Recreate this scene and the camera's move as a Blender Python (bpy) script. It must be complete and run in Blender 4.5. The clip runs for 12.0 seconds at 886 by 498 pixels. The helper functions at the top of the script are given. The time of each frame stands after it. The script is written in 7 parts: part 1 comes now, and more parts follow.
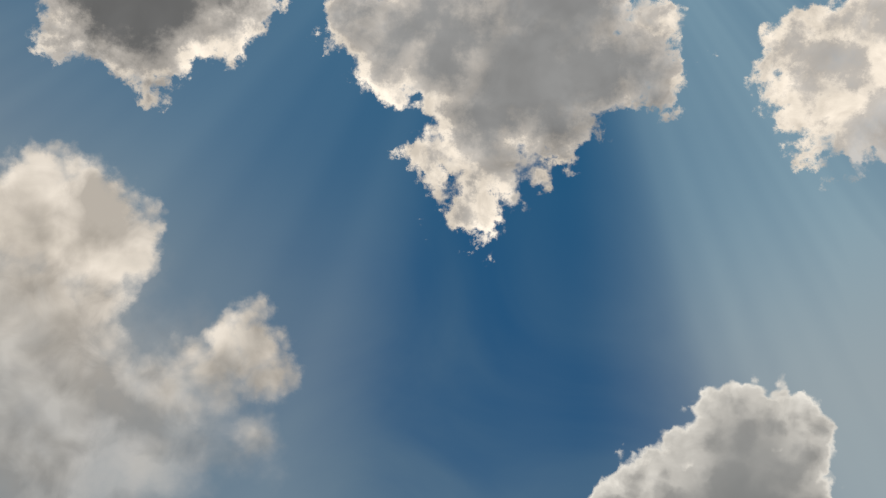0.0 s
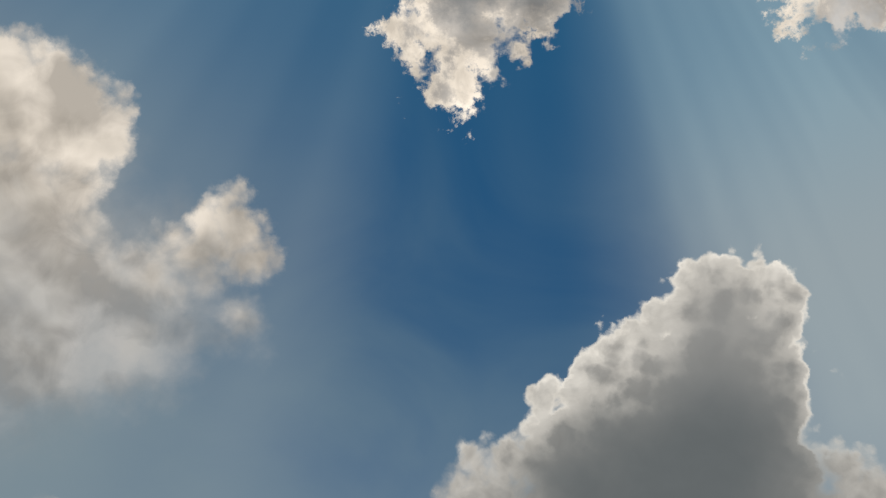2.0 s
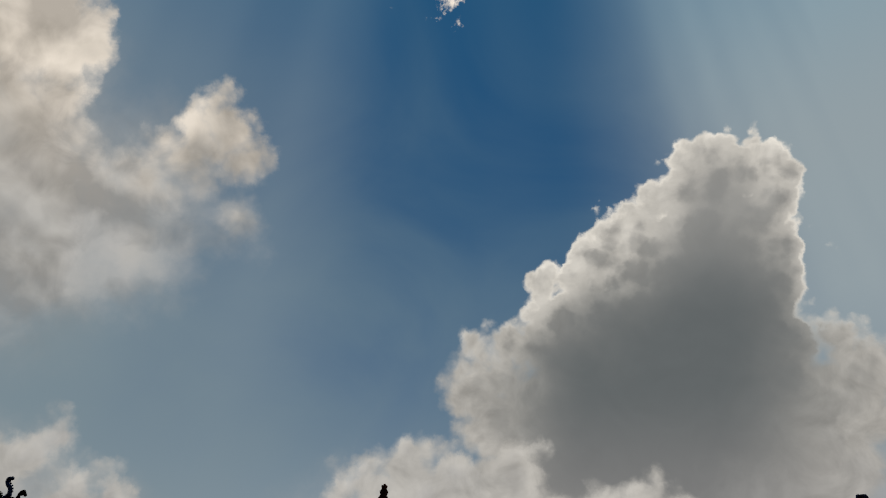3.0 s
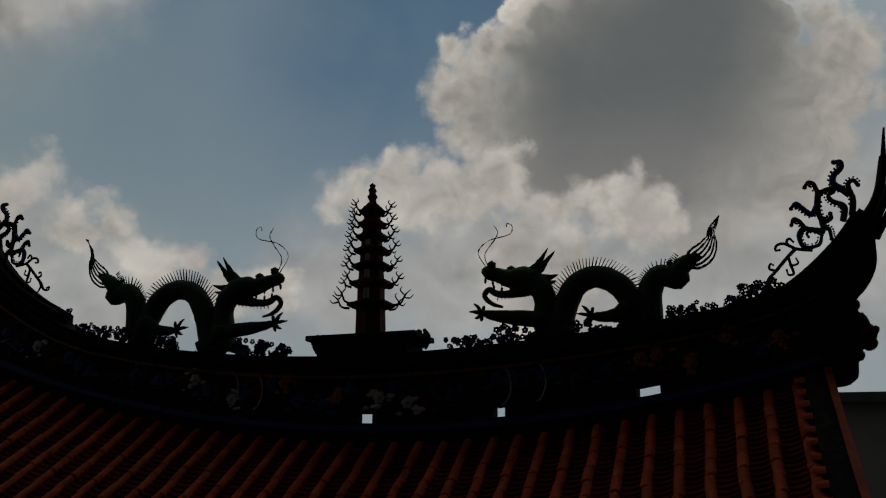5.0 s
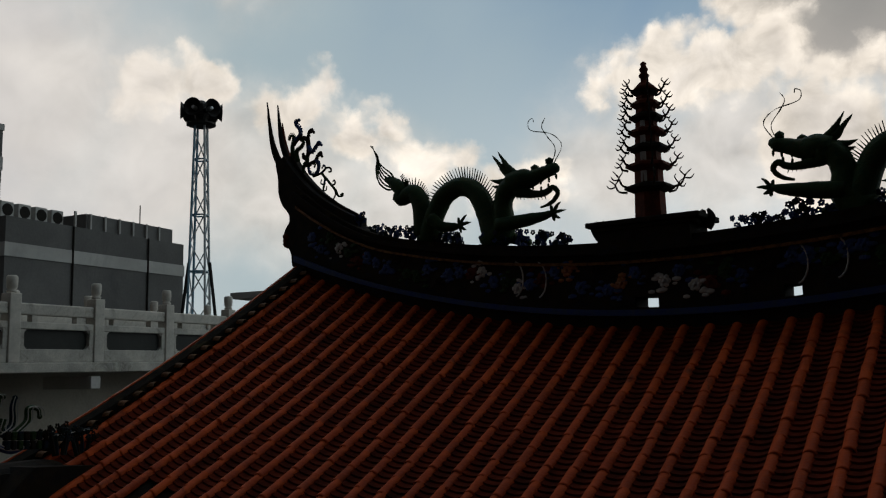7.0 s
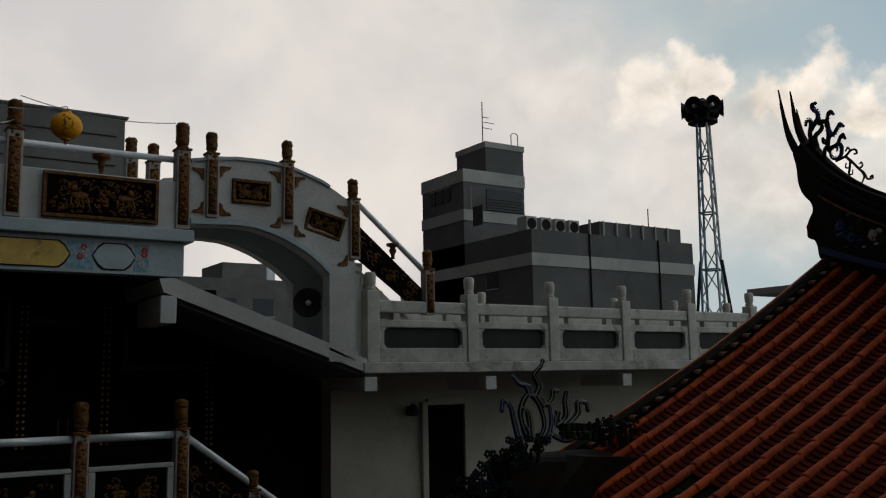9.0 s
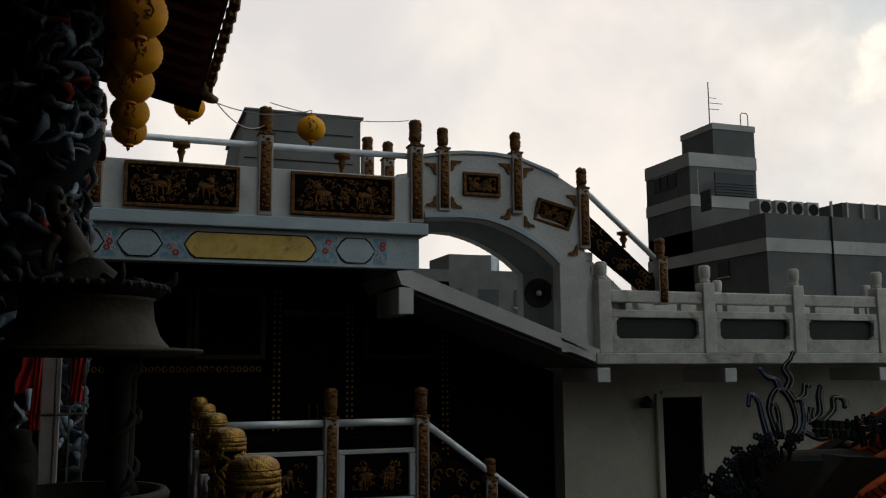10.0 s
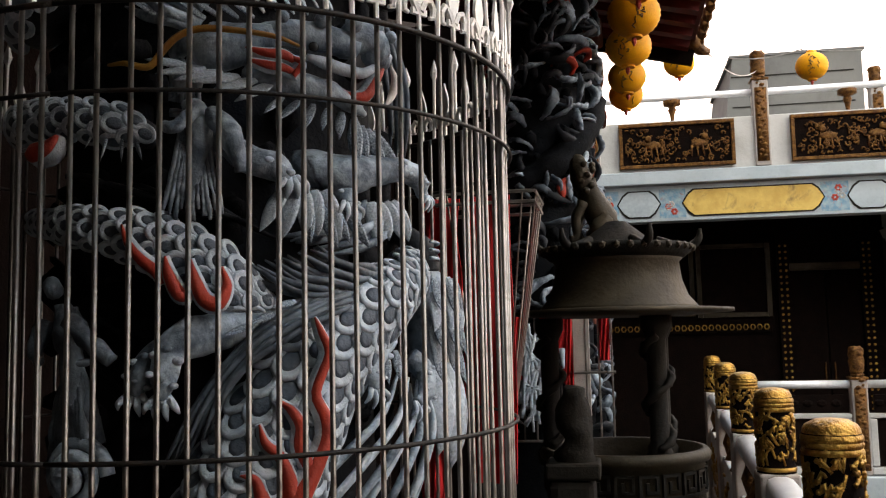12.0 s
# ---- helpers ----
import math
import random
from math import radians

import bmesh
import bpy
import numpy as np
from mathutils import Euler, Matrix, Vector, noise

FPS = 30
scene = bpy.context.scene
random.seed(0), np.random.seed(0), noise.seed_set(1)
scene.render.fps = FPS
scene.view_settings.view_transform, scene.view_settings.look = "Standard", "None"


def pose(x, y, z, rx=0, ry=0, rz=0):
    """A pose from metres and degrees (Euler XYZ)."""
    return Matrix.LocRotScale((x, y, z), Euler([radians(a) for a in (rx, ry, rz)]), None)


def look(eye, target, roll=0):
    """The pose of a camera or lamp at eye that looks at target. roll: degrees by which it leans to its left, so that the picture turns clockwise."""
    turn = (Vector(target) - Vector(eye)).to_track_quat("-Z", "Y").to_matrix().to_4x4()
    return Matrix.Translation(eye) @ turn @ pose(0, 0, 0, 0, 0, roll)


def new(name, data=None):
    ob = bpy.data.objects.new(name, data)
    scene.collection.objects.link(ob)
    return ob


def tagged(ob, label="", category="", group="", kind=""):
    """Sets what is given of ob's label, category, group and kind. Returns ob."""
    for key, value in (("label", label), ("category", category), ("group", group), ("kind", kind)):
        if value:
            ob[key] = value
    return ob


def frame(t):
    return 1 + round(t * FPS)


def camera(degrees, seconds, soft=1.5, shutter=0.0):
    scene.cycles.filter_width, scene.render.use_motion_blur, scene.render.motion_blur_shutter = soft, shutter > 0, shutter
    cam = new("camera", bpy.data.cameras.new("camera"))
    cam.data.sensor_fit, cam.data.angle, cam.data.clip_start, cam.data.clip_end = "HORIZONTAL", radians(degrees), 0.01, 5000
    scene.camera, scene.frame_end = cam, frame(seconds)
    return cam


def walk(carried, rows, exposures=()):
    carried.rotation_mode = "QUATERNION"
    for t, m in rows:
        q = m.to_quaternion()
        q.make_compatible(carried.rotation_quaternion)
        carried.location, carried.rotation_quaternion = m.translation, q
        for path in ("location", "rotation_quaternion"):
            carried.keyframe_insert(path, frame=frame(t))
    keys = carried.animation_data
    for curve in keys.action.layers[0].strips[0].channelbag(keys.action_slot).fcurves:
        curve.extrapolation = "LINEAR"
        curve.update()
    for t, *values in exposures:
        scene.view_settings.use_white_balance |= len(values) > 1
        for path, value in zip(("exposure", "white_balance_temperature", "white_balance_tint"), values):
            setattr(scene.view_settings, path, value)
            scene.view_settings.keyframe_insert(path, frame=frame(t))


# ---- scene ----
cam = camera(52.00, 12.0, soft=1.2)

# hand-held turn on a temple terrace: down from the sky, then round to the left
PATH = [
    (0.0, pose(-0.109, 0.360, 1.564, 137.16, -7.73, 6.07)),
    (0.5, pose(-0.106, 0.359, 1.566, 135.13, -7.10, 6.75)),
    (1.0, pose(-0.097, 0.357, 1.569, 132.96, -6.39, 6.28)),
    (1.5, pose(-0.096, 0.350, 1.574, 131.19, -6.41, 6.07)),
    (2.0, pose(-0.096, 0.340, 1.581, 129.52, -5.91, 6.11)),
    (2.5, pose(-0.100, 0.324, 1.591, 126.83, -4.92, 6.98)),
    (3.0, pose(-0.102, 0.302, 1.604, 122.60, -3.66, 7.45)),
    (3.2, pose(-0.103, 0.301, 1.598, 120.30, -3.11, 8.01)),
    (4.8, pose(-0.102, 0.397, 1.542, 106.51, -0.14, 7.67)),
    (5.0, pose(-0.109, 0.402, 1.543, 104.26, 0.31, 7.92)),
    (5.5, pose(-0.108, 0.417, 1.535, 100.80, 1.16, 9.34)),
    (6.0, pose(-0.132, 0.424, 1.532, 98.67, 1.58, 13.14)),
    (6.5, pose(-0.150, 0.418, 1.539, 97.87, 1.49, 18.72)),
    (6.7, pose(-0.162, 0.417, 1.537, 97.67, 1.33, 21.27)),
    (8.3, pose(-0.216, 0.305, 1.527, 98.31, 1.46, 45.23)),
    (8.5, pose(-0.228, 0.287, 1.525, 98.53, 1.40, 48.65)),
    (9.0, pose(-0.229, 0.239, 1.524, 98.07, 1.04, 56.70)),
    (9.5, pose(-0.245, 0.200, 1.530, 97.47, 0.44, 63.78)),
    (10.0, pose(-0.311, 0.167, 1.533, 97.60, 0.35, 70.61)),
    (10.5, pose(-0.360, 0.136, 1.537, 96.47, 0.43, 76.62)),
    (11.0, pose(-0.411, 0.064, 1.536, 95.85, -0.04, 84.69)),
    (11.5, pose(-0.430, 0.023, 1.534, 95.62, 0.46, 92.12)),
    (12.0, pose(-0.423, -0.007, 1.532, 95.48, 1.25, 100.57)),
]
EXPOSURES = [(0.0, 0.0, 6350, 10), (3.2, -0.1, 6400, 10), (4.8, -0.28, 6500, 10), (5.5, 0.0, 6650, 11), (6.0, 0.38, 6750, 12), (6.5, 0.66, 6800, 12), (8.5, 0.86, 6950, 13),
             (9.5, 0.95, 6950, 13), (10.0, 1.15, 7000, 13), (10.5, 1.52, 7050, 14), (11.0, 2.2, 7250, 17), (11.5, 3.15, 7600, 20), (12.0, 3.88, 8100, 24)]
walk(cam, PATH, EXPOSURES)


def toward(az, el):
    a, e = radians(az), radians(el)
    return Vector((-math.sin(a) * math.cos(e), math.cos(a) * math.cos(e), math.sin(e)))


# ---- node helpers ----
def node(nt, kind, **settings):
    n = nt.nodes.new(kind)
    for key, value in settings.items():
        if key == "operation":
            n.operation = value
        elif key == "blend_type":
            n.blend_type = value
        elif key == "data_type":
            n.data_type = value
    return n


def feed(nt, socket, value):
    if isinstance(value, bpy.types.NodeSocket):
        nt.links.new(value, socket)
    else:
        socket.default_value = value


def calc(nt, op, *args):
    n = node(nt, "ShaderNodeMath", operation=op)
    for i, a in enumerate(args):
        feed(nt, n.inputs[i], a)
    return n.outputs[0]


def vcalc(nt, op, a, b):
    n = node(nt, "ShaderNodeVectorMath", operation=op)
    feed(nt, n.inputs[0], a)
    feed(nt, n.inputs[3 if op == "SCALE" else 1], b)
    return n.outputs["Value" if op in ("DISTANCE", "DOT_PRODUCT") else "Vector"]


def ramp01(nt, x, lo, hi):
    n = nt.nodes.new("ShaderNodeMapRange")
    n.interpolation_type = "SMOOTHSTEP"
    feed(nt, n.inputs[0], x)
    feed(nt, n.inputs[1], lo)
    feed(nt, n.inputs[2], hi)
    return n.outputs[0]


def blend(nt, fac, a, b, kind="MIX"):
    n = node(nt, "ShaderNodeMix", data_type="RGBA", blend_type=kind)
    feed(nt, n.inputs[0], fac)
    feed(nt, n.inputs[6], a if isinstance(a, bpy.types.NodeSocket) else (*a, 1))
    feed(nt, n.inputs[7], b if isinstance(b, bpy.types.NodeSocket) else (*b, 1))
    return n.outputs[2]


def fractal(nt, vector, scale, detail=6.0, rough=0.55, warp=0.0, colour=False):
    n = nt.nodes.new("ShaderNodeTexNoise")
    feed(nt, n.inputs["Vector"], vector)
    n.inputs["Scale"].default_value = scale
    n.inputs["Detail"].default_value = detail
    n.inputs["Roughness"].default_value = rough
    n.inputs["Distortion"].default_value = warp
    return n.outputs["Color" if colour else "Fac"]


# ---- sky: blue air, broken cumulus, sunbeams under a cloud that hides the sun ----
SUN_AZ, SUN_EL = 15.0, 75.0
world = bpy.data.worlds.new("sky")
scene.world = world
world.use_nodes = True
wt = world.node_tree
wt.nodes.clear()
coord = wt.nodes.new("ShaderNodeTexCoord")
ray_dir = vcalc(wt, "NORMALIZE", coord.outputs["Generated"], (0, 0, 0))
height = wt.nodes.new("ShaderNodeSeparateXYZ")
wt.links.new(ray_dir, height.inputs[0])
up = height.outputs[2]

air = wt.nodes.new("ShaderNodeTexSky")
air.sky_type = "NISHITA"
air.sun_disc = False
air.sun_elevation = radians(SUN_EL)
air.sun_rotation = radians(-SUN_AZ)
air.air_density, air.dust_density, air.ozone_density = 1.0, 0.4, 3.0

# clouds: azimuth, elevation and angular radius of their swellings
CLOUD_HIGH_WEST = [(47.7, 52.8, 0.093), (51.1, 51.5, 0.068), (42.4, 55.2, 0.056), (45.2, 49.9, 0.037), (52.4, 48.1, 0.031), (49.4, 56.9, 0.100)]
CLOUD_HIGH_MIDDLE = [(18.4, 59.7, 0.093), (24.4, 58.1, 0.056), (9.0, 58.5, 0.087), (1.0, 59.1, 0.068), (-5.5, 58.9, 0.044), (-7.1, 56.8, 0.025), (12.3, 54.4, 0.068), (17.5, 52.0, 0.037), (11.8, 50.6, 0.050), (11.4, 48.8, 0.028), (6.8, 50.6, 0.028), (16.8, 47.9, 0.011), (30.7, 58.9, 0.044), (5.3, 64.7, 0.093), (5.1, 55.3, 0.056), (-7.2, 61.8, 0.028)]
CLOUD_HIGH_EAST = [(-24.4, 56.4, 0.068), (-21.3, 54.7, 0.044), (-21.8, 52.2, 0.031), (-26.6, 52.8, 0.062), (-21.8, 57.9, 0.034), (-29.4, 57.2, 0.056), (-23.4, 49.8, 0.009)]
CLOUD_SOFT = [(45.9, 38.8, 0.068), (42.4, 40.1, 0.062), (39.4, 40.6, 0.037), (48.0, 41.2, 0.037), (44.7, 43.0, 0.025), (41.8, 32.8, 0.075), (40.4, 34.9, 0.050), (37.2, 31.9, 0.056), (39.0, 29.1, 0.087), (34.3, 32.6, 0.037), (31.5, 33.5, 0.037), (28.9, 36.2, 0.037), (28.1, 38.2, 0.034), (25.1, 36.8, 0.028), (32.0, 29.2, 0.044), (39.2, 37.0, 0.031), (24.8, 32.8, 0.022)]
CLOUD_TOWER = [(-11.6, 36.9, 0.05), (-14.1, 36.6, 0.042), (-13.6, 34.2, 0.045), (-13.2, 31.6, 0.042), (-9.2, 37.2, 0.037), (-6.6, 36.0, 0.034), (-4.3, 33.8, 0.042), (-1.8, 32.3, 0.036), (0.3, 31.2, 0.03), (-1.7, 30.0, 0.054), (2.4, 28.7, 0.036), (-4.5, 31.5, 0.055), (-9.5, 33.0, 0.068), (-11.0, 30.1, 0.075), (-7.0, 28.4, 0.081), (0.8, 27.2, 0.056), (4.7, 26.4, 0.031), (7.5, 27.0, 0.022), (-3.0, 25.4, 0.093), (-10.4, 25.4, 0.100), (6.5, 23.9, 0.037), (4.5, 21.6, 0.056), (-1.0, 21.0, 0.100), (-8.0, 20.2, 0.124), (-18.6, 31.5, 0.010), (-17.2, 26.7, 0.031), (-17.8, 24.7, 0.044), (-16.1, 22.3, 0.062), (-13.1, 20.0, 0.100)]
CLOUD_TOWER_CORE = [(-11.5, 36.0, 0.02), (-11.0, 34.0, 0.045), (-9.5, 30.0, 0.08), (-8.0, 26.0, 0.115), (-5.0, 21.0, 0.15)]
CLOUD_SOFT_FOOT = [(44, 36, 0.09), (40, 33.5, 0.08), (36, 31, 0.07), (38, 28, 0.09), (46, 31, 0.1), (31.5, 31.5, 0.05), (34, 34.2, 0.03)]
CLOUD_BANK = [(43.3, 17.2, 0.044), (40.2, 18.1, 0.037), (38.9, 17.6, 0.025), (44.3, 18.3, 0.025), (36.2, 16.4, 0.025), (32.2, 18.7, 0.016), (32.1, 17.3, 0.025), (33.9, 16.2, 0.037), (28.6, 15.4, 0.028), (30.4, 14.6, 0.031), (26.5, 13.3, 0.037), (23.6, 13.7, 0.025), (21.5, 11.5, 0.037), (18.6, 11.8, 0.037), (14.7, 17.0, 0.022), (12.9, 17.6, 0.028), (10.8, 19.5, 0.025), (10.3, 17.4, 0.044), (7.4, 17.9, 0.050), (3.9, 18.6, 0.050), (0.3, 16.2, 0.031), (-2.1, 17.2, 0.028), (-4.9, 16.2, 0.050), (1.9, 12.6, 0.075)]
CLOUD_BANK_FOOT = [(41.9, 13.1, 0.093), (35.5, 11.7, 0.081), (28.6, 10.1, 0.075), (14.2, 11.7, 0.075), (7.0, 13.0, 0.075), (-2, 11, 0.08), (-11, 11, 0.10), (-21, 13, 0.10), (50, 16, 0.1), (58, 20, 0.13)]

curl = vcalc(wt, "SUBTRACT", fractal(wt, ray_dir, 8.0, 3.0, 0.5, 0.0, True), (0.5, 0.5, 0.5))
fine_curl = vcalc(wt, "SUBTRACT", fractal(wt, ray_dir, 30.0, 9.0, 0.68, 0.0, True), (0.5, 0.5, 0.5))
sun_dir = toward(SUN_AZ, SUN_EL)
nudge = vcalc(wt, "ADD", ray_dir, tuple(sun_dir * 0.012))
puff = fractal(wt, ray_dir, 22.0, 7.0, 0.55, 0.5)
# light from above: how much the puffs fall away towards the sun
lit = calc(wt, "SUBTRACT", puff, fractal(wt, nudge, 22.0, 7.0, 0.55, 0.5))
wisps = fractal(wt, ray_dir, 3.5, 5.0, 0.5, 0.8)
heap = fractal(wt, ray_dir, 7.0, 4.0, 0.5, 0.4)
lit_broad = calc(wt, "SUBTRACT", fractal(wt, ray_dir, 11.0, 3.0, 0.45, 0.3), fractal(wt, vcalc(wt, "ADD", ray_dir, tuple(sun_dir * 0.03)), 11.0, 3.0, 0.45, 0.3))


bumps = wt.nodes.new("ShaderNodeTexVoronoi")
bumps.feature = "SMOOTH_F1"
bumps.inputs["Scale"].default_value = 30.0
bumps.inputs["Detail"].default_value = 2.0
bumps.inputs["Roughness"].default_value = 0.45
bumps.inputs["Smoothness"].default_value = 0.25
wt.links.new(vcalc(wt, "ADD", ray_dir, vcalc(wt, "SCALE", fine_curl, 0.02)), bumps.inputs["Vector"])
heads = calc(wt, "SUBTRACT", 0.52, bumps.outputs["Distance"])  # rounded heads of a heap cloud


def swell(blobs, coarse, fine, join, head=0.0):
    """How deep inside a cloud a direction lies, in radians; negative outside."""
    d = vcalc(wt, "ADD", vcalc(wt, "ADD", ray_dir, vcalc(wt, "SCALE", curl, coarse)), vcalc(wt, "SCALE", fine_curl, fine))
    depth = None
    for az, el, r in blobs:
        inside = calc(wt, "SUBTRACT", r, vcalc(wt, "DISTANCE", d, toward(az, el)))
        depth = inside if depth is None else calc(wt, "SMOOTH_MAX", depth, inside, join)
    return (calc(wt, "MULTIPLY_ADD", heads, head, depth), depth) if head else (depth, depth)


def lay_cloud(under, depth, edge, core, rim, mid, dark, relief, most=1.0, shade=1.3, broad=1.5, calm=0.3, billow=0.9):
    """A cloud over what lies behind it: a bright thin rim against the sun, a smooth grey core, puffs lit from above."""
    rough_edge, body = depth
    cover = calc(wt, "MULTIPLY", ramp01(wt, rough_edge, calc(wt, "MULTIPLY", edge, -1.0), edge), most)
    near_edge = calc(wt, "MULTIPLY_ADD", ramp01(wt, body, core * 2.5, core * 0.4), 1.0 - calm, calm)
    thick = calc(wt, "ADD", calc(wt, "MULTIPLY_ADD", rough_edge, 0.4, calc(wt, "MULTIPLY", body, 0.6)), calc(wt, "MULTIPLY", calc(wt, "MULTIPLY", calc(wt, "SUBTRACT", puff, 0.5), relief), near_edge))
    thick = calc(wt, "ADD", thick, calc(wt, "MULTIPLY", calc(wt, "SUBTRACT", heap, 0.5), relief * broad))
    c = blend(wt, ramp01(wt, thick, 0.0, core), rim, mid)
    c = blend(wt, ramp01(wt, thick, core * 0.5, core * 2.6), c, dark)
    gain = calc(wt, "MULTIPLY_ADD", calc(wt, "MULTIPLY", lit, near_edge), shade, calc(wt, "MULTIPLY_ADD", lit_broad, billow, 1.0))
    c = vcalc(wt, "SCALE", c, calc(wt, "MINIMUM", calc(wt, "MAXIMUM", gain, 0.72), 1.3))
    return blend(wt, cover, under, c)


K = 10.0  # the world's strength is a tenth


def lum(r, g, b):
    return (r * K, g * K, b * K)


sky_colour = blend(wt, 1.0, air.outputs[0], (0.017, 0.27, 0.39), "MULTIPLY")
# pale moisture low in the air and in drifting veils
veil = calc(wt, "MULTIPLY", ramp01(wt, wisps, 0.30, 0.70), ramp01(wt, up, 0.95, 0.2))
sky_colour = blend(wt, calc(wt, "MULTIPLY", veil, 0.65), sky_colour, lum(0.115, 0.20, 0.25))
sky_colour = blend(wt, calc(wt, "MULTIPLY", ramp01(wt, up, 0.60, 0.14), 0.95), sky_colour, blend(wt, ramp01(wt, up, 0.40, 0.18), lum(0.235, 0.295, 0.325), lum(0.31, 0.365, 0.395)))

westward = calc(wt, "MULTIPLY", ramp01(wt, calc(wt, "MULTIPLY_ADD", wisps, 0.35, calc(wt, "MULTIPLY", height.outputs[0], -1.0)), 0.25, 0.75), 0.6)
sky_colour = blend(wt, calc(wt, "MULTIPLY", westward, ramp01(wt, up, 0.78, 0.5)), sky_colour, lum(0.20, 0.26, 0.28))

# sunbeams: streaks that run out from the hidden sun
side = sun_dir.cross(Vector((0, 0, 1))).normalized()
down = side.cross(sun_dir).normalized()
across = calc(wt, "DIVIDE", vcalc(wt, "DOT_PRODUCT", ray_dir, side), calc(wt, "MAXIMUM", calc(wt, "ABSOLUTE", vcalc(wt, "DOT_PRODUCT", ray_dir, down)), 0.05))
spread = wt.nodes.new("ShaderNodeCombineXYZ")
feed(wt, spread.inputs[0], across)
streak = calc(wt, "MULTIPLY_ADD", fractal(wt, spread.outputs[0], 7.0, 1.0, 0.5), 0.4, calc(wt, "MULTIPLY", fractal(wt, spread.outputs[0], 3.2, 1.0, 0.5), 0.6))
drift = calc(wt, "ADD", across, calc(wt, "MULTIPLY", calc(wt, "SUBTRACT", wisps, 0.5), 0.12))
east_beam = calc(wt, "ADD", calc(wt, "MULTIPLY", ramp01(wt, drift, 0.30, 1.0), 0.72), calc(wt, "MULTIPLY", ramp01(wt, calc(wt, "ABSOLUTE", calc(wt, "SUBTRACT", across, 0.68)), 0.17, 0.0), 0.22))
west_beam = calc(wt, "ADD", calc(wt, "MULTIPLY", ramp01(wt, drift, 0.05, -0.75), 0.26), calc(wt, "MULTIPLY", ramp01(wt, calc(wt, "ABSOLUTE", calc(wt, "SUBTRACT", across, -0.16)), 0.16, 0.0), 0.09))
beam = calc(wt, "MULTIPLY", calc(wt, "ADD", calc(wt, "ADD", east_beam, west_beam), 0.05), calc(wt, "MULTIPLY_ADD", ramp01(wt, streak, 0.28, 0.72), 0.36, 0.74))
beam = calc(wt, "MULTIPLY", beam, ramp01(wt, up, 0.2, 0.5))
# the shafts grow paler and whiter where they run into thicker air
beam = calc(wt, "MULTIPLY", beam, calc(wt, "MULTIPLY_ADD", ramp01(wt, up, 0.86, 0.62), 0.45, 0.85))
sky_colour = blend(wt, calc(wt, "MINIMUM", beam, 0.85), sky_colour, blend(wt, ramp01(wt, up, 0.80, 0.60), lum(0.27, 0.40, 0.46), lum(0.36, 0.415, 0.425)))

# the tall heap cloud: crisp bright heads on the sunward flank, a grey core that darkens downwards
tower_edge, tower_body = swell(CLOUD_TOWER, 0.05, 0.022, 0.045, 0.03)
core = swell(CLOUD_TOWER_CORE, 0.10, 0.015, 0.12)[0]
core = calc(wt, "ADD", core, calc(wt, "MULTIPLY", calc(wt, "SUBTRACT", heap, 0.5), 0.06))
tower_dark = blend(wt, ramp01(wt, up, 0.59, 0.47), lum(0.25, 0.25, 0.24), lum(0.13, 0.142, 0.143))
tower_dark = blend(wt, ramp01(wt, up, 0.42, 0.29), tower_dark, lum(0.21, 0.208, 0.202))
tower = blend(wt, ramp01(wt, core, -0.10, 0.085), lum(0.42, 0.395, 0.355), tower_dark)
sunward = calc(wt, "MULTIPLY", ramp01(wt, calc(wt, "MULTIPLY_ADD", heads, 0.02, tower_edge), 0.034, 0.002), ramp01(wt, core, 0.05, -0.03))
high = ramp01(wt, up, 0.40, 0.52)  # only the upper heads stand in the sun
sunward = calc(wt, "MULTIPLY", sunward, calc(wt, "MULTIPLY_ADD", high, 0.75, 0.2))
tower = blend(wt, sunward, tower, lum(0.66, 0.62, 0.55))
tower = blend(wt, calc(wt, "MULTIPLY", ramp01(wt, tower_edge, 0.009, 0.0), calc(wt, "MULTIPLY", high, 0.85)), tower, lum(0.86, 0.80, 0.70))
gain = calc(wt, "MULTIPLY_ADD", lit, calc(wt, "MULTIPLY_ADD", ramp01(wt, core, 0.05, -0.05), 1.1, 0.12), 1.0)
tower = vcalc(wt, "SCALE", tower, calc(wt, "MINIMUM", calc(wt, "MAXIMUM", gain, 0.68), 1.25))
sky_colour = blend(wt, ramp01(wt, tower_edge, calc(wt, "MULTIPLY_ADD", high, 0.010, -0.014), calc(wt, "MULTIPLY_ADD", high, -0.010, 0.014)), sky_colour, tower)
sky_colour = lay_cloud(sky_colour, swell(CLOUD_BANK_FOOT, 0.12, 0.05, 0.04), 0.06, 0.09, lum(0.43, 0.415, 0.39), lum(0.40, 0.39, 0.375), lum(0.37, 0.365, 0.355), 0.10, 0.85, 0.5)
sky_colour = lay_cloud(sky_colour, swell(CLOUD_BANK, 0.07, 0.035, 0.02, 0.025), 0.012, 0.05, lum(0.53, 0.50, 0.45), lum(0.43, 0.41, 0.38), lum(0.37, 0.36, 0.35), 0.09, 0.95, 1.0, 1.5, 0.5)
low = ramp01(wt, up, 0.62, 0.48)
sky_colour = lay_cloud(sky_colour, swell(CLOUD_SOFT_FOOT, 0.12, 0.05, 0.06), 0.06, 0.08, lum(0.33, 0.325, 0.31), lum(0.38, 0.36, 0.33), lum(0.32, 0.31, 0.29), 0.09, 0.75, 0.5)
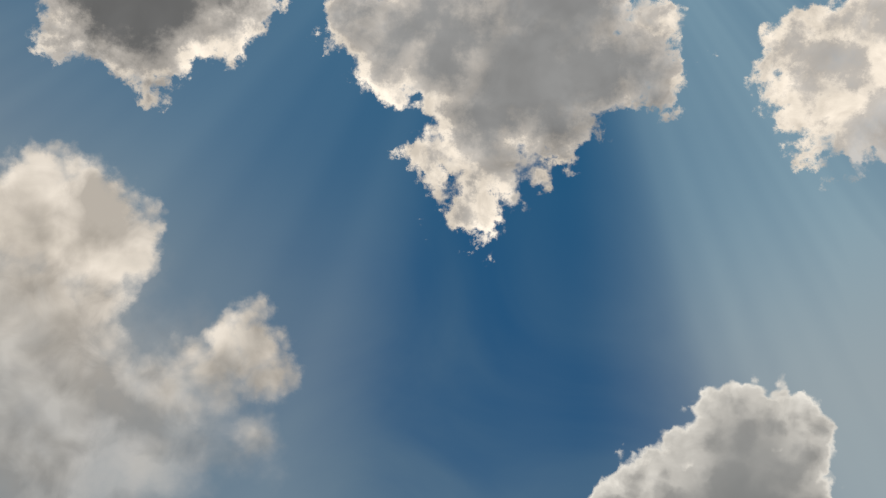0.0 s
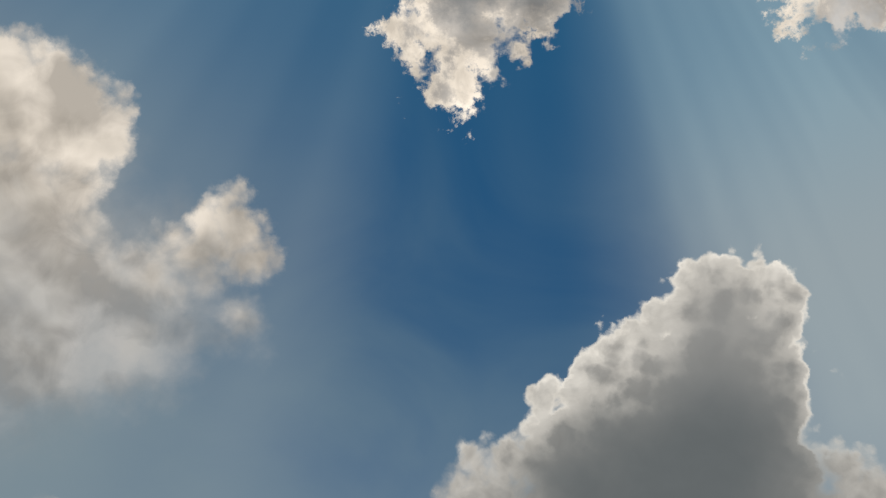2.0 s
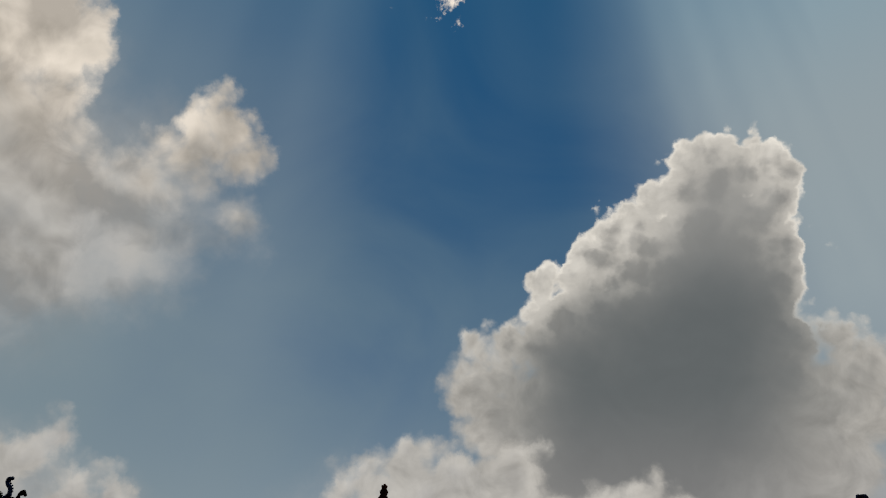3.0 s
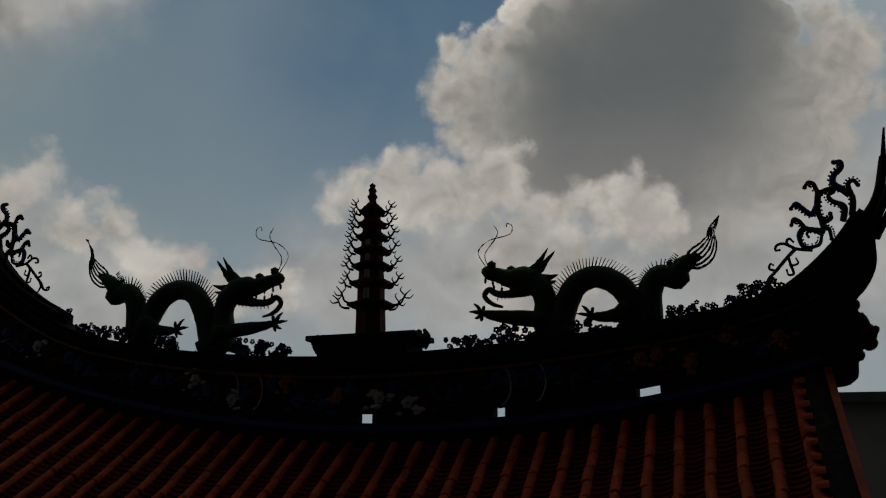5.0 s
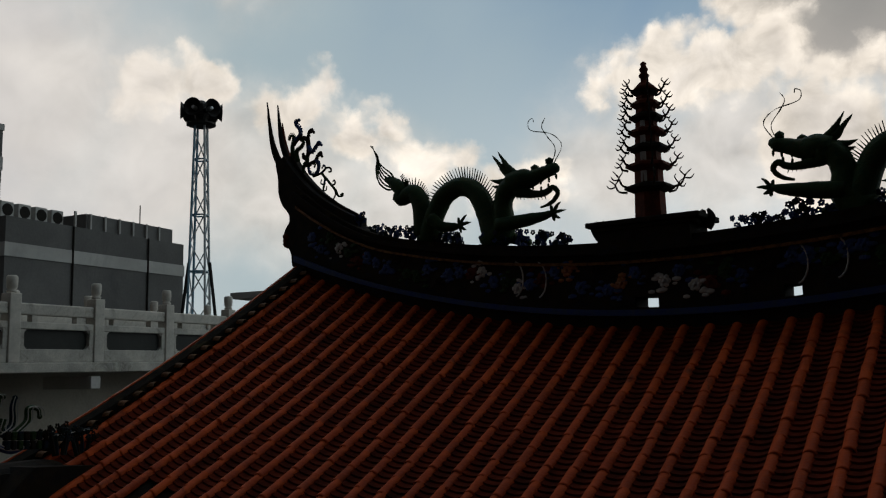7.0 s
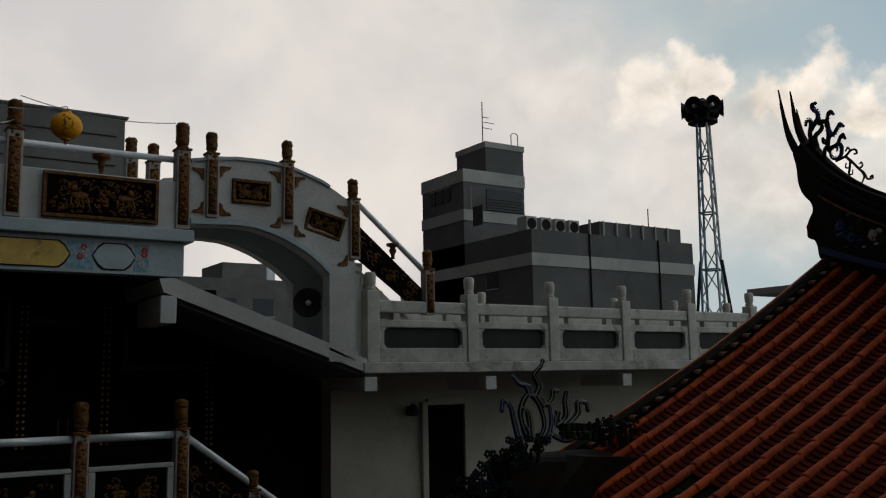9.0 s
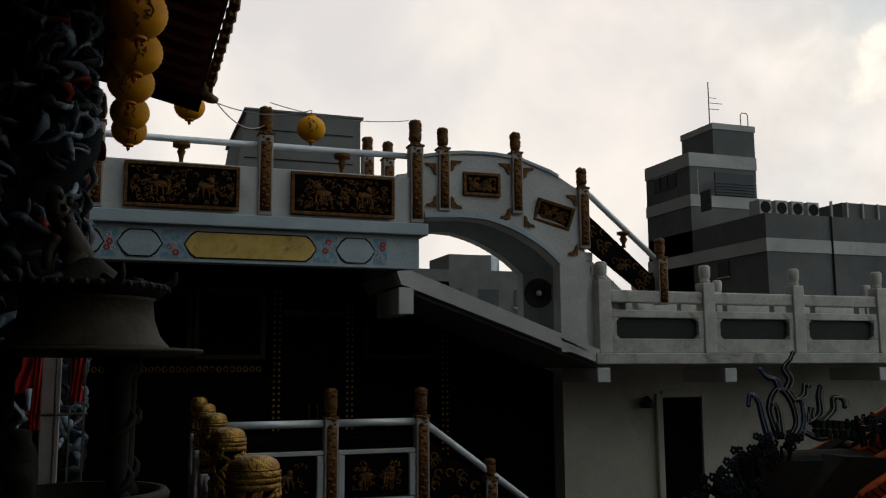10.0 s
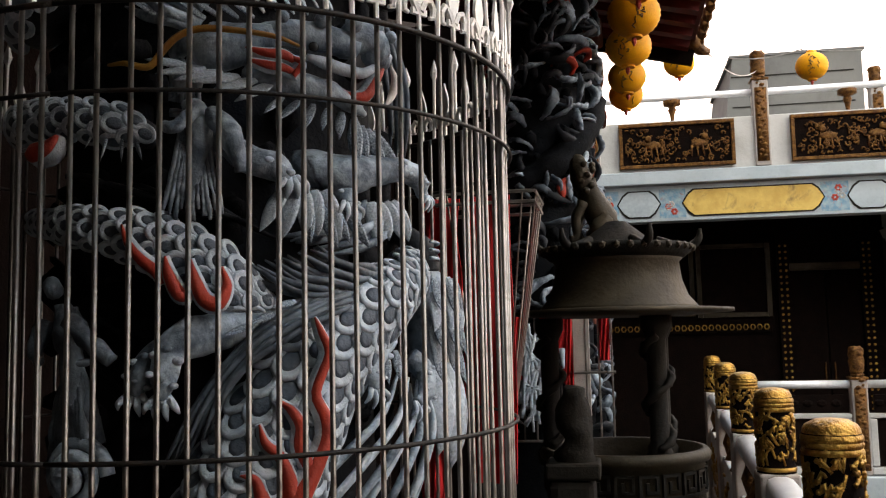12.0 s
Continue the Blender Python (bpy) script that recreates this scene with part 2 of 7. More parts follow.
sky_colour = lay_cloud(sky_colour, swell(CLOUD_SOFT, 0.07, 0.04, 0.03, 0.025), calc(wt, "MULTIPLY_ADD", low, 0.045, 0.012), 0.04, blend(wt, low, lum(0.70, 0.62, 0.52), lum(0.42, 0.40, 0.37)), blend(wt, low, lum(0.60, 0.53, 0.44), lum(0.41, 0.39, 0.355)), blend(wt, low, lum(0.42, 0.39, 0.345), lum(0.33, 0.325, 0.31)), 0.12, 0.94, 1.0, 1.7, 0.25, 2.2)
for blobs, core_lum in ((CLOUD_HIGH_WEST, 0.14), (CLOUD_HIGH_MIDDLE, 0.27), (CLOUD_HIGH_EAST, 0.44)):
    sky_colour = lay_cloud(sky_colour, swell(blobs, 0.07, 0.10, 0.03, 0.025), 0.007, 0.022, lum(0.90, 0.79, 0.65), lum(0.50, 0.455, 0.40), lum(core_lum, core_lum * 0.985, core_lum * 0.95), 0.11, 1.0, 1.6, 1.2, 0.12)
# a closed grey-white cloud sheet over the west
west = calc(wt, "ADD", calc(wt, "MULTIPLY", height.outputs[0], -1.0), calc(wt, "MULTIPLY", calc(wt, "SUBTRACT", wisps, 0.5), 0.3))
sheet = calc(wt, "MULTIPLY", ramp01(wt, west, 0.58, 0.82), ramp01(wt, up, 0.62, 0.42))
sky_colour = blend(wt, calc(wt, "MULTIPLY", sheet, 0.92), sky_colour, blend(wt, ramp01(wt, fractal(wt, ray_dir, 4.0, 6.0, 0.5, 0.5), 0.35, 0.7), lum(0.34, 0.34, 0.35), lum(0.44, 0.43, 0.41)))
# overhead and to the south: unseen heavy grey deck, added to cut the light
dim_deck = calc(wt, "MAXIMUM", ramp01(wt, up, 0.90, 0.97), ramp01(wt, calc(wt, "ADD", height.outputs[1], calc(wt, "MULTIPLY", wisps, 0.2)), 0.05, -0.25))
sky_colour = blend(wt, dim_deck, sky_colour, blend(wt, heap, lum(0.022, 0.023, 0.025), lum(0.044, 0.046, 0.049)))
background = wt.nodes.new("ShaderNodeBackground")
wt.links.new(sky_colour, background.inputs[0])
background.inputs[1].default_value = 0.1
wt.links.new(background.outputs[0], wt.nodes.new("ShaderNodeOutputWorld").inputs[0])

# the sun, veiled by the cloud before it
sun_data = bpy.data.lights.new("sun", "SUN")
sun_data.energy, sun_data.angle, sun_data.color = 0.08, radians(14), (1.0, 0.95, 0.86)
sun = new("sun", sun_data)
sun.matrix_world = look(sun_dir * 100, (0, 0, 0))


# ---- materials ----
def surf(name, c1, c2, scale=6.0, rough=0.7, metal=0.0, bump=0.3, fine=60.0, stain=None, stain_amount=0.5, ties=0.15, gloss=0.3):
    """A surface with two tones in patches, fine grain in tone and relief, stains, and a little difference from piece to piece."""
    m = bpy.data.materials.new(name)
    m.use_nodes = True
    nt = m.node_tree
    out = nt.nodes["Principled BSDF"]
    pos = nt.nodes.new("ShaderNodeTexCoord").outputs["Object"]
    big = fractal(nt, pos, scale, 5.0, 0.6, 0.3)
    grain = fractal(nt, pos, fine, 4.0, 0.6)
    c = blend(nt, ramp01(nt, big, 0.3, 0.7), c1, c2)
    if stain:
        c = blend(nt, calc(nt, "MULTIPLY", ramp01(nt, fractal(nt, pos, scale * 0.6, 8.0, 0.7, 1.0), 0.52, 0.72), stain_amount), c, stain)
    info = nt.nodes.new("ShaderNodeObjectInfo").outputs["Random"]
    tone = calc(nt, "ADD", calc(nt, "MULTIPLY", grain, 0.5), calc(nt, "MULTIPLY_ADD", info, ties, 0.75 - ties / 2))
    c = blend(nt, 1.0, c, blend(nt, tone, (0, 0, 0), (1, 1, 1)), "MULTIPLY")
    nt.links.new(c, out.inputs["Base Color"])
    nt.links.new(calc(nt, "MULTIPLY_ADD", grain, 0.25, rough - 0.12), out.inputs["Roughness"])
    out.inputs["Metallic"].default_value = metal
    out.inputs["Specular IOR Level"].default_value = gloss
    if bump:
        b = nt.nodes.new("ShaderNodeBump")
        b.inputs["Strength"].default_value = bump
        b.inputs["Distance"].default_value = 0.01
        nt.links.new(calc(nt, "ADD", grain, big), b.inputs["Height"])
        nt.links.new(b.outputs[0], out.inputs["Normal"])
    return m


TILE = surf("glazed_red_tile", (0.50, 0.076, 0.011), (0.27, 0.035, 0.007), 5, 0.6, 0, 0.4, 50, (0.03, 0.010, 0.005), 0.75, 0.45, 0.12)
# pans darker than the cover tiles: shade between the rows kept in their colour
TILE_PAN_SHADE = surf("shaded_red_pan_tile", (0.11, 0.014, 0.004), (0.04, 0.006, 0.002), 5, 0.85, 0, 0.4, 50, (0.006, 0.003, 0.002), 0.7, 0.3, 0.05)
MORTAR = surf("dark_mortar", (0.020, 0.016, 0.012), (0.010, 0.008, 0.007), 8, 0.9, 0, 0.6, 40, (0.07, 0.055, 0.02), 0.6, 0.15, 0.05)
RIDGE_DARK = surf("ridge_painted_dark", (0.012, 0.011, 0.010), (0.022, 0.016, 0.010), 9, 0.8, 0, 0.5, 60, (0.010, 0.016, 0.035), 0.6, 0.15, 0.06)
CERAMIC_BLUE = surf("cut_ceramic_blue", (0.018, 0.042, 0.17), (0.03, 0.055, 0.11), 18, 0.5, 0, 0.5, 70, (0.08, 0.08, 0.09), 0.4, 0.5, 0.12)
CERAMIC_GREEN = surf("cut_ceramic_green", (0.009, 0.034, 0.013), (0.022, 0.042, 0.011), 20, 0.6, 0, 0.6, 80, (0.04, 0.025, 0.006), 0.5, 0.4, 0.1)
CERAMIC_ORANGE = surf("cut_ceramic_orange", (0.28, 0.10, 0.02), (0.18, 0.05, 0.02), 18, 0.4, 0, 0.4, 80)
CERAMIC_PALE = surf("cut_ceramic_pale", (0.40, 0.38, 0.33), (0.28, 0.28, 0.28), 18, 0.4, 0, 0.4, 80)
PAGODA_RED = surf("pagoda_red", (0.11, 0.022, 0.010), (0.045, 0.012, 0.007), 12, 0.75, 0, 0.4, 70, None, 0.5, 0.15, 0.08)
IRON = surf("dark_iron", (0.012, 0.012, 0.012), (0.02, 0.018, 0.016), 12, 0.6, 0.3, 0.3, 80, (0.10, 0.05, 0.02), 0.4)
CAGE_STEEL = surf("grey_steel_bar", (0.26, 0.245, 0.225), (0.16, 0.15, 0.135), 14, 0.36, 0.85, 0.12, 90, (0.08, 0.05, 0.03), 0.6, 0.25)
WHITE_PAINT = surf("white_painted_iron", (0.78, 0.78, 0.75), (0.70, 0.69, 0.66), 12, 0.5, 0, 0.2, 90, (0.35, 0.25, 0.16), 0.3)
PLASTER = surf("white_plaster", (0.52, 0.505, 0.475), (0.40, 0.385, 0.355), 1.6, 0.8, 0, 0.25, 30, (0.25, 0.23, 0.19), 0.6)
PLASTER_BLUE = surf("pale_blue_grey_plaster", (0.42, 0.47, 0.485), (0.33, 0.38, 0.395), 2.0, 0.8, 0, 0.2, 30, (0.2, 0.2, 0.185), 0.5)
# darker copy of the pale plaster: the vault's shade in its colour
VAULT_SHADE = surf("shaded_grey_green_plaster", (0.19, 0.22, 0.212), (0.14, 0.165, 0.16), 1.5, 0.85, 0, 0.2, 30, (0.08, 0.08, 0.075), 0.5)
STONE_WHITE = surf("weathered_white_stone", (0.58, 0.545, 0.48), (0.37, 0.35, 0.31), 3.0, 0.85, 0, 0.4, 40, (0.09, 0.08, 0.065), 0.75, 0.2)
STONE_GREEN = surf("dark_green_panel", (0.018, 0.02, 0.017), (0.01, 0.012, 0.01), 3.0, 0.6, 0, 0.2, 40)
STONE_PINK = surf("pinkish_granite", (0.42, 0.36, 0.32), (0.32, 0.28, 0.25), 6.0, 0.7, 0, 0.3, 120, (0.2, 0.17, 0.15), 0.4)
CREAM_WALL = surf("cream_wall", (0.50, 0.46, 0.38), (0.40, 0.37, 0.31), 1.2, 0.85, 0, 0.2, 25, (0.22, 0.20, 0.16), 0.5)
GOLD = surf("gilded_carving", (0.50, 0.28, 0.06), (0.26, 0.125, 0.025), 22, 0.36, 0.75, 0.8, 60, (0.02, 0.010, 0.005), 0.9, 0.15, 0.3)
GOLD_OLD = surf("old_gilding", (0.19, 0.085, 0.022), (0.07, 0.028, 0.010), 24, 0.55, 0.35, 0.8, 70, (0.012, 0.006, 0.004), 0.85, 0.15, 0.15)
# near-black: lacquer colour lowered further for the shade of galleries and recesses
SHADED_LACQUER = surf("shaded_brown_lacquer", (0.008, 0.004, 0.003), (0.004, 0.0025, 0.002), 10, 0.8, 0, 0.4, 60, None, 0.5, 0.15, 0.03)
RAIL_STEEL = surf("pale_pipe_rail", (0.66, 0.67, 0.68), (0.55, 0.56, 0.57), 6, 0.35, 0.3, 0.05, 60, (0.3, 0.28, 0.25), 0.3)
YELLOW_PAINT = surf("yellow_painted_panel", (0.66, 0.44, 0.12), (0.54, 0.33, 0.08), 7, 0.7, 0, 0.2, 40, (0.20, 0.12, 0.05), 0.8)
BLUE_PAINT = surf("blue_painted_pattern", (0.12, 0.26, 0.36), (0.30, 0.40, 0.42), 22, 0.7, 0, 0.2, 60, (0.40, 0.12, 0.09), 0.6)
LANTERN = surf("yellow_lantern_fabric", (0.90, 0.40, 0.008), (0.80, 0.30, 0.006), 5, 0.6, 0, 0.15, 60)
INK = surf("dark_ink", (0.10, 0.05, 0.01), (0.14, 0.07, 0.01), 12, 0.6, 0, 0.1, 60)
RED_CLOTH = surf("red_cloth", (0.62, 0.02, 0.02), (0.45, 0.012, 0.015), 6, 0.75, 0, 0.3, 90)
RED_BOARD = surf("dark_red_boarding", (0.13, 0.014, 0.010), (0.07, 0.008, 0.006), 6, 0.6, 0, 0.3, 50)
BRONZE = surf("dusty_bronze", (0.050, 0.037, 0.020), (0.024, 0.018, 0.011), 4, 0.62, 0.3, 0.4, 40, (0.075, 0.063, 0.043), 0.6)
BRONZE_DARK = surf("dark_bronze", (0.022, 0.019, 0.015), (0.011, 0.010, 0.009), 6, 0.7, 0.2, 0.4, 50, None, 0.5, 0.15, 0.1)
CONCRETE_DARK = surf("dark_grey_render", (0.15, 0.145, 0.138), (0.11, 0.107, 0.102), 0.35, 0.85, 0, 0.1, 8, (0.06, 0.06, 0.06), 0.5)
CONCRETE_PALE = surf("pale_grey_band", (0.46, 0.45, 0.42), (0.37, 0.36, 0.335), 0.4, 0.85, 0, 0.1, 8, (0.22, 0.215, 0.20), 0.5)
BOX_GREY = surf("grey_sheet_cladding", (0.16, 0.155, 0.14), (0.12, 0.118, 0.11), 1.2, 0.7, 0, 0.2, 20, (0.08, 0.075, 0.065), 0.5)
MAST_BLUE = surf("blue_painted_steel", (0.12, 0.26, 0.36), (0.20, 0.32, 0.40), 3, 0.5, 0.2, 0.1, 20, (0.4, 0.42, 0.42), 0.4)
MAST_WHITE = surf("white_painted_steel", (0.50, 0.55, 0.57), (0.4, 0.45, 0.47), 3, 0.5, 0.2, 0.1, 20)
GREY_CARVING = surf("grey_painted_carving", (0.43, 0.54, 0.62), (0.06, 0.09, 0.12), 19, 0.5, 0, 0.4, 55, (0.012, 0.015, 0.018), 0.92, 0.4, 0.3)
SLATE_CARVING = surf("slate_painted_carving", (0.17, 0.22, 0.26), (0.05, 0.066, 0.082), 20, 0.5, 0, 0.3, 60, (0.012, 0.014, 0.016), 0.8, 0.6, 0.3)
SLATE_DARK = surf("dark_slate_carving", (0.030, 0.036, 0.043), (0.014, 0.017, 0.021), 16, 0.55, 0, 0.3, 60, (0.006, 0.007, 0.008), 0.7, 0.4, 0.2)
# near-black tone stands in for the shade deep between the carvings
GREY_SHADE = surf("shade_black_carving", (0.006, 0.007, 0.008), (0.013, 0.015, 0.018), 8, 0.8, 0, 0.5, 60, (0.003, 0.0035, 0.004), 0.7, 0.4, 0.06)
SCALE_PALE = surf("pale_grey_scale", (0.60, 0.69, 0.75), (0.32, 0.41, 0.48), 16, 0.55, 0, 0.4, 80, (0.07, 0.055, 0.035), 0.6, 0.5, 0.2)
SCALE_BLUE = surf("slate_blue_scale", (0.10, 0.135, 0.17), (0.035, 0.05, 0.068), 22, 0.5, 0, 0.4, 80, (0.16, 0.10, 0.04), 0.5, 0.4)
FLAME_RED = surf("red_painted_flame", (0.50, 0.055, 0.03), (0.36, 0.04, 0.025), 12, 0.5, 0, 0.3, 80, (0.2, 0.04, 0.03), 0.4)
WHISKER = surf("ochre_whisker", (0.34, 0.17, 0.03), (0.22, 0.10, 0.02), 10, 0.5, 0, 0.3, 80)
FLOOR = surf("terrace_paving", (0.10, 0.088, 0.074), (0.07, 0.063, 0.055), 2, 0.75, 0, 0.2, 40, (0.1, 0.09, 0.08), 0.5)
GROUND = surf("town_ground", (0.06, 0.058, 0.053), (0.04, 0.04, 0.038), 0.2, 0.9, 0, 0.2, 4, (0.06, 0.06, 0.055), 0.5)
GLASS = surf("dark_window_glass", (0.02, 0.022, 0.025), (0.03, 0.032, 0.035), 2, 0.15, 0, 0, 10)
FOLIAGE = surf("ceramic_foliage", (0.008, 0.02, 0.010), (0.012, 0.016, 0.035), 14, 0.7, 0, 0.4, 60, (0.04, 0.035, 0.03), 0.4, 0.5, 0.1)


# ---- mesh helpers ----
def part(name, bm, material, parent=None, label="", smooth=False):
    me = bpy.data.meshes.new(name)
    bm.to_mesh(me)
    bm.free()
    if smooth:
        me.polygons.foreach_set("use_smooth", [True] * len(me.polygons))
    me.materials.append(material)
    ob = new(name, me)
    ob.parent = parent
    if label:
        ob["label"] = label
    return ob


def shared(name, like, m, parent, material=None):
    """Another object on the mesh of like."""
    ob = new(name, like.data)
    ob.parent = parent
    ob.matrix_basis = m
    return ob


def thing(name, label, category, m=None, group="", kind=""):
    ob = new(name)
    ob.empty_display_size = 0.1
    if m is not None:
        ob.matrix_basis = m
    return tagged(ob, label, category, group, kind)


def B():
    return bmesh.new()


def box(bm, c, s, rot=None, bevel=0.0):
    m = Matrix.Translation(c) @ (rot.to_4x4() if rot is not None else Matrix()) @ Matrix.Diagonal((*s, 1))
    made = bmesh.ops.create_cube(bm, size=1, matrix=m)["verts"]
    if bevel:
        edges = list({e for v in made for e in v.link_edges})
        bmesh.ops.bevel(bm, geom=edges, offset=bevel, segments=2, profile=0.5, affect="EDGES")
    return bm


def turned(bm, profile, seg=20, m=None):
    """A solid of revolution about z from (radius, height) pairs."""
    m = m or Matrix()
    rings = []
    for r, z in profile:
        rings.append([bm.verts.new(m @ Vector((max(r, 0.0005) * math.cos(2 * math.pi * i / seg), max(r, 0.0005) * math.sin(2 * math.pi * i / seg), z))) for i in range(seg)])
    for a, b in zip(rings, rings[1:]):
        for i in range(seg):
            bm.faces.new((a[i], a[(i + 1) % seg], b[(i + 1) % seg], b[i]))
    bm.faces.new(rings[0][::-1])
    bm.faces.new(rings[-1])
    return bm


def tube(bm, points, radii, seg=8, flat=1.0):
    """A tube along points, of changing radius."""
    pts = [Vector(p) for p in points]
    if not hasattr(radii, "__len__"):
        radii = [radii] * len(pts)
    radii = [float(r) for r in radii]
    last, side = None, None
    for i, p in enumerate(pts):
        d = (pts[min(i + 1, len(pts) - 1)] - pts[max(i - 1, 0)]).normalized()
        if side is None:
            side = d.orthogonal().normalized()
        side = (side - d * side.dot(d)).normalized()
        other = d.cross(side)
        ring = [bm.verts.new(p + radii[i] * (side * math.cos(2 * math.pi * k / seg) + flat * other * math.sin(2 * math.pi * k / seg))) for k in range(seg)]
        if last:
            for k in range(seg):
                bm.faces.new((last[k], last[(k + 1) % seg], ring[(k + 1) % seg], ring[k]))
        else:
            bm.faces.new(ring[::-1])
        last = ring
    bm.faces.new(last)
    return bm


def curve_pts(ctrl, n=24):
    """A smooth line through the points (and whatever further values they carry)."""
    c = [np.array(p, float) for p in ctrl]
    c = [2 * c[0] - c[1]] + c + [2 * c[-1] - c[-2]]
    out = []
    spans = len(c) - 3
    for k in range(n + 1):
        x = k / n * spans
        i = min(int(x), spans - 1)
        t = x - i
        p0, p1, p2, p3 = c[i:i + 4]
        out.append(0.5 * (2 * p1 + (p2 - p0) * t + (2 * p0 - 5 * p1 + 4 * p2 - p3) * t * t + (3 * p1 - p0 - 3 * p2 + p3) * t ** 3))
    return out


def limb(bm, ctrl, n=20, seg=8, flat=1.0):
    """A tube through (x, y, z, radius) points."""
    p = curve_pts(ctrl, n)
    return tube(bm, [q[:3] for q in p], [max(q[3], 0.001) for q in p], seg, flat)


def ball(bm, c, r, sub=2, squash=(1, 1, 1), rot=None):
    m = Matrix.Translation(c) @ (rot.to_4x4() if rot is not None else Matrix()) @ Matrix.Diagonal((*squash, 1))
    bmesh.ops.create_icosphere(bm, subdivisions=sub, radius=r, matrix=m)
    return bm


def slab(bm, outline, thick, m=None):
    """A flat outline in x and z, given thickness along y."""
    m = m or Matrix()
    a = [bm.verts.new(m @ Vector((x, -thick / 2, z))) for x, z in outline]
    b = [bm.verts.new(m @ Vector((x, thick / 2, z))) for x, z in outline]
    n = len(a)
    bm.faces.new(a)
    bm.faces.new(b[::-1])
    for i in range(n):
        bm.faces.new((a[i], b[i], b[(i + 1) % n], a[(i + 1) % n]))
    return bm


def lump(bm, amount, scale, seed=0.0):
    """Roughen a mesh along its normals."""
    bm.normal_update()
    for v in bm.verts:
        v.co += v.normal * amount * noise.noise(v.co * scale + Vector((seed, seed * 1.7, 0)))
    return bm


# ---- ground and terrace ----
def plain(name, c, s, material, label, category, bevel=0.0):
    ob = part(name, box(B(), c, s, None, bevel), material)
    return tagged(ob, label, category, kind="structure")


plain("ground", (0, 0, -4.8), (3000, 3000, 0.4), GROUND, "grey paved town ground around the temple", "ground")
plain("floor", (-1.6, -3.9, -0.15), (14.6, 9.4, 0.3), FLOOR, "stone-paved upper temple terrace", "floor")
plain("floor_2", (-11.45, -2.8, -0.152), (5.06, 11.6, 0.3), FLOOR, "stone-paved terrace before the side hall", "floor")
plain("wall_terrace", (-1.6, 0.72, -2.5), (14.6, 0.16, 4.38), STONE_PINK, "granite face of the terrace", "wall")
# near-black sheets added to stand in for the shade inside the hall
plain("wall_back", (-4.5, -1.95, 2.6), (19.6, 0.3, 5.2), SHADED_LACQUER, "near-black wall standing in for the shade of the main hall", "wall")
plain("wall_side", (-8.0, -1.26, 2.1), (0.2, 1.08, 4.2), SHADED_LACQUER, "added near-black wall filling the shaded gap along the hall front", "wall")
# two unseen walls, added only to block light from the east
plain("wall_east", (3.3, -0.45, 1.85), (0.3, 2.66, 3.7), SHADED_LACQUER, "added unseen wall that blocks light from the east", "wall")
plain("wall_east_hall", (3.3, 4.2, 2.2), (0.3, 6.5, 13.6), SHADED_LACQUER, "added unseen tall wall that blocks light from the north-east", "wall")

# ---- the opposite roof: its own axes, s along the ridge, n away, z up ----
ROOF = Matrix.Translation((-1.9, 8.5, 0)) @ Matrix.Rotation(radians(-10), 4, "Z")
S_LEFT, S_RIGHT = -4.2, 3.75


def ridge_foot(s):
    return 1.94 + 0.0387 * s * s - 0.0305 * s


def ridge_top(s):
    side = 0.052 if s < 0 else 0.034
    end = max(0.0, abs(s) - 3.0)
    return 2.63 + side * s * s * 0.72 + 0.16 * end * end + (0.10 if s < 0 else 0.03) * end


def roof_z(s, m):
    """The tiles' height, m metres in front of the ridge."""
    return ridge_foot(s) - 0.66 * m + 0.028 * m * m


roof = thing("temple_roof", "curved red glazed tile roof with swallowtail ridge ends", "roof", ROOF)
DEPTH = 4.6
bm = B()
cols = [S_LEFT + (S_RIGHT - S_LEFT) * i / 32 for i in range(33)]
for sign in (-1, 1):
    grid = [[bm.verts.new((s, sign * m, roof_z(s, m) - 0.03)) for m in [DEPTH * j / 16 for j in range(17)]] for s in cols]
    low = [[bm.verts.new((s, sign * m, roof_z(s, m) - 0.15)) for m in [DEPTH * j / 16 for j in range(17)]] for s in cols]
    for i in range(32):
        for j in range(16):
            bm.faces.new((grid[i][j], grid[i + 1][j], grid[i + 1][j + 1], grid[i][j + 1]))
            bm.faces.new((low[i][j], low[i][j + 1], low[i + 1][j + 1], low[i + 1][j]))
    for i in (0, 32):
        for j in range(16):
            bm.faces.new((grid[i][j], grid[i][j + 1], low[i][j + 1], low[i][j]))
    for i in range(32):
        bm.faces.new((grid[i][16], grid[i + 1][16], low[i + 1][16], low[i][16]))
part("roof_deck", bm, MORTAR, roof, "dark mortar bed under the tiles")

ROWS = 35
PITCH = (S_RIGHT - S_LEFT - 0.3) / ROWS
STEP = 0.2


def slope_at(s, m, lift=0.0):
    a = Vector((s, -m, roof_z(s, m)))
    b = Vector((s, -m - 0.1, roof_z(s, m + 0.1)))
    d = (b - a).normalized()
    side = Vector((1, 0, (roof_z(s + 0.1, m) - roof_z(s - 0.1, m)) / 0.2)).normalized()
    nrm = d.cross(side).normalized()
    if nrm.z < 0:
        nrm = -nrm
    return Matrix.Translation(a + nrm * lift) @ Matrix((side, -d, nrm)).transposed().to_4x4()


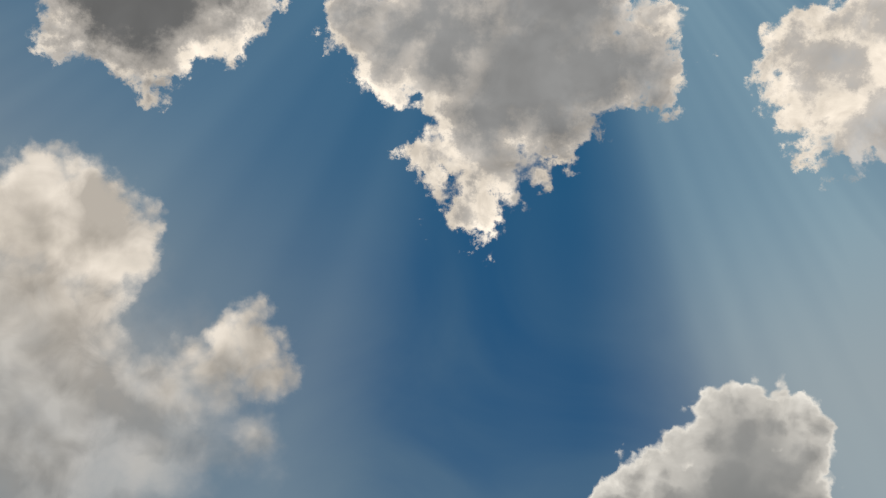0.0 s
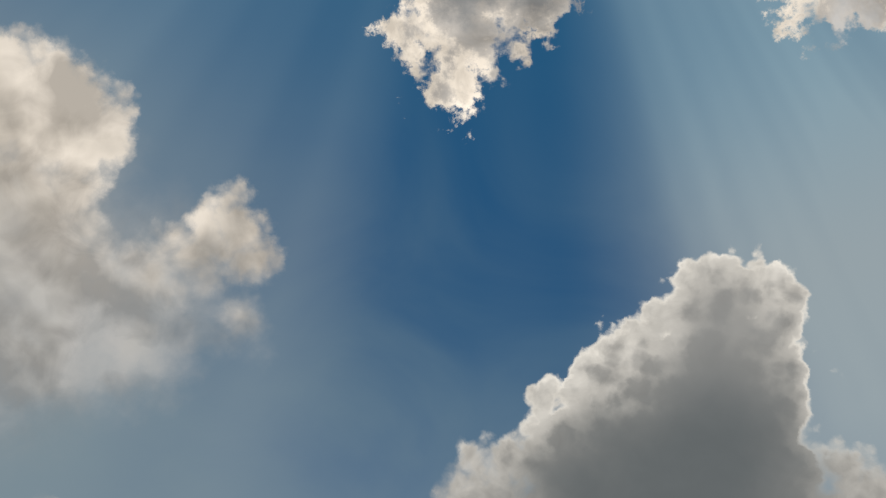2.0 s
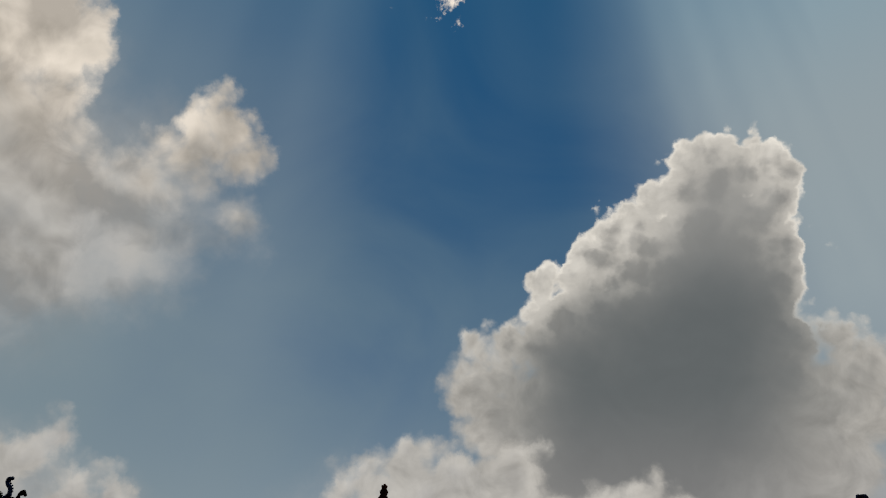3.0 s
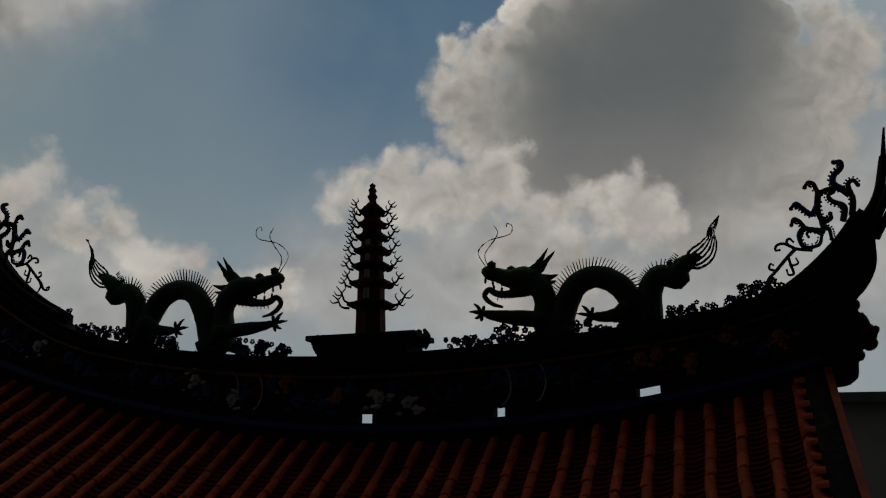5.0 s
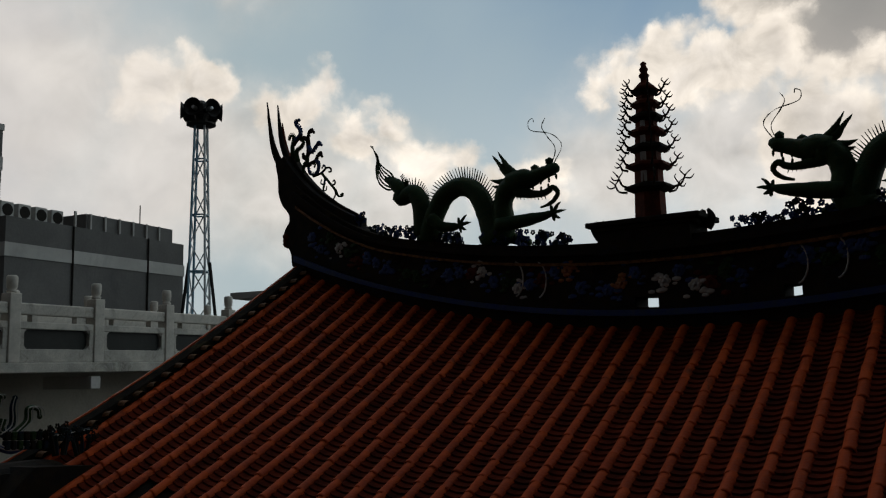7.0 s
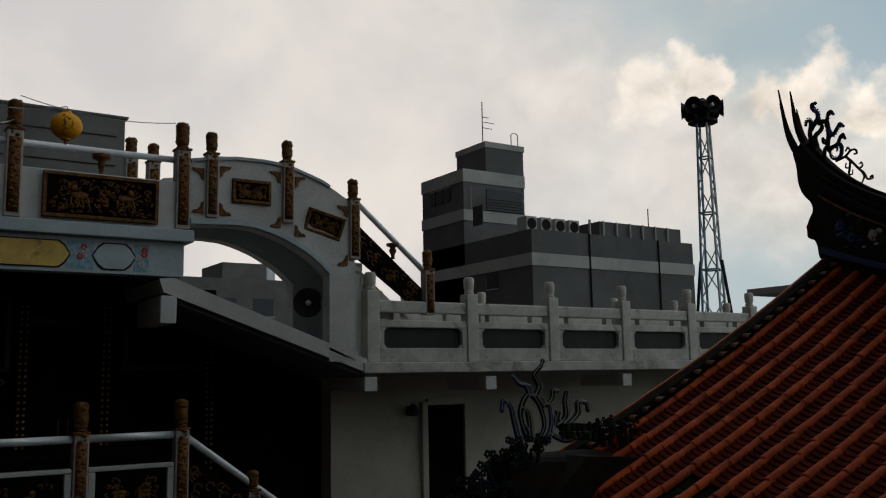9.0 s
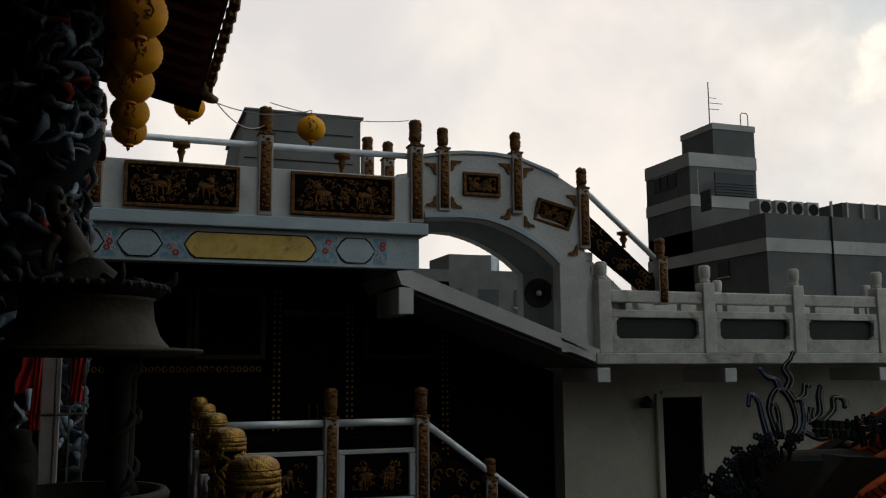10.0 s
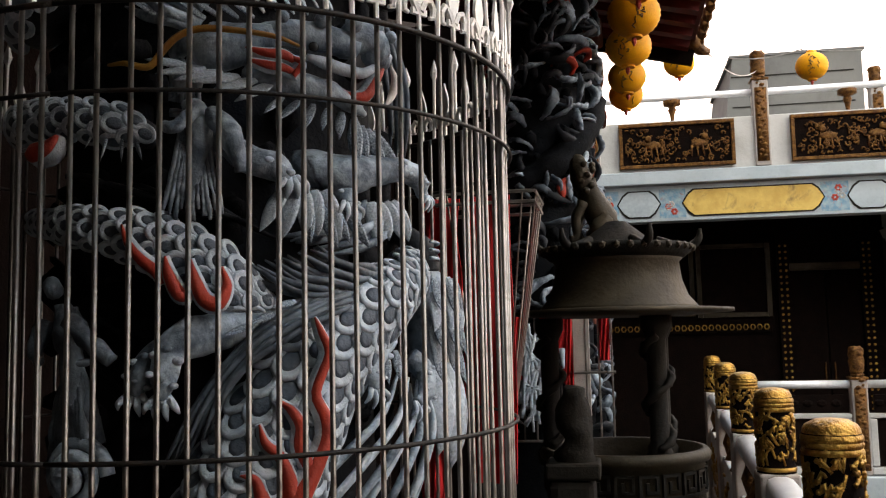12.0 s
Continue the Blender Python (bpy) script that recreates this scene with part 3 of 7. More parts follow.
def cover_tile(bm, m, r=0.044, length=STEP * 1.06):
    """A half-round cover tile, wider and higher at its lower end."""
    rings = []
    for y, k in ((0.0, 0.96), (-length * 0.88, 0.99), (-length * 0.89, 1.025), (-length, 1.025), (-length, 0.93)):
        rings.append([bm.verts.new(m @ Vector((r * k * math.cos(a), y, r * k * math.sin(a) * 0.95))) for a in [math.pi * i / 6 for i in range(7)]])
    for a, b in zip(rings, rings[1:]):
        for i in range(6):
            bm.faces.new((a[i], b[i], b[i + 1], a[i + 1]))


def pan_course(bm, s, m, w):
    """One dished pan tile, its lower lip standing over the next."""
    t = slope_at(s, m)
    prof = [(-w / 2, 0.008), (-w / 4, -0.004), (0, -0.008), (w / 4, -0.004), (w / 2, 0.008)]
    up_edge = [bm.verts.new(t @ Vector((x, 0.0, z))) for x, z in prof]
    low_edge = [bm.verts.new(t @ Vector((x, -0.058, z + 0.012))) for x, z in prof]
    lip = [bm.verts.new(t @ Vector((x, -0.060, z - 0.002))) for x, z in prof]
    for i in range(4):
        bm.faces.new((up_edge[i], low_edge[i], low_edge[i + 1], up_edge[i + 1]))
        bm.faces.new((low_edge[i], lip[i], lip[i + 1], low_edge[i + 1]))


rest = B()
nearest = []
for i in range(ROWS + 1):
    s = S_LEFT + 0.15 + PITCH * i
    for j in range(int(DEPTH / (STEP * 0.85))):
        m = 0.16 + j * STEP * 0.85
        t = slope_at(s + random.uniform(-0.006, 0.006), m, random.uniform(-0.004, 0.006)) @ Matrix.Rotation(random.uniform(-0.014, 0.014), 4, "Z")
        if 6 <= i and 0.9 < m < 2.6 and len(nearest) < 290:
            nearest.append(t)
        else:
            cover_tile(rest, t)
tagged(part("cover_tiles", rest, TILE, roof, smooth=True), kind="stuff")
bm = B()
cover_tile(bm, Matrix())
first_tile = part("cover_tile", bm, TILE, roof, smooth=True)
first_tile.matrix_basis = nearest[0]
for t in nearest[1:]:
    shared("cover_tile", first_tile, t, roof)
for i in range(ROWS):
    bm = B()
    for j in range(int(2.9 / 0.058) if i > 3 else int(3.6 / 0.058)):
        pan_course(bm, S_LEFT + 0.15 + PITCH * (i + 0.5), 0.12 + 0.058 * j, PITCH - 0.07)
    part("pan_row", bm, TILE_PAN_SHADE, roof, smooth=False)

# the ridge wall: footing, body with framed panels, cap
bm = B()
N = 60
ridge_cols = [S_LEFT - 0.05 + (S_RIGHT + 0.1 - S_LEFT) * i / N for i in range(N + 1)]


def along(bm, lo, hi, thick, cols=ridge_cols):
    """A wall along the ridge between two height lines."""
    q = [[bm.verts.new((s, y, h(s))) for y, h in ((-thick / 2, lo), (thick / 2, lo), (thick / 2, hi), (-thick / 2, hi))] for s in cols]
    for a, b in zip(q, q[1:]):
        for i in range(4):
            bm.faces.new((a[i], b[i], b[(i + 1) % 4], a[(i + 1) % 4]))
    bm.faces.new(q[0][::-1])
    bm.faces.new(q[-1])


def mixz(f):
    return lambda s: ridge_foot(s) * (1 - f) + ridge_top(s) * f


along(bm, lambda s: ridge_foot(s) - 0.12, mixz(0.13), 0.30)
along(bm, mixz(0.27), mixz(0.86), 0.30)
gaps = {-0.02: 0.11, 1.22: 0.07, 2.48: 0.095}
edges = [ridge_cols[0]] + [e for g in gaps for e in (g - gaps[g], g + gaps[g])] + [ridge_cols[-1]]
for a, b in zip(edges[::2], edges[1::2]):
    along(bm, mixz(0.13), mixz(0.27), 0.30, [a + (b - a) * i / 12 for i in range(13)])
part("ridge_wall", bm, RIDGE_DARK, roof, "dark painted ridge wall with ceramic pictures")
bm = B()
along(bm, mixz(0.02), mixz(0.10), 0.42)
part("ridge_footing", bm, CERAMIC_BLUE, roof, "blue ceramic moulding along the ridge foot")
for lo, hi, th, mt in ((0.84, 0.92, 0.44, RIDGE_DARK), (0.925, 1.0, 0.36, MORTAR), (0.70, 0.74, 0.36, GOLD_OLD)):
    bm = B()
    along(bm, mixz(lo), mixz(hi), th)
    part("ridge_moulding", bm, mt, roof)


# ---- the side hall's upper balcony, arched bridge and walkway ----
FX = -9.7  # their common front plane
# hall front and gallery ceiling are near-black to hold the balcony's shade
plain("wall_hall", (-11.35, -2.45, 1.45), (0.3, 10.9, 2.99), SHADED_LACQUER, "lacquered hall front behind the lower gallery, darkened as in shade", "wall")
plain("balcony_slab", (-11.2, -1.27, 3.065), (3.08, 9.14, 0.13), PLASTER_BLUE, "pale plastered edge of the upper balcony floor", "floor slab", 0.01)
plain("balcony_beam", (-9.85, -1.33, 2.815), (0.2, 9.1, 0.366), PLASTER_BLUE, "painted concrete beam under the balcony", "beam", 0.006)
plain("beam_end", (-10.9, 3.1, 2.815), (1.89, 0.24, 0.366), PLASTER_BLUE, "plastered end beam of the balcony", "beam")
plain("gallery_ceiling", (-10.9, -1.4, 2.975), (1.9, 8.7, 0.04), SHADED_LACQUER, "ceiling under the upper balcony, darkened as in shade", "ceiling")

# painted cartouches on the beam
def cartouche(y0, y1, z0, z1, material, label):
    cut = min(0.11, (y1 - y0) * 0.25)
    t = thing("painted_panel", label, "", Matrix.Translation((FX - 0.046, (y0 + y1) / 2, (z0 + z1) / 2)) @ Matrix.Rotation(radians(90), 4, "Z"))
    w, h = (y1 - y0) / 2, (z1 - z0) / 2

    def shape(k):
        return [(-w + k, 0), (-w + cut * 0.5 + k, h * 0.7 - k), (-w + cut + k, h - k), (w - cut - k, h - k), (w - cut * 0.5 - k, h * 0.7 - k), (w - k, 0), (w - cut * 0.5 - k, -h * 0.7 + k), (w - cut - k, -h + k), (-w + cut + k, -h + k), (-w + cut * 0.5 + k, -h * 0.7 + k)]
    t.parent = bpy.data.objects["balcony_beam"]
    part("border", slab(B(), shape(0), 0.010), BRONZE_DARK, t, "thin dark outline")
    part("field", slab(B(), shape(0.014), 0.018), material, t)
    return t


def pattern_field(y0, y1, z0, z1):
    t = thing("painted_pattern", "blue and red painted flower pattern on the beam", "", Matrix.Translation((FX - 0.048, (y0 + y1) / 2, (z0 + z1) / 2)))
    t.parent = bpy.data.objects["balcony_beam"]
    part("field", box(B(), (0, 0, 0), (0.006, y1 - y0, z1 - z0)), BLUE_PAINT, t)
    for k in range(4):
        cy, cz = random.uniform(-0.3, 0.3) * (y1 - y0), random.uniform(-0.3, 0.3) * (z1 - z0)
        bm = B()
        for a in range(6):
            ball(bm, (0.003, cy + 0.022 * math.cos(a * 1.047), cz + 0.022 * math.sin(a * 1.047)), 0.016, 1, (0.35, 1, 1))
        part("flower", bm, FLAME_RED if k % 2 else CERAMIC_PALE, t)


for k in range(-2, 1):
    y = 0.06 + 2.75 * k
    cartouche(y + 0.66, y + 2.02, 2.67, 2.95, YELLOW_PAINT, "yellow painted cartouche on the beam")
    cartouche(y + 0.02, y + 0.46, 2.67, 2.95, PLASTER_BLUE, "grey-blue painted cartouche on the beam")
    cartouche(y + 2.22, y + 2.66, 2.67, 2.95, PLASTER_BLUE, "grey-blue painted cartouche on the beam")
    pattern_field(y + 0.44, y + 0.70, 2.665, 2.955)
    pattern_field(y + 1.98, y + 2.24, 2.665, 2.955)
    pattern_field(y + 2.64, y + 2.79, 2.665, 2.955)


# balcony balustrade
def carved_field(bm, w, h, seed, dens=1.0):
    """Scrolls, leaves and little beasts in relief, in x and z."""
    rnd = random.Random(seed)
    for k in range(int(46 * dens)):
        x, z = rnd.uniform(-w / 2, w / 2), rnd.uniform(-h / 2, h / 2)
        a, r = rnd.uniform(0, 6.28), rnd.uniform(0.014, 0.035)
        pts = []
        for i in range(7):
            q = a + i * 0.8
            pts.append((x + r * (1 - i * 0.1) * math.cos(q), -0.008, z + r * (1 - i * 0.1) * math.sin(q)))
        tube(bm, [p for p in pts if abs(p[0]) < w / 2 and abs(p[2]) < h / 2] if sum(abs(p[0]) < w / 2 and abs(p[2]) < h / 2 for p in pts) > 2 else [(x, -0.008, z), (x + 0.01, -0.008, z)], [0.008] * 9, 4)
    for sx in (-1, 1):
        cx = sx * w * 0.22
        ball(bm, (cx, -0.006, 0), h * 0.17, 1, (1.7, 0.25, 0.8))
        ball(bm, (cx + 0.05 * sx * w, -0.01, h * 0.2), h * 0.11, 1, (1, 0.4, 1))
        for i in range(4):
            limb(bm, [(cx + (i - 1.5) * 0.05 * w, -0.006, -h * 0.05, 0.014), (cx + (i - 1.3) * 0.06 * w, -0.006, -h * 0.36, 0.007)], 3, 4)


RAIL_FACE = Matrix.Rotation(radians(90), 4, "Z")


def panel_thing(y, z, w, h, seed, x=FX, tilt=0.0):
    t = thing("carved_panel", "dark brown carved panel with gilded beasts and scrolls", "carved panel", Matrix.Translation((x + 0.02, y, z)) @ RAIL_FACE @ Matrix(((1, 0, 0, 0), (0, 1, 0, 0), (-tilt, 0, 1, 0), (0, 0, 0, 1))), "carved balcony panels")
    part("back_board", box(B(), (0, 0.012, 0), (w, 0.02, h)), SHADED_LACQUER, t)
    for s in (-1, 1):
        part("frame_strip", box(B(), (0, -0.004, s * (h / 2 - 0.018)), (w, 0.03, 0.036), None, 0.006), GOLD_OLD, t)
        part("frame_strip", box(B(), (s * (w / 2 - 0.018), -0.004, 0), (0.036, 0.03, h - 0.076), None, 0.006), GOLD_OLD, t)
    bm = B()
    carved_field(bm, w - 0.11, h - 0.11, seed, 2.4 * w)
    tagged(part("relief", bm, GOLD_OLD, t, "gilded relief of beasts and scrolls", True), kind="stuff")
    return t


CAP = [(0.045, 0.0), (0.058, 0.012), (0.05, 0.03), (0.062, 0.05), (0.066, 0.10), (0.064, 0.17), (0.068, 0.20), (0.066, 0.235), (0.045, 0.26), (0.0, 0.268)]


def carved_post(y, z0, z1, top, x=FX, w=0.15, name_label="carved post with gilded relief and a rounded finial"):
    """A square post with a gilded carved face and a drum finial."""
    t = thing("baluster_post", name_label, "post", Matrix.Translation((x, y, z0)) @ RAIL_FACE, "balcony posts")
    h = z1 - z0
    part("shaft", box(B(), (0, 0, h / 2), (w, w, h), None, 0.008), STONE_PINK, t)
    part("collar", box(B(), (0, 0, h + 0.012), (w * 1.14, w * 1.14, 0.024), None, 0.005), GOLD_OLD, t)
    bm = B()
    box(bm, (0, -w / 2 - 0.004, h * 0.48), (w * 0.74, 0.012, h * 0.86))
    for k in range(int(h / 0.06)):
        zz = h * 0.08 + k * 0.06
        ball(bm, ((-1) ** k * w * 0.12, -w / 2 - 0.012, zz + 0.02), 0.024, 1, (1.2, 0.5, 0.8))
        ball(bm, (-(-1) ** k * w * 0.2, -w / 2 - 0.010, zz + 0.04), 0.014, 1, (1, 0.5, 1))
    part("carving", bm, GOLD_OLD, t, "gilded flower carving", True)
    k = (top - z1 - 0.024) / 0.268
    dense = curve_pts(CAP, 36)
    bm = turned(B(), [(float(q[0]) * w / 0.14, float(q[1]) * k) for q in dense], 24, Matrix.Translation((0, 0, h + 0.024)))
    lump(bm, 0.012, 38, y)
    part("finial", bm, GOLD_OLD, t, "carved drum finial", True)
    return t


for y in (-3.45, -1.8, -0.14, 1.52):
    plain("parapet", (FX - 0.09, y + 0.83, 3.39), (0.14, 1.66, 0.52), PLASTER, "white plastered balcony parapet", "parapet", 0.008)
    panel_thing(y + 0.83, 3.395, 1.13, 0.46, int(y * 100) + 900)
for y in (-3.45, -1.8, -0.14, 1.52, 3.18):
    carved_post(y, 3.14, 4.0, 4.32, FX - 0.06)
t = thing("handrail", "pale steel pipe handrail along the balcony", "handrail")
part("pipe", tube(B(), [(FX - 0.08, -5.2, 3.9), (FX - 0.08, 3.12, 3.9)], 0.034, 12), RAIL_STEEL, t, "", True)
for y in (-2.6, -0.97, 0.67, 2.35):
    part("bracket", turned(B(), [(0.03, 0), (0.02, 0.02), (0.03, 0.08), (0.045, 0.12), (0.03, 0.15), (0.09, 0.17), (0.09, 0.215)], 10, Matrix.Translation((FX - 0.08, y, 3.65))), GOLD_OLD, t, "carved rail support", True)

# boxy roof structure beyond the balcony
t = thing("roof_box", "grey clad box on the roof behind the balcony", "roof box")
bm = B()
slab(bm, [(1.36, 3.0), (3.24, 3.0), (3.24, 5.06), (1.66, 5.06)], 2.4, Matrix.Translation((-13.7, 0, 0)) @ RAIL_FACE)
part("body", bm, BOX_GREY, t)
for k in range(4):
    part("seam", box(B(), (-12.492, 2.38, 3.6 + 0.4 * k), (0.012, 1.5, 0.012)), BRONZE_DARK, t)
part("coping", box(B(), (-13.7, 2.45, 5.075), (2.44, 1.66, 0.03)), CONCRETE_DARK, t)
for y, z in ((2.74, 4.40), (3.0, 4.36)):
    carved_post(y + 0.2, 3.14, z - 0.24, z, FX - 1.25, 0.14)

# arched bridge
def arch_top(y):
    return float(np.interp(y, [3.25, 3.55, 3.78, 4.1, 4.39, 4.8, 5.0, 5.24], [3.90, 3.955, 3.98, 3.985, 3.96, 3.83, 3.73, 3.59]))


def arch_low(y):
    return float(np.interp(y, [3.25, 3.76, 4.0, 4.16, 4.36, 4.56, 4.75, 4.91], [3.19, 3.215, 3.20, 3.16, 3.09, 2.99, 2.87, 2.72]))


bridge = thing("arched_bridge", "white plastered arched bridge with carved brown inlays", "bridge")
ys = [3.26 + (4.91 - 3.26) * i / 16 for i in range(17)]
for x, nm in ((FX - 0.09, "front_parapet"), (FX - 1.12, "back_parapet")):
    outline = [(y, arch_top(y)) for y in ys] + [(5.24, 3.59), (5.24, 1.73), (4.91, 1.73)] + [(y, arch_low(y)) for y in ys[::-1]]
    bm = slab(B(), outline, 0.18, Matrix.Translation((x, 0, 0)) @ RAIL_FACE)
    part(nm, bm, PLASTER, bridge)
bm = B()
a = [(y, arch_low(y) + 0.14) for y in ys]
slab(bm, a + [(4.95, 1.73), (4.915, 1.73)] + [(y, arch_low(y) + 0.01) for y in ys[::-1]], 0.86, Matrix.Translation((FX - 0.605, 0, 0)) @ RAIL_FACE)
part("vault", bm, VAULT_SHADE, bridge, "grey-blue plastered vault in a shaded, darker tone")
for k, (f, th, proud) in enumerate(((0.0, 0.06, 0.03), (1.0, 0.035, 0.025))):
    bm = B()
    pts = [(y, (arch_low(y) + 0.012) if f == 0 else arch_top(y) - 0.02) for y in ys]
    slab(bm, [(y, z + th) for y, z in pts] + [(y, z) for y, z in pts[::-1]], 0.04, Matrix.Translation((FX + proud - 0.02, 0, 0)) @ RAIL_FACE)
    part("moulding", bm, PLASTER_BLUE, bridge)
for y in (3.49, 4.38, 5.23):
    dz = arch_top(y) - 3.96 if y < 5 else -0.36
    carved_post(y, (3.3 + min(dz, 0) if y < 5 else 2.93), 4.0 + dz, 4.26 + dz, FX - 0.02, 0.13)
for y0, y1, tilt in ((3.72, 4.17, 0.0), (4.63, 5.05, 0.52)):
    yc = (y0 + y1) / 2
    zc = (arch_top(yc) + arch_low(yc)) / 2 + 0.02
    panel_thing(yc, zc, y1 - y0, 0.27, int(yc * 50), FX, tilt)
def corner_leaf(y, z, sy, sz):
    bm = B()
    slab(bm, [(0, 0), (0.13 * sy, 0), (0.11 * sy, 0.03 * sz), (0.07 * sy, 0.035 * sz), (0.05 * sy, 0.06 * sz), (0.035 * sy, 0.07 * sz), (0.03 * sy, 0.11 * sz), (0, 0.13 * sz)], 0.02)
    ob = part("corner_ornament", bm, GOLD_OLD, bridge, "gilded corner scroll")
    ob.matrix_basis = Matrix.Translation((FX + 0.012, y, z)) @ RAIL_FACE
for y0, y1 in ((3.58, 4.29), (4.47, 5.14)):
    for y, sy in ((y0, 1), (y1, -1)):
        corner_leaf(y, arch_top(y) - 0.09, sy, -1)
        corner_leaf(y, arch_low(min(y, 4.9)) + 0.12, sy, 1)
corner_leaf(3.40, 3.82, -1, -1)
corner_leaf(3.40, 3.33, -1, 1)
# horn loudspeaker on the pier
t = thing("horn_loudspeaker", "dark round horn loudspeaker fixed to the bridge pier", "loudspeaker", Matrix.Translation((-10.12, 4.86, 2.43)) @ Vector((0.8, -0.6, -0.02)).to_track_quat("Z", "Y").to_matrix().to_4x4())
part("horn", turned(B(), [(0.02, -0.02), (0.03, 0.02), (0.07, 0.07), (0.16, 0.12), (0.175, 0.125), (0.165, 0.118), (0.08, 0.07)], 24), IRON, t, "", True)
part("driver", turned(B(), [(0.0, 0.05), (0.03, 0.05), (0.035, 0.1), (0.012, 0.125), (0.0, 0.128)], 12), RAIL_STEEL, t, "pale centre cone", True)

# steps down from the bridge to the walkway
t = thing("bridge_steps", "carved brown side panel of the bridge steps", "stair")
for k, nm in ((0, "side_panel"), (1, "side_panel")):
    bm = slab(B(), [(5.3, 3.38), (6.22, 2.62), (6.22, 2.32), (5.3, 2.98)], 0.06, Matrix.Translation((FX - 0.1 - k * 1.0, 0, 0)) @ RAIL_FACE)
    part(nm, bm, SHADED_LACQUER, t)
for k in range(7):
    part("step", box(B(), (FX - 0.6, 5.33 + 0.14 * k, 2.86 - 0.165 * k), (0.94, 0.16, 0.1)), STONE_WHITE, t)
part("stringer", slab(B(), [(5.24, 2.95), (6.35, 2.02), (6.35, 1.74), (5.24, 1.74)], 0.1, Matrix.Translation((FX - 0.2, 0, 0)) @ RAIL_FACE), PLASTER, t)
bm = B()
rnd = random.Random(4)
for k in range(26):
    f = rnd.random()
    y, z = 5.34 + 0.84 * f, 3.19 - 0.72 * f + rnd.uniform(-0.13, 0.13)
    tube(bm, [(FX - 0.066, y + 0.035 * math.cos(i * 0.9), z + 0.035 * math.sin(i * 0.9)) for i in range(6)], 0.008, 4)
tagged(part("relief", bm, GOLD_OLD, t, "gilded scrolls"), kind="stuff")
carved_post(6.32, 2.3, 2.86, 3.12, FX - 0.1, 0.13)
t = thing("sloping_handrail", "pale steel pipe handrail sloping beside the steps", "handrail")
part("pipe", tube(B(), [(FX - 0.1, 5.26, 3.69), (FX - 0.1, 6.28, 2.84)], 0.034, 12), RAIL_STEEL, t, "", True)
part("bracket", turned(B(), [(0.03, 0), (0.02, 0.04), (0.05, 0.1), (0.03, 0.14), (0.08, 0.16), (0.08, 0.19)], 10, Matrix.Translation((FX - 0.1, 5.82, 2.98))), GOLD_OLD, t, "carved rail support", True)

# sloping slab under the bridge
t = thing("sloping_slab", "white edged sloping concrete slab under the bridge", "slab")
part("edge", slab(B(), [(2.95, 2.60), (3.10, 2.615), (5.40, 1.76), (5.40, 1.60), (3.0, 2.46)], 1.9, Matrix.Translation((FX - 0.95, 0, 0)) @ RAIL_FACE), PLASTER, t)
# separate dark sheet that puts the shade under the slab into colour
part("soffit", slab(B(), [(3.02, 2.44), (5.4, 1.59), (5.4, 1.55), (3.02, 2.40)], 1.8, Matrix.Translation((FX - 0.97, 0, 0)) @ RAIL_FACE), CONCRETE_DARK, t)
for y, z in ((3.055, 2.28), (5.45, 1.465), (7.2, 1.45), (9.6, 1.45), (12.0, 1.45)):
    ob = part("beam_head", box(B(), (FX - 0.45, y, z), (0.9, 0.17, 0.29 if y < 4 else 0.17), None, 0.01), PLASTER)
    tagged(ob, "white plastered end of a concrete beam", "beam", "beam heads", "structure")
# near-black sheet for the shaded recess under the bridge
tagged(part("wall_stair", slab(B(), [(3.0, -4.6), (5.6, -4.6), (5.6, 1.5), (5.4, 1.56), (3.0, 2.42)], 0.24, Matrix.Translation((-11.4, 0, 0)) @ RAIL_FACE), SHADED_LACQUER), "recess wall under the bridge, near-black as in shade", "wall", kind="structure")

# walkway with its stone balustrade
plain("walkway_slab", (-10.6, 12.0, 1.655), (1.84, 13.3, 0.13), STONE_WHITE, "weathered white concrete edge of the walkway", "walkway", 0.012)
def walkway_post(y, x):
    t = thing("stone_post", "weathered white stone balustrade post with carved cap", "post", Matrix.Translation((x, y, 1.72)), "walkway posts")
    part("shaft", box(B(), (0, 0, 0.43), (0.17, 0.17, 0.86), None, 0.012), STONE_WHITE, t)
    part("cap", turned(B(), [(0.06, 0.86), (0.066, 0.89), (0.05, 0.905), (0.066, 0.93), (0.07, 1.0), (0.07, 1.06), (0.05, 1.08), (0.0, 1.085)], 12), STONE_WHITE, t, "ringed round cap", True)
    return t
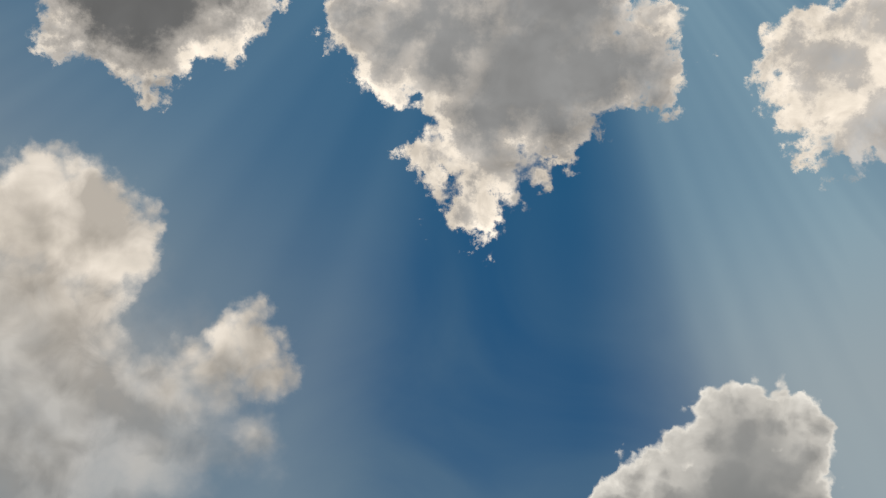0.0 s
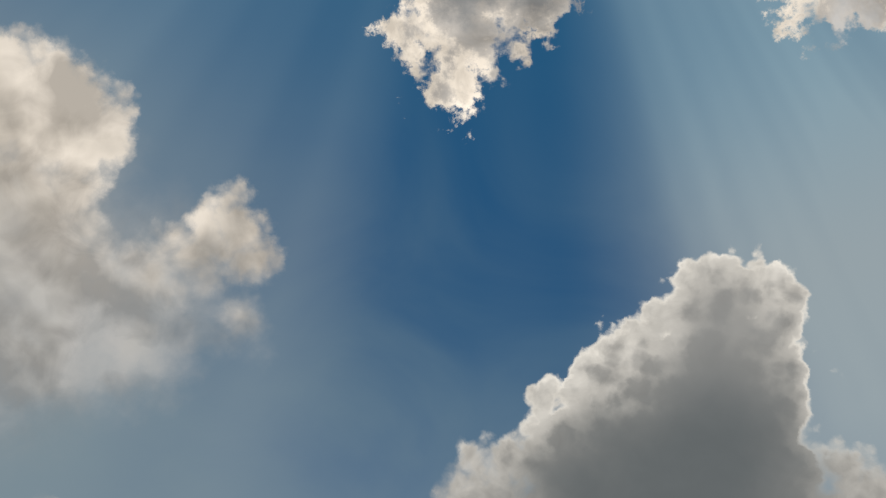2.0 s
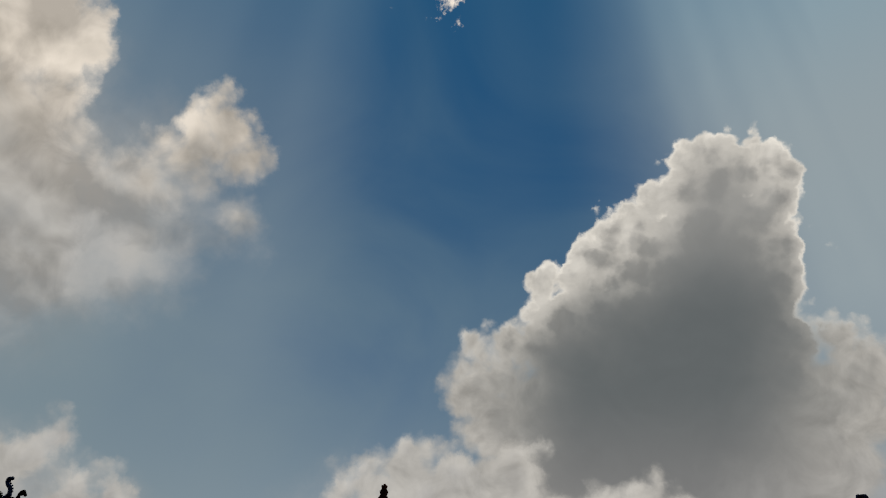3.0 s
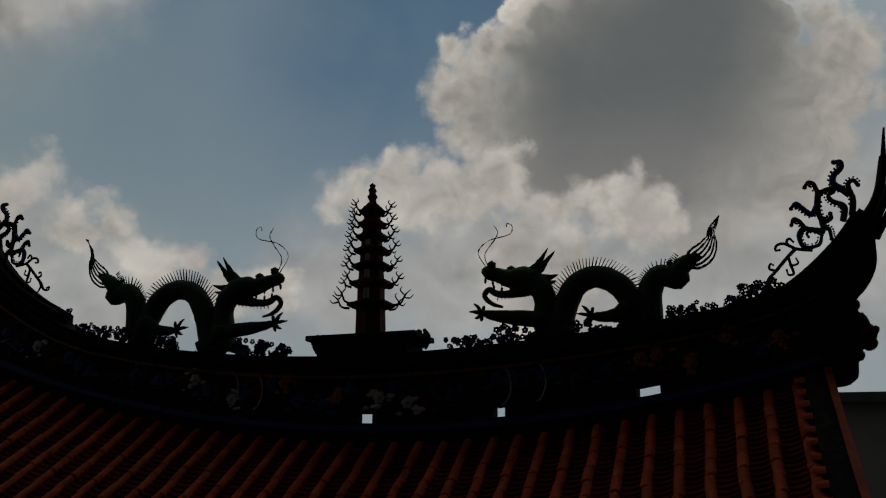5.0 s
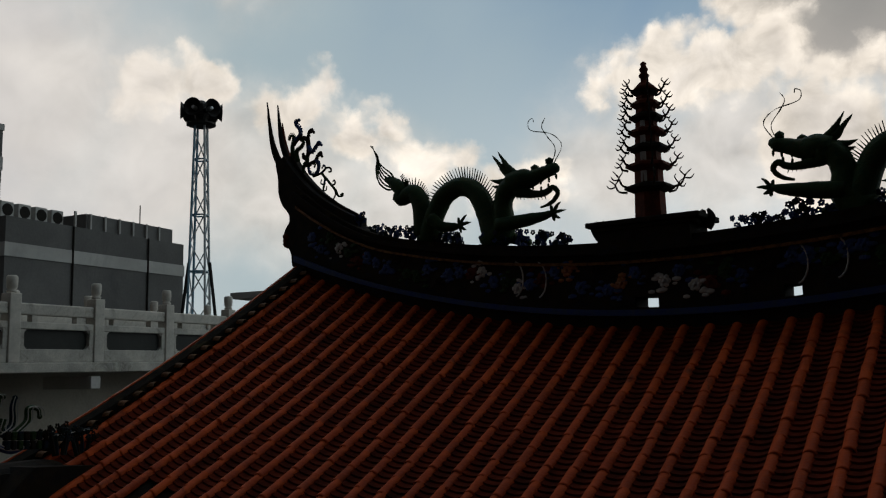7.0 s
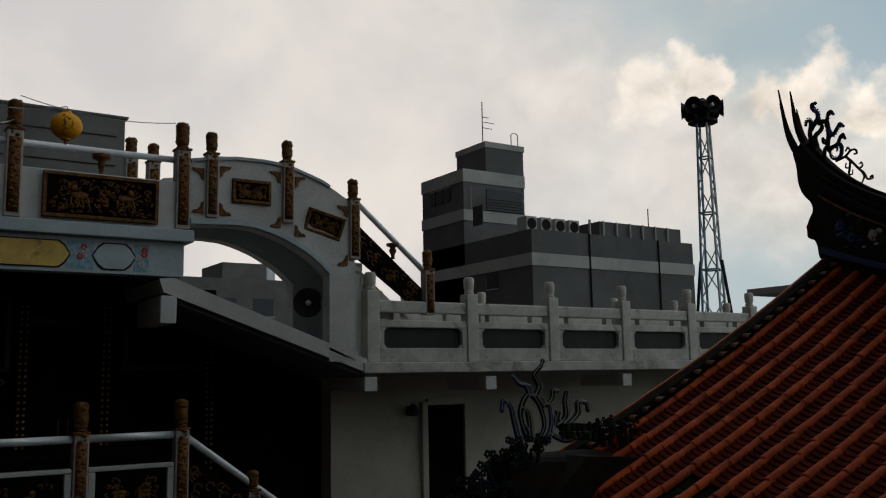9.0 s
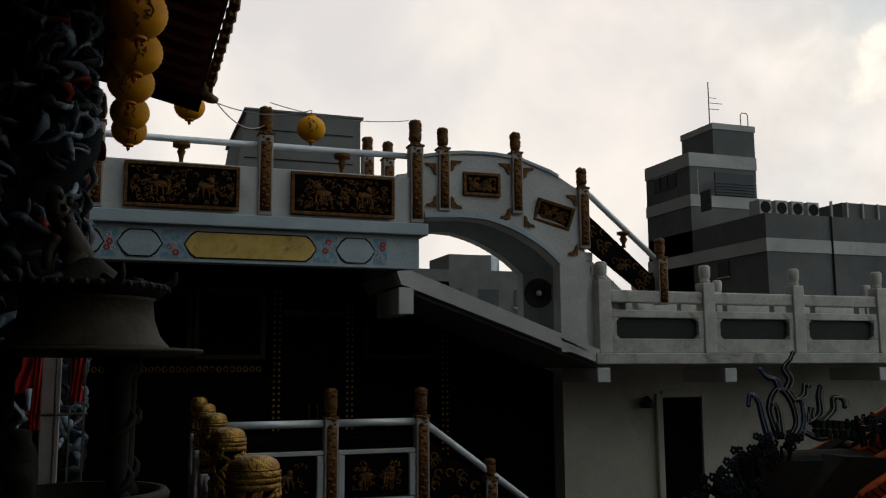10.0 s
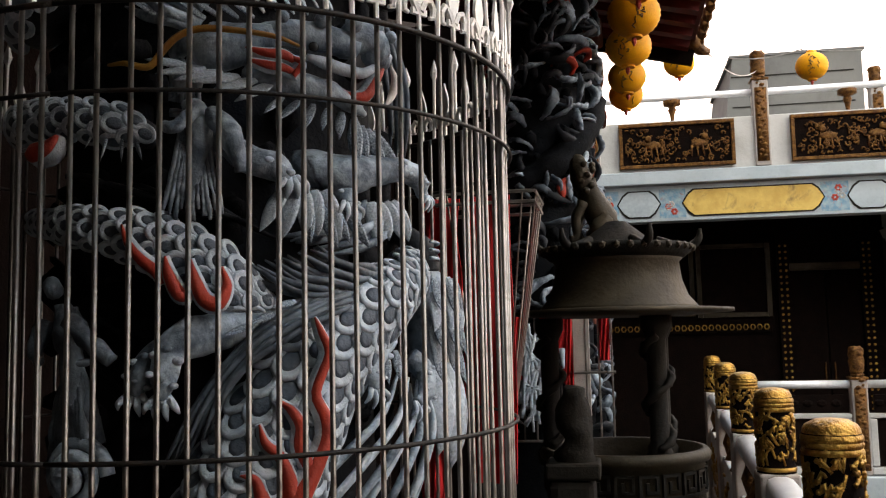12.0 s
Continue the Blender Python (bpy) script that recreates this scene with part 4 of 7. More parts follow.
def walkway_panel(y0, y1, x):
    w = y1 - y0 - 0.17
    t = thing("stone_balustrade", "weathered white stone balustrade with a dark inset", "balustrade", Matrix.Translation((x, (y0 + y1) / 2, 1.72)), "walkway balustrades")
    part("top_rail", box(B(), (0, 0, 0.67), (0.12, w, 0.15), None, 0.02), STONE_WHITE, t)
    part("panel_rail", box(B(), (0, 0, 0.465), (0.12, w, 0.09), None, 0.01), STONE_WHITE, t)
    part("foot_rail", box(B(), (0, 0, 0.085), (0.12, w, 0.17), None, 0.01), STONE_WHITE, t)
    for s in (-1, 1):
        part("stile", box(B(), (0, s * (w / 2 - 0.035), 0.295), (0.12, 0.07, 0.25)), STONE_WHITE, t)
        part("strut", box(B(), (0, s * w * 0.3, 0.552), (0.09, 0.09, 0.085)), STONE_WHITE, t)
    part("inset", box(B(), (-0.02, 0, 0.295), (0.05, w - 0.141, 0.249)), STONE_GREEN, t, "dark greenish inset")
    for sy in (-1, 1):
        for sz in (-1, 1):
            part("corner_fillet", slab(B(), [(sy * (w / 2 - 0.07), 0.295 + sz * 0.125), (sy * (w / 2 - 0.12), 0.295 + sz * 0.125), (sy * (w / 2 - 0.07), 0.295 + sz * 0.075)], 0.1, RAIL_FACE), STONE_WHITE, t)
posts = [5.5, 6.95, 8.3, 9.66, 11.04, 12.5, 13.9, 15.3, 16.7]
for x in (FX - 0.1, FX - 1.7):
    for a, b in zip(posts, posts[1:]):
        walkway_panel(a, b, x)
    for y in posts:
        walkway_post(y, x)
plain("wall_cream", (-11.15, 11.6, -1.48), (0.3, 11.7, 6.2), CREAM_WALL, "cream plastered wall under the walkway", "wall")
plain("wall_cream_end", (-11.35, 5.66, -1.48), (0.7, 0.18, 6.2), CREAM_WALL, "cream plastered corner of the building", "wall")
t = thing("door_1", "dark doorway with pale frame in the cream wall", "door", kind="structure")
part("leaf", box(B(), (-10.99, 7.32, -0.1), (0.03, 0.6, 2.5)), SHADED_LACQUER, t)
for y in (6.97, 7.67):
    part("jamb", box(B(), (-10.97, y, -0.1), (0.08, 0.09, 2.6), None, 0.006), CREAM_WALL, t)
part("lintel", box(B(), (-10.97, 7.32, 1.2), (0.08, 0.61, 0.09), None, 0.006), CREAM_WALL, t)
t = thing("wall_lamp", "small dark wall lamp beside the doorway", "lamp", Matrix.Translation((-10.9, 6.75, 1.08)))
part("bracket", box(B(), (-0.05, 0, 0.05), (0.1, 0.05, 0.05)), IRON, t)
part("shade", turned(B(), [(0.02, 0.1), (0.09, 0.02), (0.1, -0.05), (0.06, -0.06)], 12), IRON, t)

# ---- the town beyond ----
def office_building():
    t = thing("office_building", "dark grey rendered building with pale bands and a stair tower", "building")
    part("main_block", box(B(), (-41.2, 35.3, 2.2), (10.4, 12.0, 13.6)), CONCRETE_DARK, t)
    part("rear_parapet", box(B(), (-41.2, 37.6, 9.35), (9.6, 6.4, 1.0)), CONCRETE_DARK, t)
    part("tower", box(B(), (-44.2, 31.5, 5.9), (4.4, 4.4, 13.6)), CONCRETE_DARK, t, "stair tower")
    part("penthouse", box(B(), (-43.6, 32.4, 13.6), (3.0, 2.8, 3.2)), CONCRETE_DARK, t)
    for z, h in ((7.45, 0.65),):
        part("band", box(B(), (-41.2, 35.3, z), (10.5, 12.1, h)), CONCRETE_PALE, t, "pale band")
    for z, h in ((13.0, 0.75), (10.7, 0.65)):
        part("band", box(B(), (-44.2, 31.5, z), (4.5, 4.5, h)), CONCRETE_PALE, t, "pale band")
    part("band", box(B(), (-43.6, 32.4, 15.05), (3.1, 2.9, 0.35)), CONCRETE_PALE, t, "pale roof edge")
    for x in (-45.2, -44.4, -43.6):
        w = part("window", box(B(), (x, 29.27, 12.1), (0.62, 0.06, 0.8)), GLASS, t)
        part("frame", box(B(), (x, 29.25, 12.53), (0.7, 0.08, 0.06)), CONCRETE_PALE, w)
    w = part("window", box(B(), (-39.4, 29.28, 6.6), (0.9, 0.06, 0.8)), GLASS, t)
    part("frame", box(B(), (-39.4, 29.25, 6.17), (1.0, 0.08, 0.06)), CONCRETE_PALE, w)
    part("doorway", box(B(), (-40.6, 29.28, 10.4), (0.9, 0.06, 1.1)), GLASS, t)
    # flat dark panel in place of the balcony's shaded opening
    part("balcony_opening", box(B(), (-41.97, 32.2, 11.7), (0.06, 2.6, 1.3)), GLASS, t, "dark panel standing in for the shade of an open balcony")
    for k in range(5):
        part("rail_bar", tube(B(), [(-41.85, 30.0, 11.1 + 0.16 * k), (-41.85, 33.6, 11.1 + 0.16 * k)], 0.02, 5), CONCRETE_DARK, t)
    part("rail_bar", tube(B(), [(-41.85, 29.7, 11.05), (-41.85, 29.7, 12.4)], 0.025, 5), CONCRETE_PALE, t)
    for y in (33.2, 38.4):
        part("downpipe", tube(B(), [(-35.93, y, -4), (-35.93, y, 9.0)], 0.05, 6), BRONZE_DARK, t)
    for k in range(7):
        part("parapet_post", box(B(), (-36.3, 33.6 + k * 1.0, 9.45), (0.1, 0.1, 0.8)), CONCRETE_PALE, t)
    part("antenna", tube(B(), [(-42.2, 30.9, 15.2), (-42.2, 30.9, 17.6)], 0.03, 6), BRONZE_DARK, t)
    for z, l in ((16.7, 0.5), (16.4, 0.9), (16.05, 0.7)):
        part("antenna_arm", tube(B(), [(-42.2, 30.9, z), (-42.2, 30.9 + l, z)], 0.02, 5), BRONZE_DARK, t)
    part("roof_hoop", tube(B(), [(-42.2, 33.0, 15.2), (-42.2, 33.0, 15.9), (-42.2, 33.1, 16.0), (-42.2, 33.4, 16.0), (-42.2, 33.5, 15.9), (-42.2, 33.5, 15.2)], 0.03, 6), CONCRETE_PALE, t)
    part("mast", tube(B(), [(-36.5, 38.3, 9.4), (-36.5, 38.3, 10.9)], 0.03, 6), BRONZE_DARK, t)
    return t
office_building()
for k in range(4):
    t = thing("cooling_unit", "pale boxy cooling unit on the building's roof", "cooling unit", Matrix.Translation((-37.2, 30.0 + 0.98 * k, 9.0)), "roof cooling units")
    part("casing", box(B(), (0, 0, 0.42), (0.8, 0.72, 0.84), None, 0.03), CONCRETE_PALE, t)
    part("grille", turned(B(), [(0.3, 0), (0.3, 0.02), (0.05, 0.03)], 16, Matrix.Translation((0.4, 0, 0.45)) @ Matrix.Rotation(radians(90), 4, "Y")), BRONZE_DARK, t, "round dark fan grille")

def far_block(y, z, w, h, x):
    t = thing("apartment_block", "far grey concrete apartment block", "building", Matrix.Translation((x, y, -4.6)), "far blocks")
    part("wall", box(B(), (0, 0, (z + 4.6) / 2), (8, w, z + 4.6)), BOX_GREY, t)
    part("stair_head", box(B(), (0.5, w * 0.1, z + 4.6 + h / 2), (3, w * 0.32, h)), BOX_GREY, t)
    part("tank", turned(B(), [(0.5, 0), (0.55, 0.1), (0.55, 1.0), (0.3, 1.2)], 14, Matrix.Translation((0.5, w * 0.33, z + 4.6))), RAIL_STEEL, t)
    for k in range(4):
        for j in range(2):
            wi = part("window", box(B(), (4.01, -w * 0.4 + k * w * 0.26, z + 4.6 - 1.3 - 1.6 * j), (0.06, 1.0, 0.8)), GLASS, t)
            part("sill", box(B(), (4.05, -w * 0.4 + k * w * 0.26, z + 4.6 - 1.75 - 1.6 * j), (0.14, 1.1, 0.08)), CONCRETE_PALE, wi)
far_block(15.6, 6.2, 7.0, 1.0, -44)
far_block(8.0, 5.9, 7.0, 0.9, -46)
t = thing("flat_roof_house", "pale house with a thin flat roof behind the temple roof", "house")
part("wall", box(B(), (-12.9, 21.5, -0.6), (3.4, 3.0, 8.0)), CREAM_WALL, t)
part("roof", box(B(), (-12.9, 21.3, 3.52), (4.5, 4.0, 0.16)), CONCRETE_PALE, t)
part("chimney", box(B(), (-14.8, 21.2, 3.0), (0.25, 0.25, 1.0)), CONCRETE_PALE, t)
t = thing("flat_roof_house", "cream house beside the temple roof with a dark tree", "house")
part("wall", box(B(), (6.0, 18.0, -1.0), (5.0, 4.0, 7.4)), CREAM_WALL, t)
part("roof", box(B(), (6.0, 17.9, 2.78), (5.3, 4.4, 0.16)), CONCRETE_DARK, t)

# lattice mast with loudspeakers
def mast():
    t = thing("loudspeaker_mast", "blue and white lattice mast with a crown of horn loudspeakers", "mast", Matrix.Translation((-20.27, 24.12, 0)) @ Matrix.Rotation(radians(24), 4, "Z"))
    z0, z1 = -4.6, 9.9
    def w(z):
        return 0.46 - (z - z0) * 0.0205
    levels = [z0 + 0.95 * k for k in range(16)]
    for sx in (-1, 1):
        for sy in (-1, 1):
            part("leg", tube(B(), [(sx * w(z0), sy * w(z0), z0), (sx * w(z1), sy * w(z1), z1)], 0.045, 6), MAST_BLUE if sx < 0 else MAST_WHITE, t)
    for k, z in enumerate(levels[:-1]):
        a, b = w(z), w(z + 0.95)
        for q in range(4):
            rot = Matrix.Rotation(q * math.pi / 2, 4, "Z")
            s = 1 if k % 2 else -1
            part("brace", tube(B(), [rot @ Vector((-s * a, -a, z)), rot @ Vector((s * b, -b, z + 0.95))], 0.022, 5), MAST_WHITE, t)
            if k % 2 == 0:
                part("ring_bar", tube(B(), [rot @ Vector((-a, -a, z)), rot @ Vector((a, -a, z))], 0.03, 5), MAST_BLUE, t)
    for s in (-1, 1):
        part("stay", tube(B(), [(s * 1.5, 0, z0), (s * 0.35, 0, 5.2)], 0.06, 6), IRON, t)
    part("platform", turned(B(), [(0.35, 9.85), (0.5, 9.9), (0.5, 9.96), (0.3, 10.0)], 12), IRON, t)
    for k in range(6):
        rot = Matrix.Translation((0, 0, 10.38)) @ Matrix.Rotation(k * math.pi / 3 + 0.35, 4, "Z") @ Matrix.Rotation(radians(90), 4, "Y")
        horn = part("horn", turned(B(), [(0.08, 0.1), (0.1, 0.3), (0.17, 0.5), (0.27, 0.66), (0.31, 0.68), (0.29, 0.67), (0.17, 0.52), (0.1, 0.4)], 18, rot), IRON, t, "", True)
        part("driver", turned(B(), [(0.0, 0.4), (0.08, 0.42), (0.06, 0.62), (0.0, 0.64)], 10, rot), RAIL_STEEL, horn, "pale centre cone")
    part("hub", turned(B(), [(0.2, 10.0), (0.25, 10.2), (0.25, 10.6), (0.1, 10.75)], 12), IRON, t)
mast()


# ---- ridge ornaments ----
def on_roof(s, n, z, turn=0.0):
    return ROOF @ Matrix.Translation((s, n, z)) @ Matrix.Rotation(turn, 4, "Z")


def stroke(bm, line, r, place=lambda s, z: (s, 0, z)):
    """A scroll of wrought ceramic: thick at its root, thinner at its hooked end."""
    n = len(line)
    limb(bm, [(*place(*q), r * (1.0 - 0.45 * i / (n - 1))) for i, q in enumerate(line)], 5 * n, 7, 0.85)
    end = place(*line[-1])
    ball(bm, end, r * 0.72, 1)


# left and right swallowtails; scrollwork stands on the inner side of each tail
SCROLLS = [
    (0.030, [(4.09, 3.66), (4.11, 3.79), (4.09, 3.88), (4.09, 3.93), (4.13, 3.95), (4.16, 3.91)]),
    (0.030, [(4.09, 3.83), (4.01, 3.90), (3.92, 3.89), (3.86, 3.88), (3.83, 3.95), (3.79, 3.97), (3.76, 3.93)]),
    (0.034, [(4.05, 3.88), (3.98, 3.94), (3.99, 4.01), (4.05, 4.07), (4.05, 4.12), (4.00, 4.12)]),
    (0.030, [(4.02, 3.62), (4.04, 3.74), (3.96, 3.79), (3.93, 3.84), (3.97, 3.87)]),
    (0.030, [(3.86, 3.88), (3.84, 3.74), (3.87, 3.63), (3.93, 3.65), (3.93, 3.69)]),
    (0.030, [(3.85, 3.78), (3.79, 3.70), (3.72, 3.76), (3.68, 3.80), (3.64, 3.76)]),
    (0.028, [(3.86, 3.67), (3.87, 3.58), (3.91, 3.56), (3.92, 3.48)]),
    (0.028, [(3.88, 3.55), (3.78, 3.57), (3.73, 3.59), (3.69, 3.65), (3.65, 3.67), (3.63, 3.62)]),
    (0.026, [(3.72, 3.59), (3.68, 3.53), (3.71, 3.43), (3.82, 3.44), (3.85, 3.52)]),
    (0.018, [(3.84, 3.53), (3.78, 3.57), (3.74, 3.54), (3.75, 3.51)]),
    (0.017, [(3.77, 3.40), (3.65, 3.42), (3.56, 3.47), (3.50, 3.46), (3.49, 3.42), (3.52, 3.42)]),
    (0.016, [(3.64, 3.42), (3.58, 3.47), (3.60, 3.51), (3.63, 3.48)]),
    (0.017, [(3.64, 3.42), (3.56, 3.34), (3.47, 3.24), (3.42, 3.19), (3.38, 3.12), (3.32, 3.11), (3.31, 3.14), (3.34, 3.13)]),
    (0.014, [(3.48, 3.25), (3.43, 3.27), (3.44, 3.31), (3.46, 3.30)]),
    (0.014, [(3.58, 3.36), (3.60, 3.29), (3.65, 3.30), (3.64, 3.34)]),
    (0.014, [(3.59, 3.30), (3.61, 3.22), (3.57, 3.21), (3.56, 3.25)]),
    (0.014, [(3.44, 3.21), (3.42, 3.15), (3.46, 3.08)])]


def swallowtail(k, ds, dz):
    """One upswept ridge end; k mirrors it."""
    def p(s, z):
        return (k * (s + ds), z + dz)

    def place(s, z):
        return (k * (s + ds), 0, z + dz)
    bm = B()
    outer = curve_pts([(3.80, 2.30), (3.97, 2.34), (4.00, 2.48), (4.05, 2.58), (4.13, 2.66), (4.10, 2.78), (4.03, 2.88), (4.05, 2.98), (4.15, 3.09), (4.21, 3.24), (4.22, 3.42), (4.26, 3.58)], 40)
    inner = curve_pts([(4.13, 3.68), (3.96, 3.46), (3.69, 3.21), (3.39, 3.01), (3.07, 2.84)], 18)
    slab(bm, [p(float(q[0]), float(q[1])) for q in [(3.07, 2.45)] + outer + inner][::k], 0.26)
    part("ridge_end", bm, RIDGE_DARK, roof, "dark ceramic ridge end")
    rim = B()
    limb(rim, [(*place(float(q[0]), float(q[1])), 0.026) for q in inner], 18, 7, 1.6)
    part("ridge_rim", rim, MORTAR, roof, "", True)
    for off, base, tip, r in ((-0.05, (4.20, 3.50), (4.49, 4.42), 0.040), (0.05, (4.16, 3.54), (4.41, 4.39), 0.050), (0.0, (4.24, 3.46), (4.53, 4.27), 0.034), (0.08, (4.12, 3.56), (4.36, 4.16), 0.045)):
        mid = ((base[0] + tip[0]) / 2 + 0.05, (base[1] + tip[1]) / 2 - 0.05)
        bm = B()
        limb(bm, [(k * (q[0] + ds), off, q[1] + dz, w) for q, w in ((base, r), (mid, r * 0.72), (tip, 0.008))], 18, 7)
        part("tail_prong", bm, PAGODA_RED if off > 0.06 else RIDGE_DARK, roof, "", True)
    for i, (r, line) in enumerate(SCROLLS):
        bm = B()
        stroke(bm, line, r, place)
        if r > 0.02:  # a toothed back along the thick ones
            q = curve_pts(line, 14)
            for j in range(2, 14):
                d = np.array(q[min(j + 1, 14)]) - np.array(q[j - 1])
                d = d / max(1e-6, np.hypot(*d))
                ball(bm, place(float(q[j][0] - d[1] * r * 0.95), float(q[j][1] + d[0] * r * 0.95)), r * 0.34, 1)
        part("scroll", bm, (CERAMIC_GREEN, RIDGE_DARK, CERAMIC_BLUE)[i % 3], roof, "", True)
    bm = B()
    for z, s, r in ((2.70, 4.09, 0.075), (2.62, 4.10, 0.055), (2.80, 4.06, 0.055), (2.72, 4.15, 0.04), (2.52, 4.0, 0.05), (2.92, 4.02, 0.04)):
        ball(bm, (p(s, z)[0], -0.05, p(s, z)[1]), r, 2, (1, 1.4, 1))
    lump(bm, 0.03, 14)
    part("mask_boss", bm, PAGODA_RED, roof, "knobbed red ceramic boss", True)


swallowtail(1, 0.06, -0.08)
swallowtail(-1, 0.36, 0.40)

# verges down both gables, with a fringe of curved tiles
for s0, k in ((S_LEFT, 1), (S_RIGHT, -1)):
    bm = B()
    rows = [0.1 + 0.15 * j for j in range(31)]
    q = [[bm.verts.new((s0 + k * a, -m, roof_z(s0, m) + b)) for a, b in ((-0.06, -0.16), (-0.06, 0.07), (0.02, 0.10), (0.10, 0.07), (0.10, -0.04))] for m in rows]
    for a, b in zip(q, q[1:]):
        for i in range(4):
            bm.faces.new((a[i], b[i], b[i + 1], a[i + 1]))
    lump(bm, 0.012, 6)
    part("verge", bm, MORTAR, roof, "mossy dark verge")
    bm = B()
    q = [[bm.verts.new((s0 + k * a, -m, roof_z(s0, m) + b)) for a, b in ((-0.11, -0.10), (-0.11, 0.075), (-0.055, 0.085), (-0.055, -0.10))] for m in rows]
    for a, b in zip(q, q[1:]):
        for i in range(3):
            bm.faces.new((a[i], b[i], b[i + 1], a[i + 1]))
    lump(bm, 0.008, 9)
    part("verge_edge", bm, TILE, roof, "red tiled outer edge of the verge")
    bm = B()
    cover_tile(bm, Matrix.Translation((0, 0, 0)), 0.05, 0.17)
    like = part("verge_tile", bm, GOLD_OLD if k > 0 else TILE, roof, "small ochre verge tile", True)
    for j in range(28):
        m = 0.2 + 0.155 * j
        place = Matrix.Translation((s0 + k * 0.17, -m, roof_z(s0, m) + 0.0)) @ Matrix.Rotation(-k * radians(80), 4, "Z") @ Matrix.Rotation(radians(random.uniform(-6, 6)), 4, "X")
        if j:
            shared("verge_tile", like, place, roof)
        else:
            like.matrix_basis = place


# seven-storey pagoda on its pedestal
def pagoda():
    t = thing("ridge_pagoda", "small seven-tiered red ceramic pagoda on the roof ridge", "pagoda", on_roof(0.0, 0, 0))
    bm = B()
    box(bm, (0, 0, 2.62), (0.86, 0.46, 0.22), None, 0.01)
    part("pedestal", bm, RIDGE_DARK, t)
    part("pedestal_top", box(B(), (0, 0, 2.79), (1.06, 0.54, 0.05), None, 0.012), RIDGE_DARK, t)
    part("pedestal_step", box(B(), (0, 0, 2.745), (0.96, 0.5, 0.035), None, 0.008), MORTAR, t)
    for s in (-1, 1):
        bm = B()
        ball(bm, (s * 0.47, 0, 2.83), 0.035, 1)
        limb(bm, [(s * 0.5, 0, 2.7, 0.05), (s * 0.55, 0, 2.78, 0.04), (s * 0.52, 0, 2.86, 0.015)], 8, 6)
        part("corner_knob", bm, RIDGE_DARK, t)
    z, w = 2.815, 0.265
    heights = [0.30, 0.20, 0.165, 0.15, 0.135, 0.125, 0.12]
    for k, h in enumerate(heights):
        r = w * (0.5 - 0.035 * k) * 1.06
        part("storey", turned(B(), [(r * 1.04, z), (r, z + 0.02), (r * 0.96, z + h)], 6, Matrix.Rotation(radians(30), 4, "Z")), PAGODA_RED, t)
        if 0 < k < 5:
            part("opening", box(B(), (0, -r * 0.86, z + h * 0.45), (r * 0.42, 0.03, h * 0.5), None, 0.006), CERAMIC_PALE, t, "pale niche")
        eave = r * (1.62 - 0.02 * k)
        bm = turned(B(), [(r * 0.95, z + h - 0.05), (eave * 0.8, z + h - 0.035), (eave, z + h - 0.015), (eave * 0.98, z + h + 0.012), (r * 1.05, z + h + 0.03), (r * 0.8, z + h + 0.05)], 6, Matrix.Rotation(radians(30), 4, "Z"))
        ev = part("eave", bm, PAGODA_RED if k % 2 else RIDGE_DARK, t)
        for a in range(6):
            rot = Matrix.Rotation(radians(60 * a), 4, "Z")
            q = 0.105 if k else 0.16
            bm = B()
            e = eave * 0.96
            limb(bm, [(*(rot @ Vector((e, 0, z + h - 0.02))), 0.013), (*(rot @ Vector((e + q * 0.5, 0, z + h + 0.0))), 0.010), (*(rot @ Vector((e + q * 0.75, 0, z + h + q * 0.45))), 0.008), (*(rot @ Vector((e + q * 1.1, 0, z + h + q * 0.75))), 0.004)], 10, 5)
            limb(bm, [(*(rot @ Vector((e + q * 0.7, 0, z + h + q * 0.3))), 0.008), (*(rot @ Vector((e + q * 1.05, 0, z + h + q * 0.25))), 0.007), (*(rot @ Vector((e + q * 1.25, 0, z + h + q * 0.45))), 0.003)], 8, 5)
            limb(bm, [(*(rot @ Vector((e + q * 0.72, 0, z + h + q * 0.42))), 0.007), (*(rot @ Vector((e + q * 0.45, 0, z + h + q * 0.75))), 0.006), (*(rot @ Vector((e + q * 0.55, 0, z + h + q * 0.95))), 0.003)], 8, 5)
            part("eave_scroll", bm, RIDGE_DARK, ev, "curled eave horn")
        z += h
    bm = turned(B(), [(0.13, z), (0.07, z + 0.06), (0.03, z + 0.10), (0.035, z + 0.12), (0.05, z + 0.15), (0.03, z + 0.18), (0.042, z + 0.21), (0.024, z + 0.24), (0.03, z + 0.265), (0.0, z + 0.29)], 12)
    part("spire", bm, PAGODA_RED, t, "stacked gourd spire", True)


pagoda()


